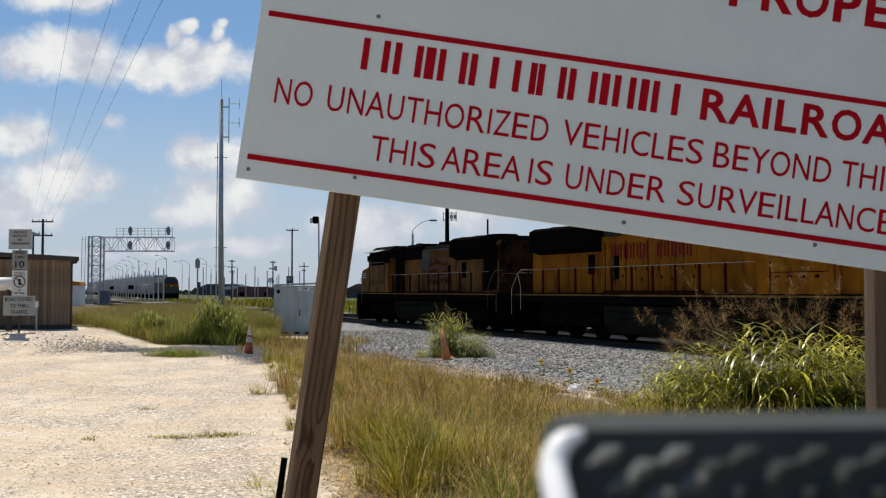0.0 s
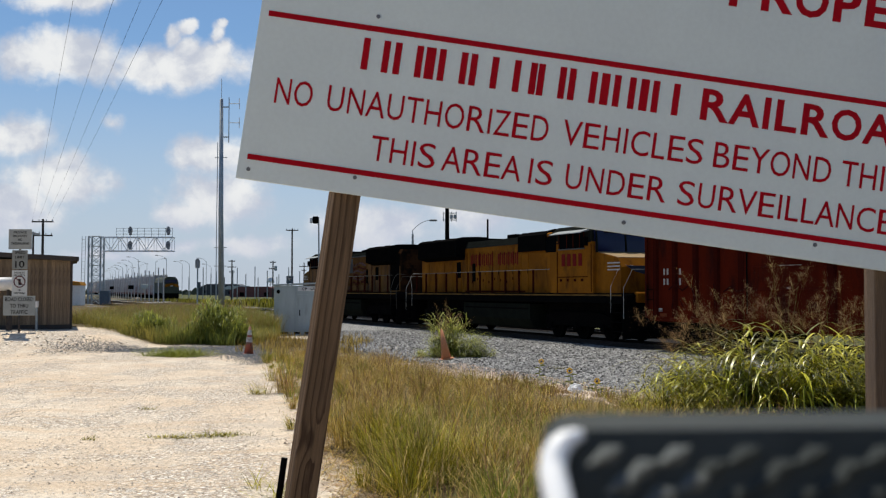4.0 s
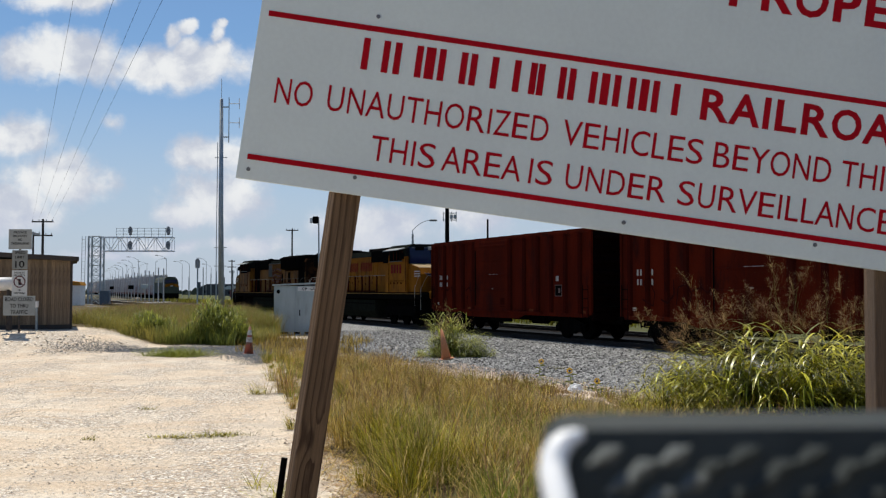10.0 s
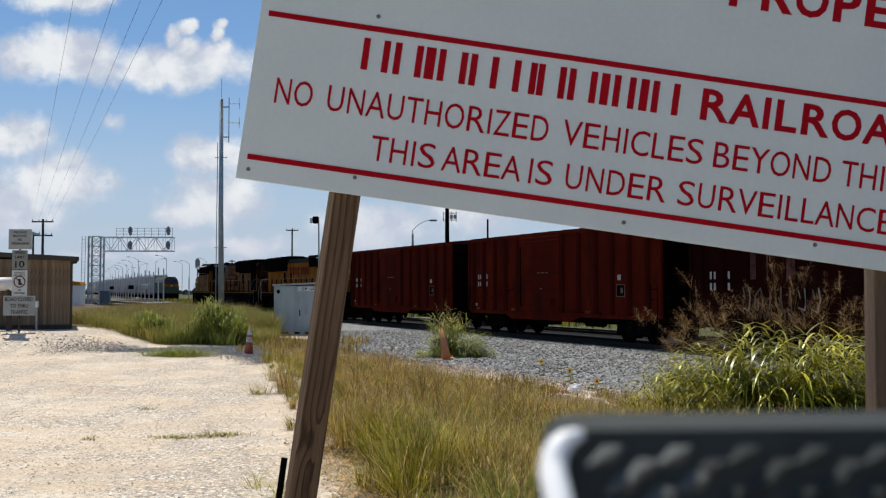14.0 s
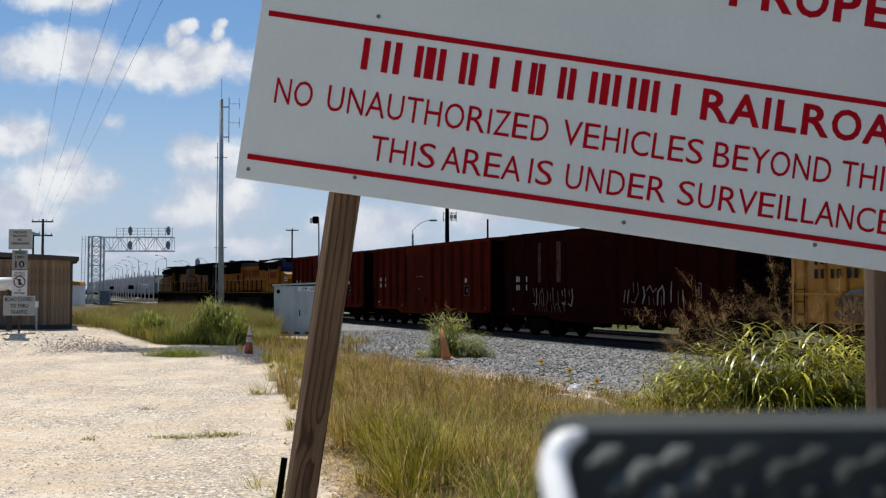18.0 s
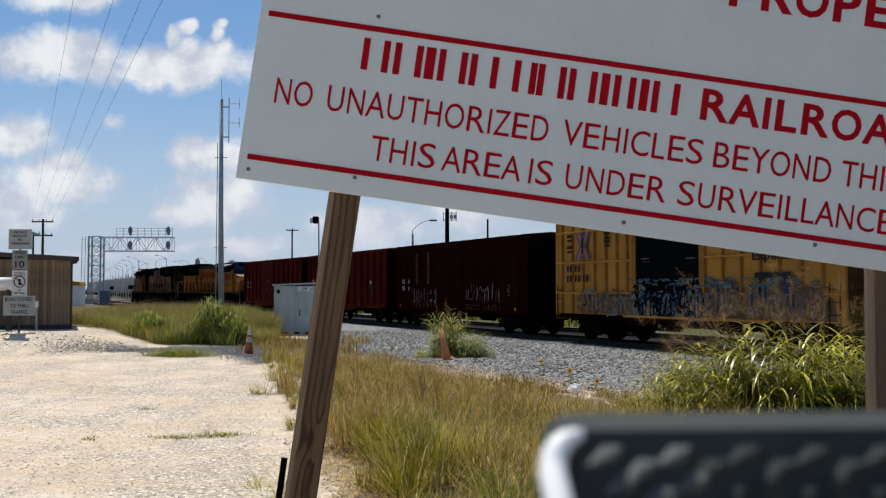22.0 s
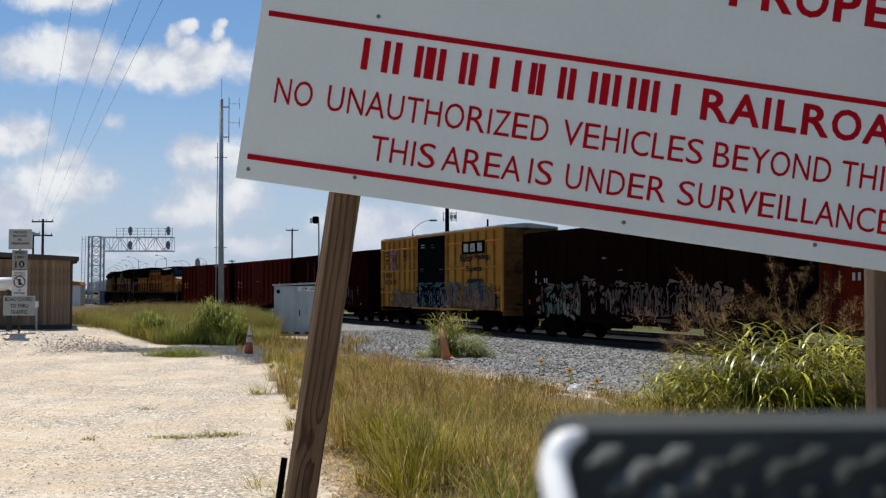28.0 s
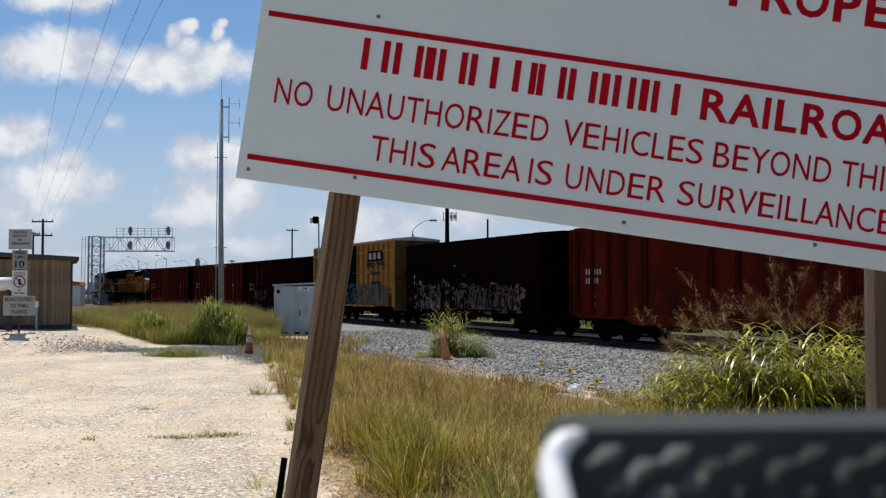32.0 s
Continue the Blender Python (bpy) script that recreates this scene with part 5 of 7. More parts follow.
            part("grab_rail", gr, "rail_dull" if flag else "rail_white", root, "white-painted handrail")
        rail = MB().tube([(-h + 0.98, s * 1.52, 2.9), (cab0 - 0.1, s * 1.52, 2.9)], 0.015, 6)
        part("handrail", rail, "rail_dull", root)
        post = MB().tube([(0, 0, 1.9), (0, 0, 2.9)], 0.055, 6).box(0, 0, 1.95, 0.1, 0.05, 0.1).mesh("stanchion")
        post.materials.append(M["stanchion"])
        x = -h + 1.6
        while x < cab0 - 0.2:
            part("stanchion", post, None, root, m=pose(x, s * 1.52, 0))
            x += 1.32
    # below the frame
    part("fuel_tank", MB().prism([(-1.45, 0.75), (-1.2, 0.35), (1.2, 0.35), (1.45, 0.75), (1.45, 1.42), (-1.45, 1.42)], -3.4, 3.4), "tank", root, "dark grey fuel tank")
    part("air_tank", MB().tube([(-3.2, near * 1.3, 1.2), (3.2, near * 1.3, 1.2)], 0.16, 10), "steel_black", root)
    part("cable_duct", MB().box(0, 0, 1.35, L - 4, 1.2, 0.3), "steel_black", root)
    wheels = []
    for x in (-half, half):
        wheels += bogie(root, x, (-2.05, 0.0, 2.05), 0.53, True)
    # paint on the sides
    for s in (-1, 1):
        y = s * 0.962
        if flag:
            part("flag_panel", MB().box(-1.25, y, 3.25, 3.7, 0.012, 1.85), "flag_ground", root, "faded painted flag")
            part("flag_border", MB().box(-1.25, y + s * 0.006, 4.20, 3.7, 0.012, 0.07), "flag_grey", root)
            wav = random.Random(9)
            for k in range(6):
                st = MB()
                z = 2.5 + k * 0.24
                for q in range(7):
                    a = -2.95 + 0.36 * q + 0.2 * wav.random()
                    st.box(a, y + s * 0.008, z + 0.07 * math.sin(1.1 * q + k), 0.34, 0.008, 0.10 + 0.05 * wav.random())
                part("flag_stripe", st, "flag_pink" if k % 2 else "flag_rust", root)
            part("flag_canton", MB().box(0.05, y + s * 0.01, 3.62, 1.0, 0.008, 0.95), "flag_grey", root)
        else:
            for k in range(12):
                if k != 5:
                    part("name_bar", MB().box(1.35 - 0.43 * k, y, 3.5, 0.10, 0.012, 0.62).box(1.16 - 0.43 * k, y, 3.5, 0.10, 0.012, 0.5), "loco_red", root)
        for k in range(marks):
            part("number_bar", MB().box(cab0 + 1.1 + 0.44 * k, s * 1.552, 3.24, 0.27, 0.012, 0.50), "loco_red", root)
    TRAIN.append((root, at, half, way, wheels))
    return root


M["windshield"] = material("windshield", (0.012, 0.017, 0.055), (0.010, 0.014, 0.045), 2, 0.15, fine=0.0, spec=0.25)
# nose yellow made paler to hold the sunlight on top
M["nose_sunlit"] = material("nose_sunlit", (0.26, 0.165, 0.06), (0.20, 0.125, 0.045), 2, 0.7)
M["soot_rust"] = material("soot_rust", (0.022, 0.011, 0.006), (0.045, 0.020, 0.008), 1.6, 0.9, spec=0.0, stain=(0.008, 0.006, 0.005), stain_at=(0.45, 0.65), stain_scale=2)
M["tank"] = material("tank", (0.013, 0.0145, 0.011), (0.009, 0.010, 0.008), 1.5, 0.9, spec=0.0)
M["flag_ground"] = material("flag_ground", (0.13, 0.062, 0.018), (0.09, 0.045, 0.018), 1.5, 0.85, spec=0.0, stain=(0.05, 0.025, 0.015), stain_at=(0.5, 0.7))
M["flag_pink"] = material("flag_pink", (0.13, 0.085, 0.085), (0.09, 0.05, 0.05), 2.5, 0.85, spec=0.0, stain=(0.05, 0.02, 0.012), stain_at=(0.5, 0.65), stain_scale=3)
M["flag_rust"] = material("flag_rust", (0.075, 0.022, 0.016), (0.05, 0.018, 0.012), 2.5, 0.85, spec=0.0)
M["flag_grey"] = material("flag_grey", (0.085, 0.088, 0.085), (0.06, 0.06, 0.055), 1.5, 0.8, spec=0.05)
locomotive("yellow and grey diesel locomotive with a faded flag on its hood", 52.8, 1, 19.8, 6.0, True, 0)
locomotive("yellow and grey diesel locomotive with red bars on its hood", 30.65, -1, 21.9, 6.7, False, 4)


# ---- things beside the line ----
def make_bungalow():
    m = pose(-8.45, 51.8, 0.12, 0, 0, 6)
    root = thing("signal_bungalow", m, "pale grey steel signal equipment bungalow on a gravel pad", "signal cabinet")
    W, Dp, H = 2.9, 1.8, 2.36
    part("body", MB().box(W / 2, Dp / 2, H / 2, W, Dp, H, 0.02), "metal_pale", root)
    part("roof", MB().prism([(-0.08, H + 0.0), (W + 0.08, H + 0.12), (W + 0.08, H + 0.2), (-0.08, H + 0.07)], -0.1, Dp + 0.1, "y"), "metal_pale", root)
    door = part("door", MB().box(1.62, -0.012, 1.04, 0.95, 0.03, 1.78, 0.008), "metal_pale", root)
    part("door_handle", MB().box(1.28, -0.04, 1.0, 0.05, 0.04, 0.3, 0.01), "steel_black", door)
    for z in (0.4, 1.6):
        part("hinge", MB().tube([(2.1, -0.035, z), (2.1, -0.035, z + 0.14)], 0.02, 8), "galv", door)
    sg = part("name_plate", MB().box(1.75, -0.012, 2.2, 1.15, 0.02, 0.22, 0.004), "white_paint", root, "white plate with black lettering")
    for txt, x, w in (("CP", 1.38, 0.26), ("SA20", 1.80, 0.47)):
        part("lettering", text_mesh(txt, w, 0.14, 0.02, 0.004), "sign_dark", sg, m=pose(x, -0.024, 2.13))
    # solid black blocks paint the dark of gaps under the base
    for x, w in ((0.45, 0.5), (1.15, 0.3), (1.75, 0.42), (2.4, 0.3)):
        part("base_gap", MB().box(x, -0.052, 0.0, w, 0.012, 0.09), "steel_black", root)
    part("lamp", MB().tube([(0.22, 0, 2.08), (0.22, -0.12, 2.05)], 0.09, 10), "steel_black", root)
    part("vent", MB().box(0.22, -0.01, 0.5, 0.2, 0.03, 0.3, 0.01), "galv", root)
    part("footing", MB().box(W / 2, Dp / 2, -0.1, W + 0.1, Dp + 0.1, 0.2, 0.02), "galv", root)
    part("seam", MB().box(1.05, -0.006, H / 2, 0.03, 0.02, H - 0.1), "galv", root)


def make_hut():
    m = pose(-15.80, 44.0, 0.60, 0, 0, 20.5)
    root = thing("wooden_hut", m, "brown vertical-board wooden hut with a flat overhanging roof", "hut")
    W, Dp, H = 8.0, 5.0, 2.95
    part("wall", MB().box(-W / 2, Dp / 2, H / 2, W - 0.06, Dp - 0.06, H), "hut_wood", root)
    board = MB().box(0, 0, H / 2, 0.15, 0.03, H, 0.006).mesh("board")
    board.materials.append(M["hut_wood"])
    for i in range(50):
        part("board", board, None, root, m=pose(-0.08 - i * 0.16, 0.0 + 0.006 * (i % 3), 0))
    for i in range(31):
        part("board", board, None, root, m=pose(-0.008, 0.08 + i * 0.16, 0, 0, 0, 90))
    part("roof", MB().prism([(-W - 0.3, H + 0.55), (0.3, H + 0.12), (0.3, H - 0.03), (0.1, H - 0.06), (-W - 0.3, H + 0.35)], -0.35, Dp + 0.3, "y"), "pole_wood", root, "dark tarred flat roof")
    part("base", MB().box(-W / 2, 0.3, 0.05, W + 0.05, 0.7, 0.3, 0.02), "pole_wood", root)
    part("corner_board", MB().box(0.01, 0.0, H / 2, 0.1, 0.1, H, 0.01), "pole_wood", root)


def sign_face(root, z, w, h, mat, lines, col="sign_dark"):
    f = part("sign_panel", MB().box(0, -0.06, z, w, 0.01, h, 0.004), mat, root)
    for txt, zz, tw, th in lines:
        part("lettering", text_mesh(txt, tw, th, 0.012, 0.006), col, f, "black lettering", m=pose(-tw / 2, -0.066, z + zz))
    return f


def make_road_signs():
    root = thing("road_sign", pose(-16.33, 40.0, 0.60), "stack of four pale metal signs on one dark post", "road sign")
    part("post", MB().tube([(-0.02, 0, -0.3), (-0.02, 0, 3.95)], 0.045, 8), "pole_wood", root)
    sign_face(root, 3.62, 0.90, 0.78, "sign_pale", [("PRIVATE", 0.22, 0.5, 0.09), ("PROPERTY", 0.08, 0.56, 0.09), ("NO", -0.06, 0.16, 0.09), ("TRESPASSING", -0.21, 0.7, 0.09)])
    sign_face(root, 2.83, 0.60, 0.74, "sign_grey", [("SPEED", 0.22, 0.42, 0.10), ("LIMIT", 0.05, 0.36, 0.10), ("10", -0.31, 0.36, 0.27)])
    f = sign_face(root, 1.93, 0.60, 0.98, "sign_clean", [("PRIVATE", 0.36, 0.4, 0.07), ("PROPERTY", 0.26, 0.44, 0.07), ("NO", -0.3, 0.12, 0.06), ("TRESPASSING", -0.42, 0.44, 0.06)])
    ring = [(0.21 * math.cos(a), -0.07, 1.98 + 0.21 * math.sin(a)) for a in np.linspace(0, 2 * math.pi, 25)]
    part("ring", MB().tube(ring, 0.022, 6), "sign_faded", f)
    part("slash", MB().box(0, 0, 0, 0.40, 0.012, 0.04), "sign_faded", f, m=pose(0, -0.068, 1.98, 0, 45, 0))
    part("pictogram", MB().box(0.0, -0.066, 1.98, 0.09, 0.01, 0.22, 0.02).box(0.02, -0.066, 1.88, 0.13, 0.01, 0.05, 0.01), "sign_dark", f)
    sign_face(root, 1.06, 1.24, 0.76, "sign_pale", [("ROAD CLOSED", 0.17, 1.08, 0.15), ("TO THRU", -0.08, 0.7, 0.15), ("TRAFFIC", -0.32, 0.66, 0.15)])


M["sign_grey"] = material("sign_grey", (0.21, 0.22, 0.205), (0.175, 0.185, 0.17), 3, 0.5, fine=0.05)
M["sign_clean"] = material("sign_clean", (0.50, 0.52, 0.51), (0.44, 0.46, 0.45), 3, 0.5, fine=0.05)
M["sign_faded"] = material("sign_faded", (0.13, 0.035, 0.035), (0.09, 0.03, 0.03), 5, 0.7, fine=0.05)
M["sign_pale"] = material("sign_pale", (0.31, 0.325, 0.31), (0.26, 0.275, 0.26), 3, 0.5, fine=0.05, stain=(0.36, 0.37, 0.35), stain_at=(0.6, 0.8))


def make_mast():
    root = thing("radio_mast", pose(-16.15, 75.0, 0.0), "tall grey steel radio mast with whip and dipole antennas", "mast")
    part("pole", MB().tube([(0.12, 0, -0.3), (0.02, 0, 8), (0, 0, 16.2)], 0.22, 14, 0.13), "galv", root, smooth=True)
    part("whip", MB().tube([(0.0, 0, 16.2), (0.0, 0, 17.7)], 0.02, 5), "galv", root)
    part("side_pipe", MB().tube([(0.55, 0, 13.0), (0.55, 0, 16.3)], 0.035, 6).box(0.28, 0, 13.4, 0.6, 0.08, 0.08).box(0.28, 0, 15.6, 0.6, 0.08, 0.08), "galv", root)
    for z in (15.85, 14.45):
        part("dipole", MB().tube([(0.55, 0, z), (1.35, 0, z)], 0.03, 6).tube([(1.3, 0, z - 0.38), (1.3, 0, z + 0.38)], 0.03, 6), "galv_white", root)
    for z in (11.9, 5.35, 4.0):
        part("step", MB().tube([(-0.45, 0, z), (0.45, 0, z)], 0.03, 6), "galv", root)
    part("conduit", MB().tube([(-0.3, -0.05, 0), (-0.24, -0.05, 13)], 0.03, 6), "galv", root)


def make_gantry():
    root = thing("signal_gantry", pose(-51.4, 150.0, 0.2), "cantilever railway signal gantry of galvanised lattice steel", "signal gantry")
    H = 9.9
    for x in (0.0, 1.75):
        for y in (0, 1.5):
            part("tower_leg", MB().box(x, y, H / 2, 0.22, 0.22, H, 0.02), "galv", root)
    k = 7
    for y in (0, 1.5):
        lat = MB()
        for i in range(k):
            z0, z1 = H * i / k, H * (i + 1) / k
            lat.tube([(0, y, z0), (1.75, y, z1)], 0.05, 5).tube([(1.75, y, z0), (0, y, z1)], 0.05, 5).tube([(0, y, z1), (1.75, y, z1)], 0.05, 5)
        part("tower_lattice", lat, "galv", root)
    for y in (0, 1.5):
        for z in (7.75, 9.75):
            part("arm_chord", MB().box(6.9, y, z, 10.5, 0.16, 0.16), "galv_white", root)
    for y in (0, 1.5):
        web = MB()
        for i in range(8):
            x0, x1 = 1.75 + i * 1.29, 1.75 + (i + 1) * 1.29
            a, b = (7.75, 9.75) if i % 2 else (9.75, 7.75)
            web.tube([(x0, y, a), (x1, y, b)], 0.05, 5).tube([(x1, y, 7.75), (x1, y, 9.75)], 0.04, 5)
        part("arm_lattice", web, "galv_white", root)
    rail = MB()
    for z in (10.2, 10.65, 11.05):
        rail.tube([(4.0, 0, z), (12.2, 0, z)], 0.035, 5)
    for i in range(9):
        rail.tube([(4.0 + i * 1.02, 0, 9.8), (4.0 + i * 1.02, 0, 11.05)], 0.03, 5)
    part("walkway_rail", rail, "galv", root)
    for x in (6.1, 11.6):
        for z in (10.7, 8.6):
            hd = part("signal_head", MB().prism([(x + 0.32 * math.cos(a), z + 0.60 * math.sin(a)) for a in np.linspace(0, 6.283, 17)[:-1]], -0.32, -0.22, "y").box(x, -0.08, z - 0.1, 0.4, 0.28, 1.1, 0.08), "head_grey", root, "grey signal head")
            part("lens", MB().tube([(x, -0.33, z + 0.05), (x, -0.36, z + 0.05)], 0.09, 10), "barn_dark", hd)
    lad = MB().tube([(-0.55, 0, 0), (-0.45, 0, H)], 0.04, 5).tube([(-1.05, 0, 0), (-0.95, 0, H)], 0.04, 5)
    for i in range(18):
        lad.tube([(-1.02, 0, 0.4 + i * 0.53), (-0.5, 0, 0.4 + i * 0.53)], 0.025, 5)
    part("ladder", lad, "galv", root)
    for x in (-1.2, 2.5):
        part("equipment_box", MB().box(x, 0, 1.0, 1.3, 1.0, 2.0, 0.05), "box_blue", root)


M["barn_dark"] = material("barn_dark", (0.06, 0.065, 0.075), (0.045, 0.05, 0.06), 1, 0.8)
M["box_blue"] = material("box_blue", (0.07, 0.10, 0.13), (0.05, 0.075, 0.10), 2, 0.6)


def make_cone(at, h, mat, label, bands, lean):
    root = thing("traffic_cone", pose(*at, lean[0], lean[1], 20), label, "traffic cone", "traffic cones")
    n = 20
    part("body", MB().tube([(0, 0, 0.03), (0, 0, h)], h * 0.17, n, h * 0.032), mat, root, smooth=True)
    part("base", MB().box(0, 0, 0.02, h * 0.42, h * 0.42, 0.04, 0.012), mat if not bands else "cone_red", root)
    for a, b in bands:
        ra, rb = h * (0.17 - 0.138 * a) + 0.008, h * (0.17 - 0.138 * b) + 0.008
        part("collar", MB().tube([(0, 0, h * a + 0.02), (0, 0, h * b + 0.02)], ra, n, rb), "collar_grey", root, "dirty white reflective collar")


make_bungalow()
make_hut()
make_road_signs()
make_mast()
make_gantry()
make_cone((0.11, 33.97, 0.0), 0.99, "cone_orange", "faded tall orange traffic cone leaning in the gravel", (), (0, -10))
make_cone((-6.8, 36.35, 0.0), 0.98, "cone_red", "dirty red traffic cone with white collars", ((0.42, 0.6), (0.68, 0.86)), (0, 2))


# ---- plants ----
def leaf_material(name, c1, c2, rough=0.5, trans=0.3, vary=0.35, spec=0.22):
    return material(name, c1, c2, 1.5, rough, fine=0.0, vary=vary, island=True, trans=trans, spec=spec)


M["straw"] = leaf_material("straw", (0.53, 0.36, 0.07), (0.27, 0.18, 0.034), 0.5, 0.14, 0.9)
M["straw_pale"] = leaf_material("straw_pale", (0.70, 0.51, 0.19), (0.56, 0.40, 0.14), 0.6, 0.35)
M["straw_green"] = leaf_material("straw_green", (0.39, 0.335, 0.028), (0.175, 0.16, 0.014), 0.5, 0.14, 0.85)
M["grass_green"] = leaf_material("grass_green", (0.26, 0.275, 0.026), (0.15, 0.175, 0.018), 0.5, 0.27, 0.5)
M["yard_weed"] = leaf_material("yard_weed", (0.36, 0.31, 0.075), (0.24, 0.22, 0.05), 0.5, 0.35, 0.4)
M["weed_green"] = leaf_material("weed_green", (0.23, 0.255, 0.055), (0.14, 0.17, 0.035), 0.55, 0.35, 0.5, 0.2)
M["reed_leaf"] = leaf_material("reed_leaf", (0.60, 0.54, 0.036), (0.15, 0.158, 0.008), 0.36, 0.2, 0.85, 0.5)
M["seed_head"] = leaf_material("seed_head", (0.33, 0.21, 0.085), (0.17, 0.10, 0.045), 0.85, 0.3)
M["seed_dark"] = leaf_material("seed_dark", (0.17, 0.09, 0.055), (0.10, 0.052, 0.036), 0.85, 0.3, 0.6)
M["reed_stem"] = leaf_material("reed_stem", (0.12, 0.115, 0.03), (0.08, 0.08, 0.022), 0.7, 0.15, 0.4, 0.1)
M["rust_head"] = leaf_material("rust_head", (0.36, 0.215, 0.10), (0.22, 0.125, 0.065), 0.8, 0.3, 0.5)
M["cone_grass"] = leaf_material("cone_grass", (0.45, 0.45, 0.080), (0.23, 0.25, 0.040), 0.5, 0.30, 0.6, 0.3)
M["petal"] = leaf_material("petal", (0.82, 0.54, 0.03), (0.74, 0.46, 0.02), 0.6)


def ribbons(name, base, az, length, lean, curl, width, mat, parent=None, seg=4, twist=None):
    """Many tapering blades at once: base points, heading, length, lean from upright at the foot, further bend towards the tip, width."""
    n = len(base)
    t = np.linspace(0, 1, seg + 1)
    ang = lean[:, None] + curl[:, None] * t[None, :] ** 1.3
    ds = length[:, None] / seg
    hor = np.concatenate([np.zeros((n, 1)), np.cumsum(np.sin(ang[:, :-1]) * ds, 1)], 1)
    ver = np.concatenate([np.zeros((n, 1)), np.cumsum(np.cos(ang[:, :-1]) * ds, 1)], 1)
    cx, cy = np.cos(az)[:, None], np.sin(az)[:, None]
    mid = np.stack([base[:, 0:1] + hor * cx, base[:, 1:2] + hor * cy, base[:, 2:3] + ver], -1)
    sa = az + math.pi / 2 if twist is None else az + twist
    side = np.stack([np.cos(sa), np.sin(sa), np.zeros(n)], -1)[:, None, :]
    w = (width[:, None] * np.minimum(1.0, np.minimum(0.45 + 3 * t, 1.02 - t ** 2.2))[None, :] / 2)[:, :, None]
    vs = np.stack([mid - side * w, mid + side * w], 2).reshape(n, -1, 3)
    k = 2 * (seg + 1)
    q = np.array([(2 * i, 2 * i + 1, 2 * i + 3, 2 * i + 2) for i in range(seg)])
    faces = (np.arange(n)[:, None, None] * k + q[None]).reshape(-1, 4)
    me = bpy.data.meshes.new(name)
    nv, nf = n * k, len(faces)
    me.vertices.add(nv)
    me.vertices.foreach_set("co", vs.astype(np.float32).ravel())
    me.loops.add(nf * 4)
    me.loops.foreach_set("vertex_index", faces.astype(np.int32).ravel())
    me.polygons.add(nf)
    me.polygons.foreach_set("loop_start", np.arange(0, nf * 4, 4, dtype=np.int32))
    me.update(calc_edges=True)
    me.shade_smooth()
    me.materials.append(M[mat])
    ob = new(name, me)
    ob.parent = parent
    return ob


RNG = np.random.default_rng(7)


def with_z(x, y):
    return np.stack([x, y, ground_z(x, y) - 0.02], -1)


def patchy(x, y, f=0.6, s=0.0):
    return 0.5 + 0.25 * (np.sin(f * x * 2.1 + s + 1.3 * np.sin(f * y * 1.7)) + np.sin(f * y * 2.6 + 2.0 * s + 1.1 * np.sin(f * x * 1.9)))


def tufts(x, y, per, spread):
    """Blade feet gathered round tuft centres."""
    n = len(x)
    bx = np.repeat(x, per) + RNG.normal(0, spread, n * per)
    by = np.repeat(y, per) + RNG.normal(0, spread, n * per)
    return bx, by


def clumps(x, y, per, spread, size, mat, name, label, h, w=(0.005, 0.006), lean=(0.06, 0.75)):
    """Fountain-shaped grass clumps: blades lean outwards from each clump's middle."""
    n = len(x)
    k = n * per
    a, r = RNG.random(k) * 6.283, np.sqrt(RNG.random(k))
    sp = np.repeat(spread * size, per)
    bx, by = np.repeat(x, per) + sp * r * np.cos(a), np.repeat(y, per) + sp * r * np.sin(a)
    ln = h * np.repeat(size, per) * (0.5 + 0.6 * RNG.random(k))
    ob = ribbons(name, with_z(bx, by), a + RNG.normal(0, 0.9, k), ln, lean[0] + lean[1] * r * RNG.random(k) + np.abs(RNG.normal(0, 0.16, k)), 0.25 + 1.9 * RNG.random(k) ** 1.4, w[0] + w[1] * RNG.random(k), mat, None, 3)
    return tagged(ob, label, "grass", kind="stuff")


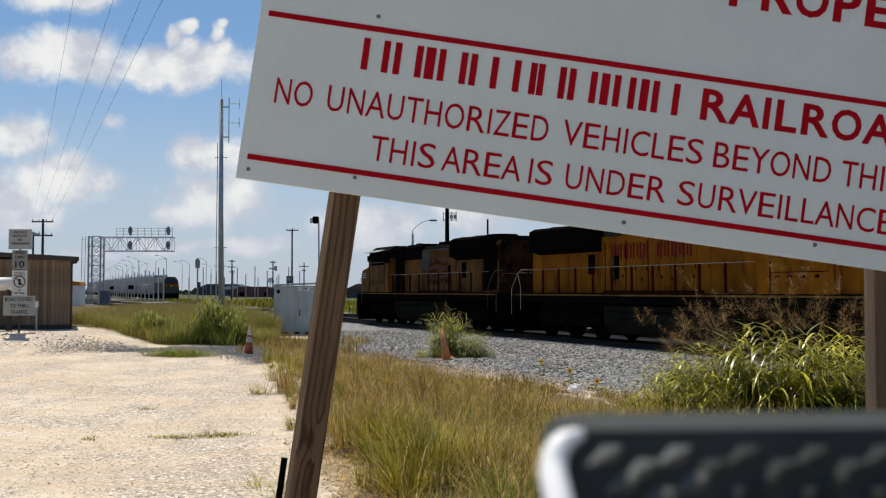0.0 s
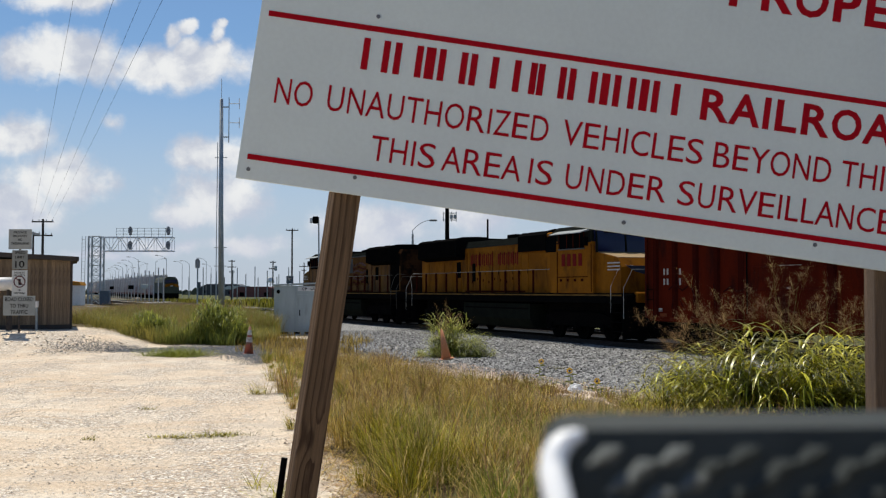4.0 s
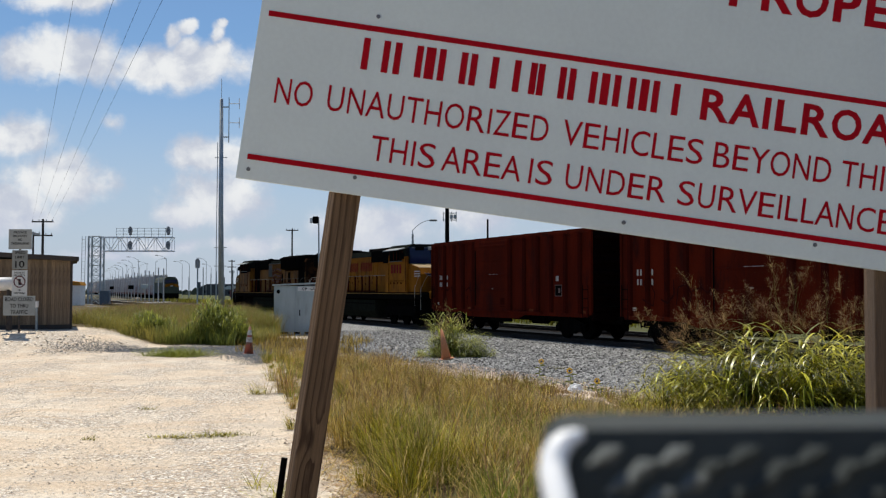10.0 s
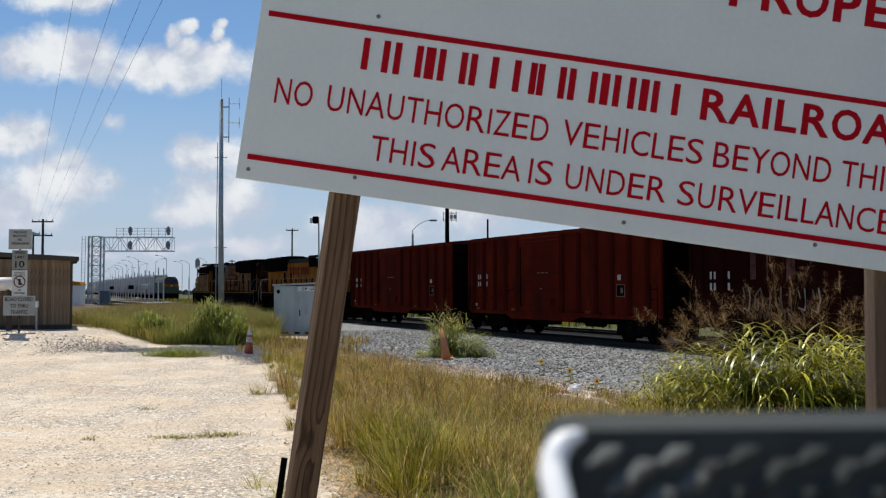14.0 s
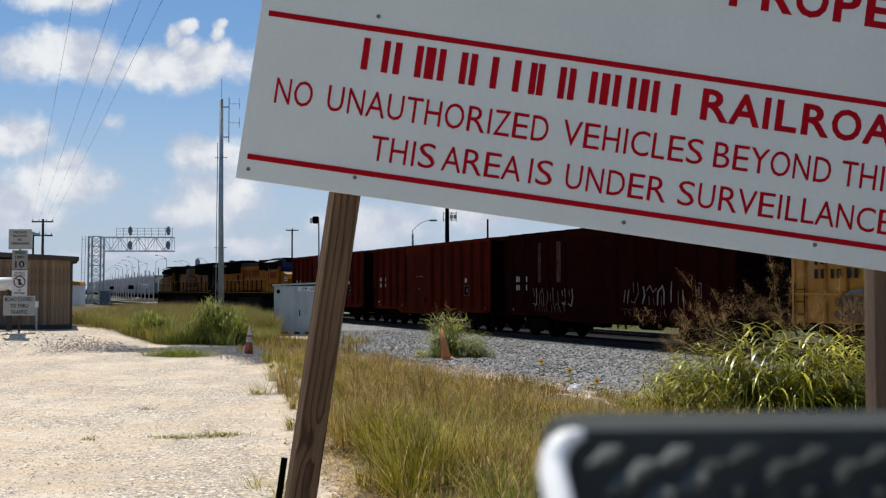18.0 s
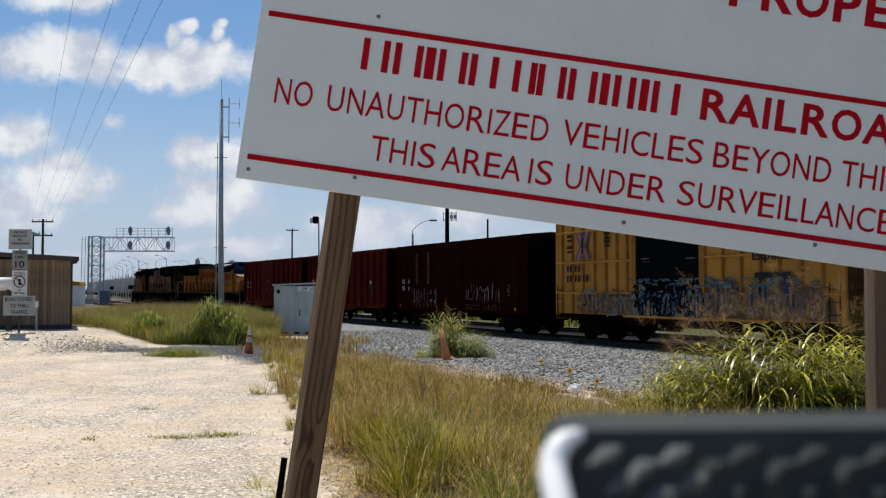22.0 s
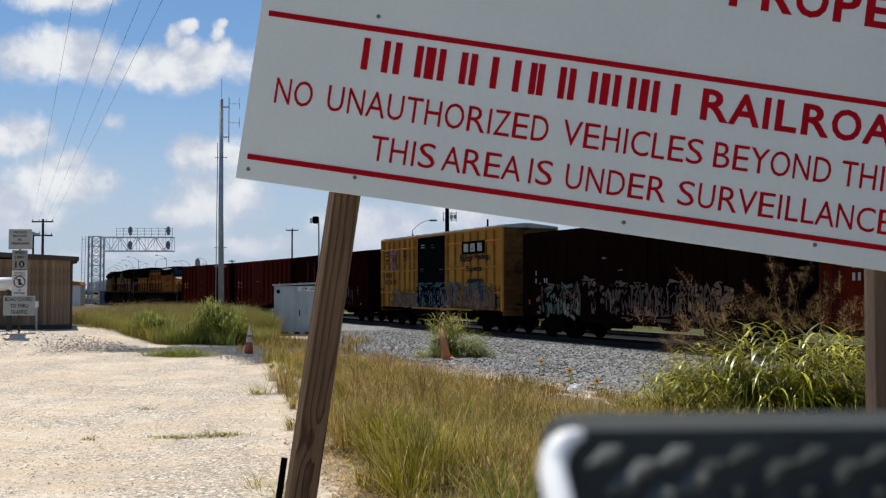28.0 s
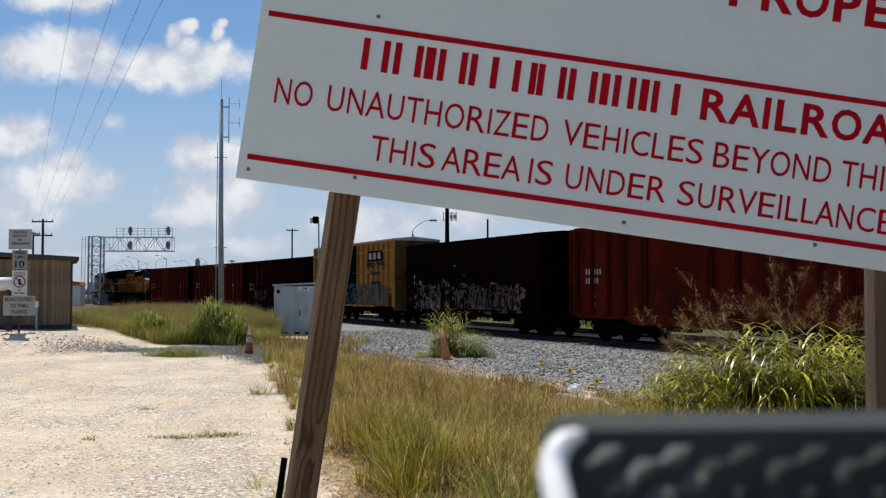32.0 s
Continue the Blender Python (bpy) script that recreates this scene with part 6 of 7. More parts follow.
def make_meadow():
    # the wedge of dry grass between the caliche track and the ballast
    n = 1750
    y = 8.5 + 25.0 * RNG.random(n) ** 1.2
    x = road_edge(y) + RNG.random(n) * (12.0 - road_edge(y))
    q = across(x, y)
    wob = 0.6 * np.sin(x * 1.7 + y) + 0.4 * np.sin(y * 1.3)
    edge = x - road_edge(y)
    keep = (q < 10.5 + 0.4 * wob) & (edge > 0.15) & (x < 9.5) & (RNG.random(n) < np.clip(0.18 + edge * 0.55, 0, 1))
    keep &= ~((y < 16.0) & (x < -1.74 + 0.258 * (15.5 - y) + 0.12 * np.sin(3 * y)) & (RNG.random(n) < 0.985))
    x, y, edge = x[keep], y[keep], edge[keep]
    size = (0.40 + 1.15 * RNG.random(len(x)) ** 1.5) * (0.50 + 0.95 * patchy(x, y, 1.15, 4.0)) * np.clip(0.68 + edge * 0.4, 0.65, 1.0)
    size *= np.clip((11.4 - across(x, y)) / 2.2, 0.45, 1.0) * np.where((x > 2.9) & (y > 13.5), 0.6, 1.0) * np.where((x > 1.7) & (x < 3.7) & (y > 17.5), 0.55, 1.0)
    size = np.minimum(size, np.where(y < 16.5, 1.12, np.where(x < 0.6, 0.98, 0.8)) - 0.12 * RNG.random(len(x)))
    g = patchy(x, y, 0.5) + 0.5 * (RNG.random(len(x)) - 0.5)
    g += 0.5 * np.exp(-((x + 0.75) ** 2 + (y - 12.6) ** 2) / 2.2) + 0.25 * np.exp(-((x - 1.2) ** 2 + (y - 14.5) ** 2) / 3.0)
    g -= 0.26 * smooth(15.5, 19.0, y) * smooth(-0.5, 1.5, x)
    s1, s2, s3 = g < 0.56, (g >= 0.42) & (g < 0.76), g >= 0.72
    clumps(x[s1], y[s1], 105, 0.15, size[s1], "straw", "dry_grass", "golden dry bunch grass beside the gravel", 0.93, (0.004, 0.005))
    clumps(x[s2], y[s2], 95, 0.15, size[s2], "straw_green", "olive_grass", "olive green grass mixed with dry stalks", 0.84, (0.004, 0.005))
    clumps(x[s3], y[s3], 105, 0.15, size[s3], "grass_green", "green_grass", "fresh green clumps in the dry grass", 0.76, (0.004, 0.005))
    s4 = RNG.random(len(x)) < 0.8
    clumps(x[s4], y[s4], 18, 0.18, size[s4], "straw_pale", "bleached_stalks", "bleached pale stalks among the grass", 1.0, (0.0045, 0.0045), (0.08, 0.95))
    s5 = (RNG.random(len(x)) < 0.35 + 0.5 * (y > 19)) & (patchy(x, y, 0.4, 2.0) > 0.42)
    clumps(x[s5], y[s5], 26, 0.2, size[s5], "rust_head", "seed_stalks", "thin reddish seed stalks over dry grass", 0.92, (0.006, 0.006), (0.04, 0.3))
    # loose seed specks at the height of the tips
    for mat, share in (("straw_pale", 0.5), ("rust_head", 0.8)):
        pick = np.repeat(np.flatnonzero(RNG.random(len(x)) < share), 16)
        k = len(pick)
        at = with_z(x[pick] + RNG.normal(0, 0.2, k), y[pick] + RNG.normal(0, 0.2, k))
        at[:, 2] += size[pick] * (0.32 + 0.46 * RNG.random(k))
        tagged(ribbons("grass_seeds", at, RNG.random(k) * 6.283, 0.05 + 0.06 * RNG.random(k), 0.1 + 0.9 * RNG.random(k), RNG.random(k), 0.008 + 0.006 * RNG.random(k), mat, None, 2),
               "small seed ears above the dry grass", "grass", kind="stuff")
    # a thick green clump beside the bare patch, and long stray stalks that lean across the grass
    k = 46
    cy = 11.8 + 3.2 * RNG.random(k)
    cx = -1.35 + 0.258 * (15.5 - cy) + 0.55 * RNG.random(k)
    clumps(cx, cy, 80, 0.2, 0.9 + 0.4 * RNG.random(k), "straw_green", "olive_grass", "dense olive green bunch grass beside a bare patch", 0.74)
    k = 420
    sy = 10.6 + 5.5 * RNG.random(k)
    sx = -0.9 + 0.2 * (13 - sy) + 3.2 * RNG.random(k)
    tagged(ribbons("stray_stalks", with_z(sx, sy) + [0, 0, 0.18], RNG.random(k) * 6.283, 0.35 + 0.5 * RNG.random(k), 0.15 + 0.95 * RNG.random(k), 0.6 * RNG.random(k), 0.004 + 0.003 * RNG.random(k), "straw_pale", None, 3),
           "long bleached stalks leaning across the grass", "grass", kind="stuff")
    # litter on the bare patch
    k = 3200
    ty = 10.2 + 5.2 * RNG.random(k)
    tx = -1.45 + 0.258 * (15.5 - ty) - 0.75 * RNG.random(k) ** 1.4
    for mat, part_of in (("straw", slice(0, 1900)), ("rust_head", slice(1900, 3200))):
        m = len(tx[part_of])
        tagged(ribbons("litter", with_z(tx[part_of], ty[part_of]) + [0, 0, 0.025], RNG.random(m) * 6.283, 0.08 + 0.2 * RNG.random(m), 1.2 + 0.35 * RNG.random(m), 0.3 * RNG.random(m), 0.006 + 0.006 * RNG.random(m), mat, None, 2),
               "dry stems lying on a bare gravel patch", "grass", kind="stuff")
    # brown weeds gone to seed along the ballast
    k = 130
    wy = 17.5 + 7.5 * RNG.random(k)
    wx = (11.0 + 0.9 * RNG.random(k) - wy * math.sin(TH)) / math.cos(TH)
    clear = (np.abs(wx - 2.86) > 0.45) | (wy > 22.7)
    wx, wy = wx[clear], wy[clear]
    for mat, sel in (("seed_head", slice(0, 60)), ("straw_green", slice(60, None))):
        clumps(wx[sel], wy[sel], 40, 0.16, 0.5 + 0.5 * RNG.random(len(wx[sel])), mat, "brown_weeds", "low brown weeds gone to seed beside the ballast", 0.42, (0.006, 0.008))
    # undergrowth thatch close to the soil
    k = 9000
    ty = 8.5 + 25 * RNG.random(k) ** 1.2
    tx = road_edge(ty) + 0.4 + RNG.random(k) * (11.0 - road_edge(ty))
    ok = across(tx, ty) < 11.4
    tx, ty = tx[ok], ty[ok]
    k = len(tx)
    tagged(ribbons("thatch", with_z(tx, ty) + [0, 0, 0.03], RNG.random(k) * 6.283, 0.2 + 0.35 * RNG.random(k), 0.9 + 0.5 * RNG.random(k), 0.4 * RNG.random(k), 0.006 + 0.006 * RNG.random(k), "straw", None, 3),
           "flattened dry thatch between the clumps", "grass", kind="stuff")


def make_tuft(x, y, n, h, spread, mat, label):
    bx, by = x + RNG.normal(0, spread[0], n), y + RNG.normal(0, spread[1], n)
    tagged(ribbons("grass_tuft", with_z(bx, by), RNG.random(n) * 6.283, h * (0.5 + 0.9 * RNG.random(n)), 0.6 + 0.85 * RNG.random(n), 0.2 + 0.8 * RNG.random(n), 0.007 + 0.006 * RNG.random(n), mat),
           label, "grass tuft", kind="stuff")


def make_left_weeds():
    n = 9000
    y = 40.0 + 42 * RNG.random(n) ** 1.3
    x = -17 - 0.12 * (y - 40) + RNG.random(n) * 16 * (1 + (y - 40) / 60)
    q = across(x, y)
    keep = (q < 18.3 + 0.6 * np.sin(y)) & ~((x < -15.3) & (y < 49.5)) & (y > weed_line(x) + 0.5 * np.sin(x * 1.3)) & (x > -30)
    keep &= ~((x > -8.6) | ((x > -10.4) & (y > 49)) | ((x > -13.0) & (y > 52)))
    x, y = x[keep], y[keep]
    g = patchy(x, y, 0.35, 1.0)
    for sel, mat, per, hh in ((g < 0.58, "yard_weed", 15, 0.98), (g > 0.5, "weed_green", 15, 0.88), ((RNG.random(len(x)) < 0.6) & (y > weed_line(x) + 1.5), "rust_head", 7, 1.2)):
        bx, by = tufts(x[sel], y[sel], per, 0.22)
        k = len(bx)
        tagged(ribbons("tall_weeds", with_z(bx, by), RNG.random(k) * 6.283, hh * (0.5 + 0.6 * RNG.random(k)), 0.05 + 0.45 * RNG.random(k), 0.2 + 1.5 * RNG.random(k), (0.6 if mat == "rust_head" else 1.0) * (0.010 + 0.009 * RNG.random(k)), mat),
               "waist-high weeds along the edge of the yard", "weeds", kind="stuff")
    n = 2300
    x, y = -13.5 + 5.6 * RNG.random(n), 44.5 + 12 * RNG.random(n)
    keep = (across(x, y) < 19.6) & (x < -0.164 * y - 0.02)
    bx, by = tufts(x[keep], y[keep], 14, 0.2)
    k = len(bx)
    tagged(ribbons("low_weeds", with_z(bx, by), RNG.random(k) * 6.283, 0.30 + 0.5 * RNG.random(k), 0.1 + 0.5 * RNG.random(k), 0.3 + 1.2 * RNG.random(k), 0.010 + 0.008 * RNG.random(k), "yard_weed"),
           "knee-high weeds beside the ballast", "weeds", kind="stuff")
    n = 700
    y = 49.0 + 6.5 * RNG.random(n)
    x = -(0.163 + 0.05 * RNG.random(n)) * y
    for mat, sel in (("weed_green", slice(0, 240)), ("yard_weed", slice(240, 560)), ("rust_head", slice(560, 700))):
        bx, by = tufts(x[sel], y[sel], 16, 0.2)
        k = len(bx)
        tagged(ribbons("tall_weeds", with_z(bx, by), RNG.random(k) * 6.283, 0.7 + 0.85 * RNG.random(k), 0.05 + 0.35 * RNG.random(k), 0.2 + 1.3 * RNG.random(k), 0.010 + 0.010 * RNG.random(k), mat),
               "waist-high weeds beside the signal bungalow", "weeds", kind="stuff")
    # sparse golden grass by the bungalow
    n = 230
    x, y = -8.8 + 5.6 * RNG.random(n), 36.8 + 15 * RNG.random(n)
    keep = (x > -7.5 - 0.03 * (y - 36)) & (across(x, y) < 16.5) & (y < 46.5)
    bx, by = tufts(x[keep], y[keep], 12, 0.15)
    k = len(bx)
    tagged(ribbons("dry_grass", with_z(bx, by), RNG.random(k) * 6.283, 0.2 + 0.38 * RNG.random(k), 0.05 + 0.35 * RNG.random(k), 0.3 + 0.8 * RNG.random(k), 0.012 + 0.01 * RNG.random(k), "straw"),
           "sparse golden grass in pale gravel", "grass", kind="stuff")


def make_reeds(name, cx, cy, rx, ry, stems, h, heads, leaf_w, label, mat="reed_leaf", head_h=0.5, leaves=6, leaf_l=0.75, droop=0.0, sway=(0.0, 3.14, 0.1, 0.7)):
    """A clump of tall grass: stems, arching blades and plumed seed heads."""
    z0 = float(ground_z(cx, cy))
    root = thing(name, pose(cx, cy, z0), label, "tall grass")
    a, r = RNG.random(stems) * 6.283, np.sqrt(RNG.random(stems))
    px, py = rx * r * np.cos(a), ry * r * np.sin(a)
    dome = 1.0 - 0.35 * r ** 2
    hs = h * dome * (0.48 + 0.62 * RNG.random(stems))
    base = np.stack([px, py, np.full(stems, -0.05)], -1)
    az, ln = a + RNG.normal(0, 0.8, stems), 0.05 + 0.22 * RNG.random(stems) * (0.4 + r)
    bend = 0.15 * RNG.random(stems)
    ribbons("stems", base, az, hs, ln, bend, np.full(stems, leaf_w * 0.22), "reed_stem", root, 3)

    def along(i, f, height):
        """Points at the share f of the height of stems i."""
        t = np.linspace(0, 1, 9)[None, :] * f[:, None]
        ang = ln[i][:, None] + bend[i][:, None] * t ** 1.3
        hor, ver = np.sin(ang).mean(1) * height * f, np.cos(ang).mean(1) * height * f
        return np.stack([px[i] + hor * np.cos(az[i]), py[i] + hor * np.sin(az[i]), ver - 0.05], -1)
    k = stems * leaves
    i = np.repeat(np.arange(stems), leaves)
    f = 0.06 + 0.92 * RNG.random(k)
    out = np.arctan2(py[i], px[i]) + RNG.normal(0, 1.3, k)
    ribbons("leaves", along(i, f, hs[i]), out, leaf_l * (0.5 + 0.7 * RNG.random(k)), 0.42 + 0.5 * RNG.random(k) + droop, 1.0 + 1.4 * RNG.random(k) - 0.5 * droop, leaf_w * (0.5 + 0.65 * RNG.random(k)), mat, root, 8)
    if heads:
        j = RNG.permutation(stems)[:heads]
        ln[j] = 0.02 + 0.26 * RNG.random(heads)
        bend[j] = sway[2] + (sway[3] - sway[2]) * RNG.random(heads)
        az[j] = sway[0] + sway[1] * (2 * RNG.random(heads) - 1)
        hh = hs[j] + head_h * (0.6 + 0.6 * RNG.random(heads))
        ribbons("flower_stalks", base[j], az[j], hh, ln[j], bend[j], np.full(heads, 0.009), "reed_stem", root, 8)
        per = 46
        i = np.repeat(j, per)
        tall = np.repeat(hh, per)
        top = 0.52 * np.repeat(0.7 + 0.6 * RNG.random(heads), per) / tall
        f = 1.0 - top * RNG.random(heads * per)
        k = heads * per
        foot = along(i, f, tall)
        far = (0.06 + 0.32 * (1.0 - f) / top) * (0.5 + 0.6 * RNG.random(k))
        way = RNG.random(k) * 6.283
        lean_b, curl_b = 0.5 + 0.7 * RNG.random(k), 0.8 + 1.4 * RNG.random(k)
        ribbons("plume_branches", foot, way, far, lean_b, curl_b, 0.0035 + 0.002 * RNG.random(k), "seed_head", root, 3)
        many = 3
        q = np.repeat(np.arange(k), many)
        g = 0.35 + 0.65 * RNG.random(k * many)
        a = lean_b[q] + 0.5 * curl_b[q] * g
        at = foot[q] + np.stack([np.cos(way[q]) * np.sin(a), np.sin(way[q]) * np.sin(a), np.cos(a)], -1) * (far[q] * g)[:, None]
        ribbons("seeds", at, RNG.random(k * many) * 6.283, 0.018 + 0.02 * RNG.random(k * many), 0.4 + 1.6 * RNG.random(k * many), RNG.random(k * many), 0.006 + 0.005 * RNG.random(k * many), "seed_dark", root, 1)
    return root


def make_bush(cx, cy, r, h, n, label):
    z0 = float(ground_z(cx, cy))
    root = thing("bush", pose(cx, cy, z0), label, "bush", "weedy bushes by the yard")
    a, rr = RNG.random(60) * 6.283, np.sqrt(RNG.random(60)) * 0.75
    base = np.stack([r * rr * np.cos(a) * 0.5, 0.6 * r * rr * np.sin(a) * 0.5, np.full(60, -0.05)], -1)
    ribbons("twigs", base, a, h * (0.6 + 0.4 * RNG.random(60)), 0.1 + 0.5 * rr, 0.3 * RNG.random(60), np.full(60, 0.03), "weed_green", root, 4)
    u = RNG.normal(0, 1, (n, 3))
    u /= np.linalg.norm(u, axis=1)[:, None]
    rad = (0.45 + 0.6 * RNG.random(n)) * (1 + 0.18 * np.sin(5 * u[:, 0] + 3 * u[:, 2]))
    p = np.stack([u[:, 0] * r * rad, u[:, 1] * r * 0.8 * rad, np.abs(u[:, 2]) * h * 0.85 * rad + 0.1], -1)
    ribbons("leaves", p, RNG.random(n) * 6.283, 0.16 + 0.26 * RNG.random(n), 0.2 + 0.9 * RNG.random(n), 0.5 + 1.0 * RNG.random(n), 0.025 + 0.025 * RNG.random(n), "weed_green", root, 3)
    k = n // 2
    ribbons("pale_leaves", p[:k] * [1.04, 1.04, 1.05], RNG.random(k) * 6.283, 0.18 + 0.25 * RNG.random(k), 0.2 + 0.7 * RNG.random(k), 0.6 + 1.0 * RNG.random(k), 0.025 + 0.02 * RNG.random(k), "cone_grass", root, 3)


def make_sunflower(x, y, h, lean):
    root = thing("sunflower", pose(x, y, float(ground_z(x, y))), "small wild sunflower with a dark centre", "flower", "wild sunflowers")
    part("stem", MB().tube([(0, 0, -0.02), (lean * 0.4, 0, h * 0.6), (lean, -0.03, h)], 0.008, 5), "weed_green", root)
    part("flower_centre", MB().tube([(lean, -0.045, h), (lean, -0.07, h)], 0.026, 10, 0.02), "pole_wood", root)
    petal = MB().add([(0, 0, 0.025), (-0.017, -0.006, 0.05), (0, -0.012, 0.085), (0.017, -0.006, 0.05), (0, 0.004, 0.046)], [(0, 1, 2, 3), (0, 3, 4), (4, 3, 2), (2, 1, 4), (4, 1, 0)]).mesh("petal")
    petal.materials.append(M["petal"])
    for k in range(11):
        part("petal", petal, None, root, m=pose(lean, -0.05, h, 0, 360 * k / 11, 0))
    leaf = MB().add([(0, 0, 0), (0.07, 0.02, 0.03), (0.17, 0, 0.0), (0.07, -0.04, 0.02), (0.08, 0, -0.01)], [(0, 1, 4), (1, 2, 4), (2, 3, 4), (3, 0, 4), (0, 3, 2, 1)]).mesh("leaf")
    leaf.materials.append(M["weed_green"])
    for k in range(6):
        part("leaf", leaf, None, root, m=pose(lean * 0.3, 0, h * (0.15 + 0.12 * k), 0, 0, 140 * k))


def scatter(name, x, y, lo, hi, mat, label, parent=None, sink=0.25):
    """Loose angular stones, each an uneven eight-sided lump."""
    n = len(x)
    s = lo + (hi - lo) * RNG.random(n) ** 2.2
    o = np.array([(1, 0, 0), (0, 1, 0), (-1, 0, 0), (0, -1, 0), (0, 0, 1), (0, 0, -1)], float)
    v = o[None] * (0.6 + 0.7 * RNG.random((n, 6, 3))) + 0.25 * RNG.normal(0, 1, (n, 6, 3)) * 0.5
    a = RNG.random(n) * 6.283
    c, sn = np.cos(a)[:, None], np.sin(a)[:, None]
    vx, vy = v[:, :, 0] * c - v[:, :, 1] * sn, v[:, :, 0] * sn + v[:, :, 1] * c
    z = ground_z(x, y) + s * sink
    vs = np.stack([x[:, None] + vx * s[:, None], y[:, None] + vy * s[:, None], z[:, None] + v[:, :, 2] * 0.55 * s[:, None]], -1).reshape(-1, 3)
    f = np.array([(0, 1, 4), (1, 2, 4), (2, 3, 4), (3, 0, 4), (1, 0, 5), (2, 1, 5), (3, 2, 5), (0, 3, 5)])
    faces = (np.arange(n)[:, None, None] * 6 + f[None]).reshape(-1, 3)
    me = bpy.data.meshes.new(name)
    me.from_pydata(vs.tolist(), [], faces.tolist())
    me.materials.append(M[mat])
    return tagged(new(name, me), label, "stones", kind="stuff")


M["pebble"] = material("pebble", (0.74, 0.66, 0.55), (0.62, 0.52, 0.41), 4, 0.9, fine=0.1, island=True, vary=0.3, spec=0.2)
M["pebble_pink"] = material("pebble_pink", (0.58, 0.46, 0.36), (0.44, 0.33, 0.25), 4, 0.9, fine=0.1, island=True, vary=0.5, spec=0.2)
M["ballast"] = material("ballast", (0.232, 0.226, 0.218), (0.142, 0.138, 0.133), 4, 0.85, fine=0.15, island=True, vary=0.75, spec=0.25)
M["ballast_dark"] = material("ballast_dark", (0.13, 0.137, 0.15), (0.085, 0.09, 0.10), 4, 0.8, fine=0.15, island=True, vary=0.75, spec=0.25)


def make_stones():
    n = 42000
    y = 8.5 + 28 * RNG.random(n) ** 1.5
    x = -16 + 16 * RNG.random(n)
    x = np.where(RNG.random(n) < 0.5, x * (0.35 + y / 44), x)
    k = (x < road_edge(y) + 0.5 * RNG.random(n)) & (x > -0.55 * y - 2)
    scatter("gravel", x[k], y[k], 0.005, 0.020, "pebble", "loose pale caliche gravel on the track")
    n = 700
    y = 10.5 + 5 * RNG.random(n)
    scatter("pebbles", -1.5 + 0.258 * (15.5 - y) - 0.9 * RNG.random(n), y, 0.008, 0.028, "pebble_pink", "loose pebbles on a bare patch beside the post")
    n = 24000
    y = 18 + 40 * RNG.random(n)
    q = 12.5 + 9.7 * RNG.random(n) ** 1.05
    x = (q - y * math.sin(TH)) / math.cos(TH)
    k = (x > -9) & (q > 12.5 + 4.6 * smooth(41, 45, y) * smooth(-4.6, -7.0, x))
    scatter("ballast", x[k], y[k], 0.020, 0.062, "ballast", "loose grey crushed ballast beside the rails")
    n = 420
    x, y = -20 + 7.5 * RNG.random(n), 37.5 + 3.6 * RNG.random(n)
    scatter("rubble", x, y, 0.02, 0.085, "pebble", "pale broken caliche lumps on the raised gravel pad")
    n = 26000
    x = -14.6 + 9.1 * RNG.random(n) ** 0.6
    y = dark_line(x) + RNG.normal(0.35, 1.0, n) * (0.9 + 0.6 * (x > -11)) + 0.25 * np.sin(2.3 * x)
    scatter("dark_gravel", x, y, 0.010, 0.03, "ballast_dark", "band of dark blue-grey gravel across the track")
    n = 9000
    y = 17 + 15 * RNG.random(n) ** 1.2
    q = 11.2 + 2.3 * RNG.random(n)
    scatter("pebbles", (q - y * math.sin(TH)) / math.cos(TH), y, 0.012, 0.04, "pebble_pink", "pinkish pebbles between grass and ballast")


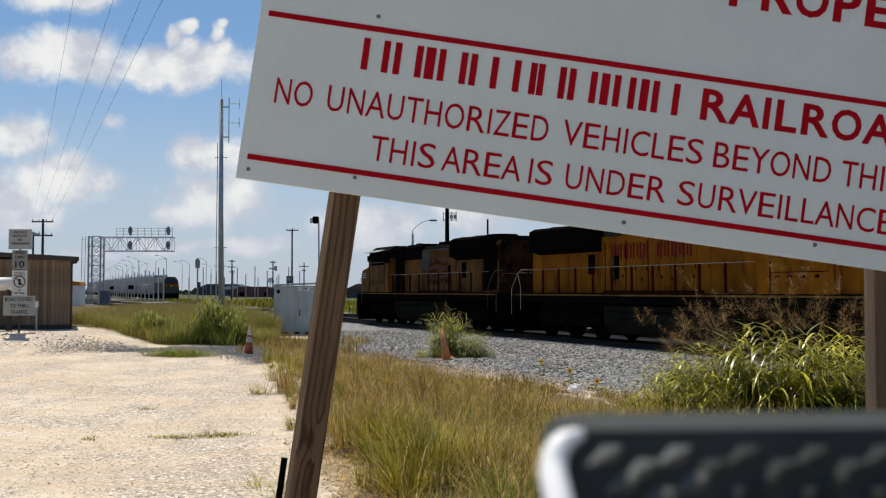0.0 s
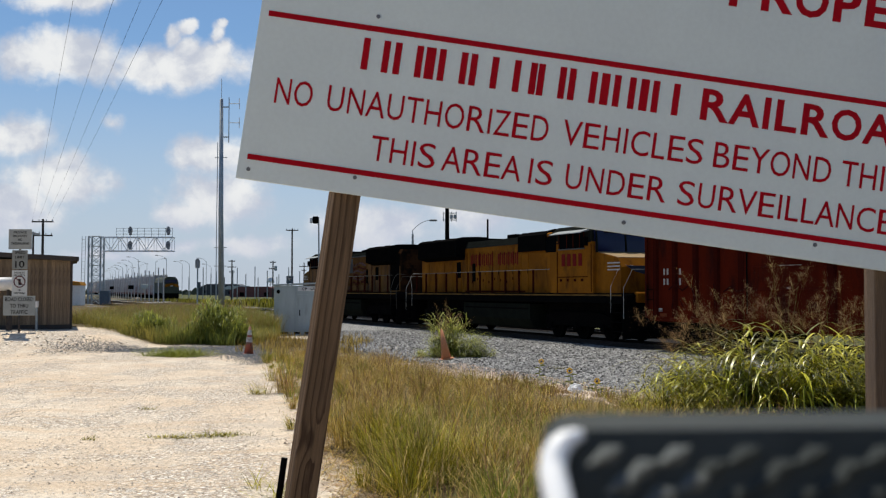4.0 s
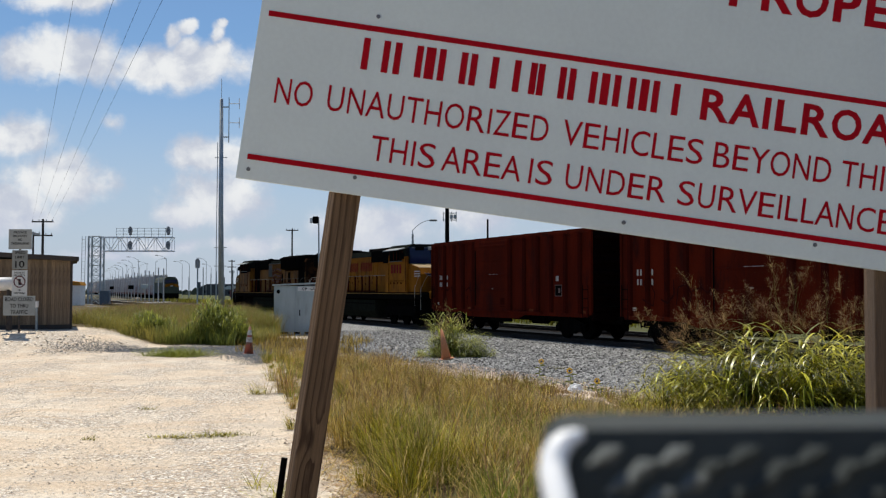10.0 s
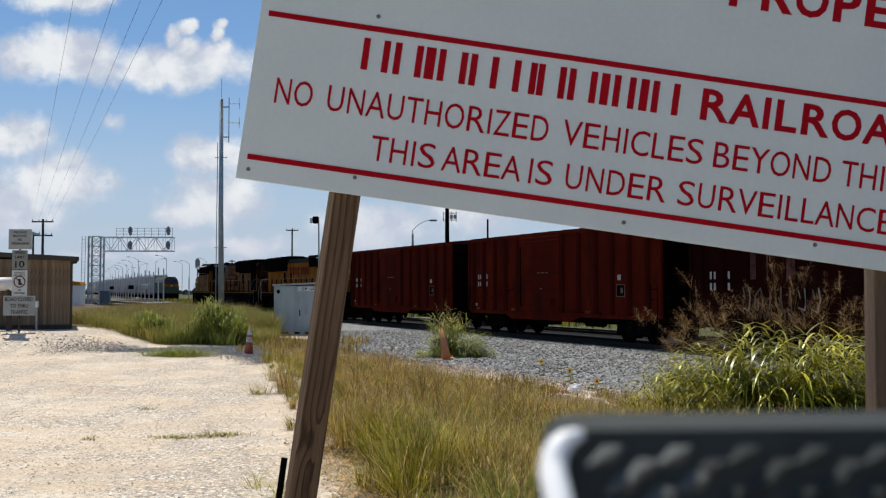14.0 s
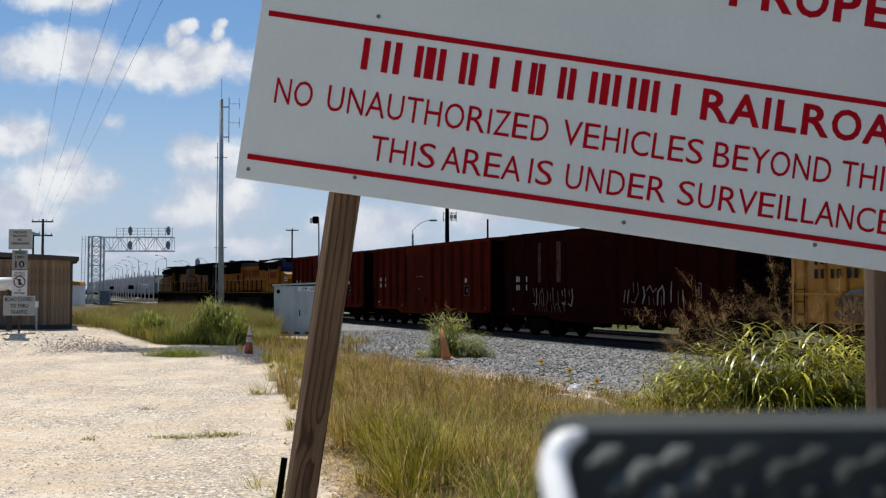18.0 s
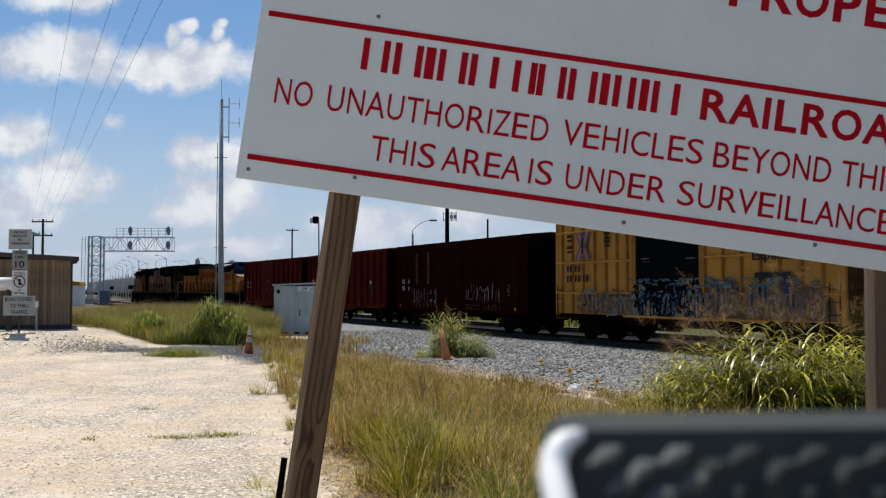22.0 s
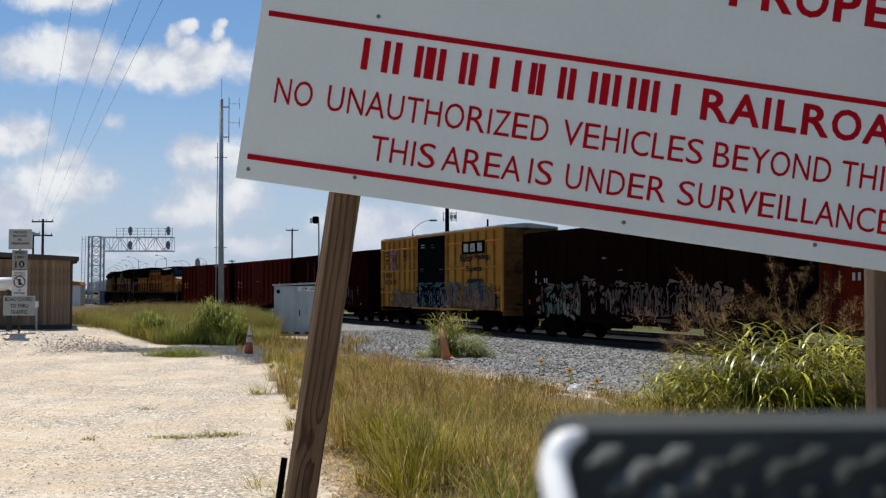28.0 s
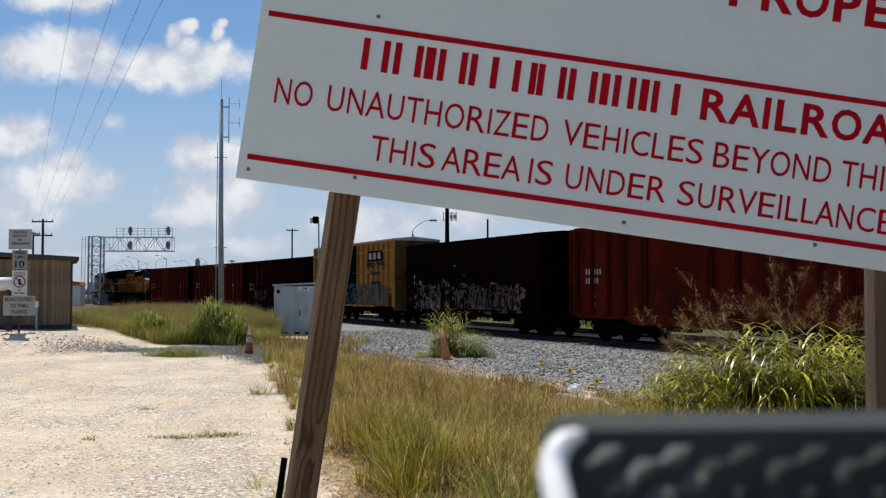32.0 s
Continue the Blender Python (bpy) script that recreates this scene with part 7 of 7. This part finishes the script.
def make_foreground():
    """The out-of-focus dark grip close to the lens, on a slim stand."""
    d = 0.12
    root = thing("knurled_grip", pose(0.0, d, 0.0), "black knurled rubber grip with a bright metal end", "grip")
    x0, x1, zt, zb, r = 0.0128, 0.085, 2.2339, 2.14, 0.0038
    out = [(x0 + r - r * math.sin(a), zt - r + r * math.cos(a)) for a in np.linspace(0, math.pi / 2, 7)]
    body = [(x1, zt + 0.0006)] + out + [(x0, zb), (x1, zb)]
    shell = MB().prism(body, 0.0, 0.016, "y")
    shell.v = [(x, y - 0.4 * (zt - z), z) if y < 0.001 else (x, y, z) for x, y, z in shell.v]
    part("body", shell, "black_rubber", root)
    rim = [(x - 0.0006, -0.0008 - 0.8 * (zt - z), z - 0.0004) for x, z in out] + [(x0 - 0.0003, -0.0080, 2.2271), (x0, -0.022, 2.2100)]
    part("metal_rim", MB().tube(rim, [0.0006, 0.0009, 0.0012, 0.0014, 0.0015, 0.0015, 0.0016, 0.0016, 0.0016], 12), "chrome", root, "bright metal rim", smooth=True)
    bar = MB().add([(-0.0027, 0, 0), (0.0027, 0, 0), (0.0006, 0, 0.0012), (0.0006, 0, -0.0011), (-0.0006, -0.0012, -0.0002), (0.0016, -0.0020, -0.0002)],
                   [(0, 2, 4), (2, 5, 4), (2, 1, 5), (1, 3, 5), (3, 4, 5), (3, 0, 4)]).mesh("ridge")
    bar.materials.append(M["rubber_ridge"])
    # ridges near the rim get their highlights from a paler colour
    highlit = bar.copy()
    highlit.materials[0] = M["rubber_highlight"]
    part("collar", MB().tube([(x0 - 0.0006, 0.004, zb), (x0 - 0.0003, 0.004, 2.2275)], 0.0022, 12, 0.0014), "black_rubber", root)
    z, i = zt - 0.0029, 0
    while z > zb + 0.05:
        x = x0 + 0.0055 + 0.00195 * (0, 2, 1, 3)[i % 4]
        while x < x1 - 0.012:
            part("ridge", highlit if x < x0 + 0.017 else bar, None, root, m=pose(x, -0.4 * (zt - z), z, -22, 0, 0) @ pose(0, 0, 0, 0, -27, 0))
            x += 0.0078
        z -= 0.00145
        i += 1
    part("stand", MB().tube([(0.05, 0.009, -0.05), (0.05, 0.009, 2.15)], 0.007, 10), "steel_black", root)
    s = thing("metal_stake", pose(-0.51, 3.33, 0.0), "black steel stake beside the leaning post", "stake")
    ax = Vector((math.sin(radians(7.75)), 0, math.cos(radians(7.75))))
    top = Vector((0.004, 0, 1.715))
    part("stake", MB().tube([tuple(top - ax * 1.85), tuple(top)], 0.011, 6), "steel_black", s)


make_meadow()
make_left_weeds()
TUFT = "small green grass tuft in the pale gravel"
for tx, ty, tn, th, ts in ((-4.15, 16.05, 420, 0.11, (0.22, 0.07)), (-3.5, 16.2, 600, 0.13, (0.24, 0.10)), (-5.6, 19.75, 90, 0.13, (0.09, 0.05)), (-5.35, 15.7, 70, 0.12, (0.06, 0.04)),
                            (-4.05, 22.9, 120, 0.42, (0.12, 0.10)), (2.45, 26.2, 60, 0.22, (0.16, 0.1)), (2.95, 25.0, 70, 0.2, (0.2, 0.1)), (3.35, 23.7, 80, 0.2, (0.2, 0.1)), (3.3, 29.5, 60, 0.2, (0.18, 0.1)), (-1.75, 11.35, 60, 0.5, (0.10, 0.12)), (-2.1, 11.8, 30, 0.4, (0.06, 0.1))):
    make_tuft(tx, ty, tn, th, ts, "straw_green", TUFT)
make_tuft(-9.15, 35.9, 3000, 0.46, (0.52, 0.4), "grass_green", "low bright green grass at the edge of the gravel")
make_reeds("tall_grass", 6.25, 18.8, 1.55, 1.1, 180, 1.75, 70, 0.046, "large clump of tall green grass with brown seed plumes", head_h=1.15, leaves=11, leaf_l=1.15, droop=0.5)
make_reeds("tall_grass", 4.95, 18.9, 0.85, 0.9, 90, 1.35, 36, 0.042, "smaller clump of drooping green grass with tan plumes", head_h=1.0, leaves=11, leaf_l=0.95, droop=0.5, sway=(3.3, 1.1, 0.2, 0.85))
make_reeds("tall_grass", 0.12, 35.6, 0.42, 0.45, 130, 1.6, 30, 0.024, "clump of green grass with seed plumes behind a cone", "cone_grass", 0.35, 9, 0.62, 0.15)
make_reeds("tall_grass", 0.75, 35.3, 0.62, 0.5, 120, 1.0, 0, 0.024, "lower green grass leaning out of a taller clump", "cone_grass", 0.3, 8, 0.6, 0.45)
make_reeds("tall_grass", 0.45, 35.2, 1.35, 0.55, 200, 0.42, 0, 0.018, "low yellow-green skirt of grass round a taller clump", "cone_grass", 0.3, 7, 0.4, 0.3)
make_reeds("tall_grass", 6.3, 18.35, 1.5, 0.6, 190, 0.85, 0, 0.045, "low arching green grass at the foot of the tall clump", "reed_leaf", 0.3, 7, 0.6, 0.45)
make_reeds("tall_grass", 3.95, 17.7, 0.8, 0.7, 260, 0.92, 0, 0.018, "low yellow-green weeds at the foot of the tall grass", "straw_green", 0.3, 6, 0.3)
make_bush(-9.5, 43.9, 1.25, 1.8, 3000, "green leafy weed bush among tall grass")
make_bush(-12.55, 44.8, 1.1, 1.05, 1900, "green leafy weed bush among tall grass")
make_bush(-8.4, 43.2, 0.6, 0.9, 700, "small green weed beside a traffic cone")
for fx, fy, fh, fl in ((2.46, 26.6, 0.44, 0.05), (3.03, 24.6, 0.37, -0.04), (3.41, 23.4, 0.24, 0.05)):
    make_sunflower(fx, fy, fh, fl)
make_stones()
make_foreground()


# ---- the far side of the yard ----
def utility_pole(x, y, h, arms, label, r=0.16, mat="pole_wood", extra=()):
    root = thing("utility_pole", pose(x, y, 0.0), label, "utility pole", "utility poles")
    part("pole", MB().tube([(0, 0, -0.3), (0, 0, h)], r, 8, r * 0.7), mat, root)
    for z, w in arms:
        part("crossarm", MB().box(0, -0.12, z, w, 0.12, 0.16, 0.01), mat, root)
        for k in (-0.46, -0.17, 0.17, 0.46):
            part("insulator", MB().tube([(k * w, -0.12, z + 0.08), (k * w, -0.12, z + 0.28)], 0.05, 6), "galv", root)
    for z, dx in extra:
        part("transformer", MB().tube([(dx, 0, z), (dx, 0, z + 1.0)], 0.28, 10), "galv", root)
    return root


def street_lamp(x, y, h, arm, label="grey street lamp with a curved arm", r=0.075):
    root = thing("street_lamp", pose(x, y, 0.0), label, "street lamp", "street lamps along the yard")
    part("post", MB().tube([(0, 0, -0.2), (0, 0, h - 0.8)], r, 8, r * 0.7), "galv", root)
    s = 1 if arm > 0 else -1
    part("arm", MB().tube([(arm * t, 0, h - 0.85 + 0.85 * math.sin(t * math.pi / 2) ** 0.8) for t in (0, 0.08, 0.2, 0.35, 0.5, 0.7, 0.85, 1.0)], r * 0.5, 6), "galv", root)
    part("lamp_head", MB().box(arm + 0.25 * s, 0, h, 0.65, 0.3, 0.16, 0.05), "head_grey", root)
    return root


def make_poles():
    utility_pole(-46.45, 120, 10.5, ((10.2, 2.5), (8.6, 2.3)), "dark wooden power pole with two crossarms", 0.2)
    utility_pole(-53.5, 135, 9.9, ((9.6, 1.8),), "dark wooden power pole with a crossarm", 0.18)
    utility_pole(-24.8, 170, 12.4, ((12.1, 2.0),), "tall slim wooden pole with a short crossarm", 0.17)
    utility_pole(-46.9, 230, 9.0, ((8.7, 1.4), (7.4, 2.0), (6.3, 1.2)), "far wooden pole with three crossarms", 0.18)
    utility_pole(-34.5, 210, 8.2, ((7.9, 1.2), (6.6, 1.6)), "far wooden pole with a transformer", 0.16, extra=((6.2, 0.55),))
    utility_pole(-34.9, 260, 9.2, ((8.2, 2.4), (7.2, 1.2)), "far wooden pole with a wide crossarm", 0.18)
    fl = utility_pole(0.3, 75, 8.6, (), "thick dark pole beyond the train carrying a floodlight frame", 0.2, "steel_black")
    for z in (7.35, 7.85):
        part("frame_rail", MB().tube([(-0.3, 0, z), (0.68, 0, z)], 0.035, 6), "galv", fl)
    for x in (-0.28, 0.32, 0.66):
        part("frame_upright", MB().tube([(x, 0, 7.25), (x, 0, 7.95)], 0.035, 6), "galv", fl)
    for x in (0.30, 0.58):
        part("lamp", MB().box(x, -0.1, 7.6, 0.24, 0.2, 0.34, 0.04), "galv", fl)
    utility_pole(3.46, 80, 7.75, (), "plain dark pole beyond the train", 0.1, "steel_black")
    street_lamp(-2.5, 85, 8.0, 1.45, "street lamp with a long curved arm beyond the train", 0.05)
    utility_pole(-2.5, 85.3, 6.9, (), "short dark pole beyond the train", 0.11, "steel_black")
    # floodlight near the bungalow
    root = thing("floodlight", pose(-7.28, 60.5, 0.0), "black and white floodlight on a thin grey pole", "floodlight")
    part("pole", MB().tube([(0.06, 0, -0.2), (0, 0, 6.35)], 0.045, 8), "galv", root)
    part("housing", MB().box(-0.16, -0.05, 6.36, 0.34, 0.3, 0.42, 0.05), "steel_black", root)
    part("lens", MB().box(-0.42, -0.05, 6.34, 0.16, 0.26, 0.34, 0.03), "white_paint", root)
    # single railway signal
    root = thing("railway_signal", pose(-40.3, 170, 0.3), "tall grey railway signal head on a post", "railway signal")
    part("post", MB().tube([(0, 0, -0.3), (0, 0, 6.0)], 0.13, 8), "galv", root)
    part("signal_head", MB().prism([(-0.32, 5.6), (0.32, 5.6), (0.36, 6.0), (0.36, 6.8), (0.2, 7.1), (-0.2, 7.1), (-0.36, 6.8), (-0.36, 6.0)], -0.2, 0.1, "y"), "head_grey", root)
    part("equipment_box", MB().box(0.25, 0, 2.8, 0.5, 0.4, 1.0, 0.04), "box_blue", root)
    # street lamps in two rows that recede along the yard
    for k in range(8):
        t = k / 7
        street_lamp(-71.5 - 66 * t, 243 + 185 * t, 10.1, -2.2)
    for k in range(7):
        t = k / 6
        street_lamp(-62.0 - 56 * t, 232 + 150 * t, 10.1, 2.0 if k % 2 else -2.0)
    for x, y, h in ((-58.8, 240, 9.1), (-52.6, 230, 9.4), (-56.0, 250, 8.6), (-66.0, 262, 9.6)):
        street_lamp(x, y, h, -1.6)
    # pale square posts in front of the parked train
    for k in range(21):
        x, y = -110.8 + 61.7 * k / 20, 340 - 158 * k / 20
        p = thing("fence_post", pose(x, y, 0.0), "tall pale grey square post", "post", "pale posts before the parked train")
        part("shaft", MB().box(0, 0, 2.8 + 0.15 * (k * 5 % 3), 0.19, 0.19, 6.0 + 0.3 * (k * 5 % 3), 0.02), "post_grey", p)
        if k in (4, 12, 16):
            part("sign_board", MB().box(0, -0.25, 3.0, 1.3, 0.08, 0.9, 0.02), "steel_black" if k != 16 else "metal_pale", p)
    for k in range(15):
        x, y = -52.0 + 21 * k / 14, 212 + 6 * (k % 3)
        p = thing("fence_post", pose(x, y, 0.0), "thin grey post by the far tracks", "post", "thin posts by the far tracks")
        part("shaft", MB().box(0, 0, 2.5 + 0.35 * (k * 7 % 4), 0.17, 0.17, 5.0 + 0.7 * (k * 7 % 4), 0.02), "galv", p)


def make_wires():
    ends = []
    root = thing("power_line", pose(0, 0, 0), "four dark overhead power wires between poles", "power line")
    for off, x30 in ((-1.15, -10.87), (-0.43, -9.73), (0.43, -8.94), (1.15, -8.33)):
        a, c = Vector((-46.45 + off, 119.9, 10.5)), Vector((x30, 30.0, 10.75))
        b = a + (c - a) * 1.6
        ends.append(b)
        pts = [tuple(a.lerp(b, i / 30) - Vector((0, 0, 1.0 * (i / 30) * (1 - i / 30)))) for i in range(31)]
        part("wire", MB().tube(pts, 0.005, 5, cap=False), "steel_black", root)
    m = (ends[0] + ends[3]) / 2
    utility_pole(m.x, m.y, m.z + 0.3, ((m.z - 0.28, 5.0),), "dark wooden power pole behind the viewer", 0.2)


def make_parked_train():
    """A locomotive standing head-on with stake cars behind it on the next yard."""
    hx, hy, ang = -55.0, 210.0, 0.385
    d = Vector((-math.sin(ang), math.cos(ang), 0))
    rz = math.degrees(ang)
    root = thing("locomotive", pose(hx, hy, 0.25, 0, 0, rz), "dark green parked locomotive with a yellow band across its front", "locomotive", "parked train")
    part("body", MB().prism([(-1.5, 1.4), (1.5, 1.4), (1.5, 3.6), (1.25, 4.3), (0.8, 4.75), (-0.8, 4.75), (-1.25, 4.3), (-1.5, 3.6)], 1.2, 18, "y"), "parked_green", root)
    part("nose", MB().prism([(-1.45, 1.4), (1.45, 1.4), (1.45, 2.9), (1.1, 3.2), (-1.1, 3.2), (-1.45, 2.9)], 0.0, 1.2, "y"), "parked_green", root)
    part("cab_front", MB().prism([(-1.45, 2.75), (-1.3, 3.15), (0, 3.45), (1.3, 3.15), (1.45, 2.75), (1.2, 2.65), (0, 3.0), (-1.2, 2.65)], -0.06, -0.01, "y"), "loco_yellow", root)
    part("windshield", MB().box(0, 1.13, 3.85, 2.3, 0.06, 0.6, 0.03), "windshield", root)
    part("headlight", MB().box(0, -0.02, 2.95, 0.5, 0.06, 0.22, 0.02), "galv_white", root)
    part("pilot", MB().box(0, 0.3, 0.75, 2.9, 0.6, 1.2, 0.08), "steel_black", root)
    part("frame", MB().box(0, 9, 1.2, 2.9, 17, 0.5), "steel_black", root)
    for k in range(9):
        c = Vector((hx, hy, 0)) + d * (31.5 + 27.8 * k)
        car = thing("stake_car", pose(c.x, c.y, 0.25, 0, 0, rz), "parked flat car with tall pale stakes and dull red freight", "railway car", "parked stake cars")
        part("deck", MB().box(0, 0, 1.25, 2.9, 26.8, 0.4, 0.02), "rack_red", car)
        for q in range(4):
            part("freight", MB().box(0, -9.9 + 6.6 * q, 1.45 + 0.75 + 0.08 * (q % 2), 2.5, 6.1, 1.5 + 0.16 * (q % 2), 0.05), "rack_red" if q % 3 else "rack_pale", car)
        for q in (-13.2, 13.2):
            part("bulkhead", MB().box(0, q, 3.3, 2.9, 0.25, 4.0, 0.03), "rack_pale", car)
        for t in (-9.5, 9.5):
            part("bogie", MB().box(0, t, 0.55, 2.2, 2.6, 0.9, 0.1), "steel_black", car)
        for t in (-1.42, 1.42):
            for q in range(9):
                part("stake", MB().box(t, -12.0 + 3.0 * q, 3.4, 0.16, 0.24, 4.3, 0.02), "post_grey", car)


def make_far():
    def block(name, label, cat, x, y, w, dp, h, mat, roof, z=0.0):
        root = thing(name, pose(x, y, z), label, cat)
        part("wall", MB().box(0, 0, h / 2, w, dp, h), mat, root)
        part("roof", MB().prism([(-w / 2 - 0.4, h), (w / 2 + 0.4, h), (w / 2 - w * 0.2, h + w * 0.06 + 0.6), (-w / 2 + w * 0.2, h + w * 0.06 + 0.6)], -dp / 2 - 0.4, dp / 2 + 0.4, "y"), roof, root)
        for k in range(max(2, int(w / 6))):
            part("window", MB().box(-w / 2 + (k + 0.5) * w / max(2, int(w / 6)), -dp / 2 - 0.02, h * 0.5, 1.4, 0.06, 1.2), "glass_dark", root)
    block("far_building", "low building with a dull red roof", "building", -62, 345, 16, 10, 1.9, "tile_red", "tile_red")
    block("far_building", "low dark warehouse on the skyline", "building", -101, 480, 22, 14, 3.2, "barn_dark", "barn_dark")
    block("far_building", "low grey shed with a pale roof", "building", -82, 420, 14, 8, 2.6, "barn_dark", "metal_pale")
    block("far_building", "low dark house behind the tracks", "building", -20, 300, 15, 9, 2.6, "barn_dark", "tile_red")
    root = thing("water_tower", pose(-70, 420, 0), "distant white water tower", "water tower")
    part("tank", MB().tube([(0, 0, 5.4), (0, 0, 6.0), (0, 0, 7.6)], 1.7, 14, 1.3), "white_paint", root, smooth=True)
    for k in range(4):
        part("leg", MB().tube([(1.2 * math.cos(k * 1.57), 1.2 * math.sin(k * 1.57), 0), (1.0 * math.cos(k * 1.57), 1.0 * math.sin(k * 1.57), 5.6)], 0.1, 6), "galv", root)
    root = thing("billboard", pose(-20.7, 140, 0), "small dark billboard on two posts", "billboard")
    part("board", MB().box(0, 0, 3.7, 0.95, 0.12, 1.0, 0.03), "box_blue", root)
    part("board_mark", MB().prism([(-0.3, 3.95), (0.3, 3.95), (0.0, 3.5)], -0.09, -0.07, "y"), "mark_white", root)
    for x in (-0.3, 0.3):
        part("post", MB().tube([(x, 0, -0.1), (x, 0, 3.3)], 0.06, 6), "galv", root)
    root = thing("relay_cabin", pose(-49.6, 140, 0.2), "white relay cabin with a yellow roof", "cabin")
    part("wall", MB().box(0, 0, 1.35, 1.9, 1.9, 2.7, 0.03), "white_paint", root)
    part("roof", MB().prism([(-1.05, 2.7), (1.05, 2.7), (0.85, 3.15), (-0.6, 3.3), (-1.05, 3.1)], -1.05, 1.05, "y"), "car_yellow", root)
    # things against the hut
    root = thing("water_tank", pose(-17.6, 41.6, 0.55), "white horizontal tank on a dark frame", "tank")
    part("tank", MB().tube([(-1.2, 0, 1.95), (0.45, 0, 1.95)], 0.27, 16), "white_paint", root, smooth=True)
    for x in (-0.9, 0.2):
        part("leg", MB().box(x, 0, 0.85, 0.1, 0.4, 1.75, 0.01), "pole_wood", root)
    root = thing("water_meter", pose(-16.7, 42.6, 0.6), "short white pipe riser with a cap", "pipe")
    part("riser", MB().tube([(0, 0, -0.1), (0, 0, 1.0)], 0.05, 10), "galv", root)
    part("cap", MB().tube([(0, 0, 0.95), (0, 0, 1.2)], 0.075, 10), "white_paint", root)
    # crumpled pale bag by the ballast
    rnd = random.Random(5)
    vs, fs, nu, nv = [], [], 10, 6
    for j in range(nv):
        for i in range(nu):
            u, v = 2 * math.pi * i / nu, math.pi * (j + 0.3) / (nv - 0.4)
            r = 0.17 * (0.75 + 0.5 * rnd.random())
            vs.append((1.35 * r * math.cos(u) * math.sin(v), r * math.sin(u) * math.sin(v), 0.75 * r * math.cos(v) + 0.09))
    for j in range(nv - 1):
        fs += [(j * nu + i, j * nu + (i + 1) % nu, (j + 1) * nu + (i + 1) % nu, (j + 1) * nu + i) for i in range(nu)]
    fs += [tuple(range(nu)), tuple(range((nv - 1) * nu, nv * nu))]
    bag = part("plastic_bag", MB().add([(0.72 * a, 0.75 * b, 0.78 * c) for a, b, c in vs], fs), "bag_white", None, m=pose(2.86, 22.5, 0.06 + float(ground_z(2.86, 22.5))))
    tagged(bag, "crumpled white plastic bag lying by the ballast", "plastic bag")
    # low scrub on the skyline
    n = 1500
    x = -420 + 640 * RNG.random(n)
    y = 520 + 160 * RNG.random(n)
    ribbons_ob = ribbons("far_scrub", np.stack([x, y, np.zeros(n)], -1), RNG.random(n) * 6.283, 1.6 + 2.6 * RNG.random(n) ** 2, 0.5 * RNG.random(n), 0.6 * RNG.random(n), 3.0 + 3.5 * RNG.random(n), "scrub", None, 3)
    tagged(ribbons_ob, "dark line of far scrub on the skyline", "scrub", kind="stuff")
    # dry field grass beyond the tracks
    n = 9000
    y = 60 + 150 * RNG.random(n)
    q = 33 + 26 * RNG.random(n) ** 1.2
    x = (q - y * math.sin(TH)) / math.cos(TH)
    keep = (np.abs(q - 42) > 2.6)
    x, y = x[keep], y[keep]
    k = len(x)
    tagged(ribbons("field_grass", with_z(x, y), RNG.random(k) * 6.283, 0.4 + 0.5 * RNG.random(k), 0.3 * RNG.random(k), 0.8 * RNG.random(k), 0.10 + 0.12 * RNG.random(k), "straw_green", None, 3),
           "yellow-green field grass beyond the tracks", "grass", kind="stuff")


M["bag_white"] = material("bag_white", (0.88, 0.88, 0.87), (0.8, 0.8, 0.8), 12, 0.4, fine=0.03, trans=0.2)
M["parked_green"] = material("parked_green", (0.045, 0.055, 0.035), (0.03, 0.038, 0.026), 1.5, 0.8, fine=0.1)
M["rack_red"] = material("rack_red", (0.22, 0.085, 0.06), (0.14, 0.055, 0.04), 1.5, 0.85, fine=0.1)
M["post_grey"] = material("post_grey", (0.52, 0.51, 0.50), (0.42, 0.41, 0.40), 2, 0.8)
M["tile_red"] = material("tile_red", (0.16, 0.06, 0.055), (0.12, 0.05, 0.05), 1, 0.8)
M["scrub"] = leaf_material("scrub", (0.06, 0.075, 0.055), (0.045, 0.06, 0.05), 0.8, 0.1)
make_poles()
make_wires()
make_parked_train()
make_far()


def motions():
    rows_t = [i * 1.0 for i in range(33)]
    for root, at, half, way, wheels in TRAIN:
        rows = []
        for t in rows_t:
            s = at + travelled(t)
            xa, ya, _ = on_line(s - half)
            xb, yb, _ = on_line(s + half)
            rz = math.degrees(math.atan2(yb - ya, xb - xa)) + (0 if way > 0 else 180)
            rows.append((t, pose((xa + xb) / 2, (ya + yb) / 2, RAIL_Z, 0, 0, rz)))
        walk(root, rows)
        for w, x, r in wheels:
            walk(w, [(k / FPS, pose(x, 0, r, 0, way * math.degrees(travelled(k / FPS) / r) % 360.0, 0)) for k in range(0, 961, 4)])


motions()
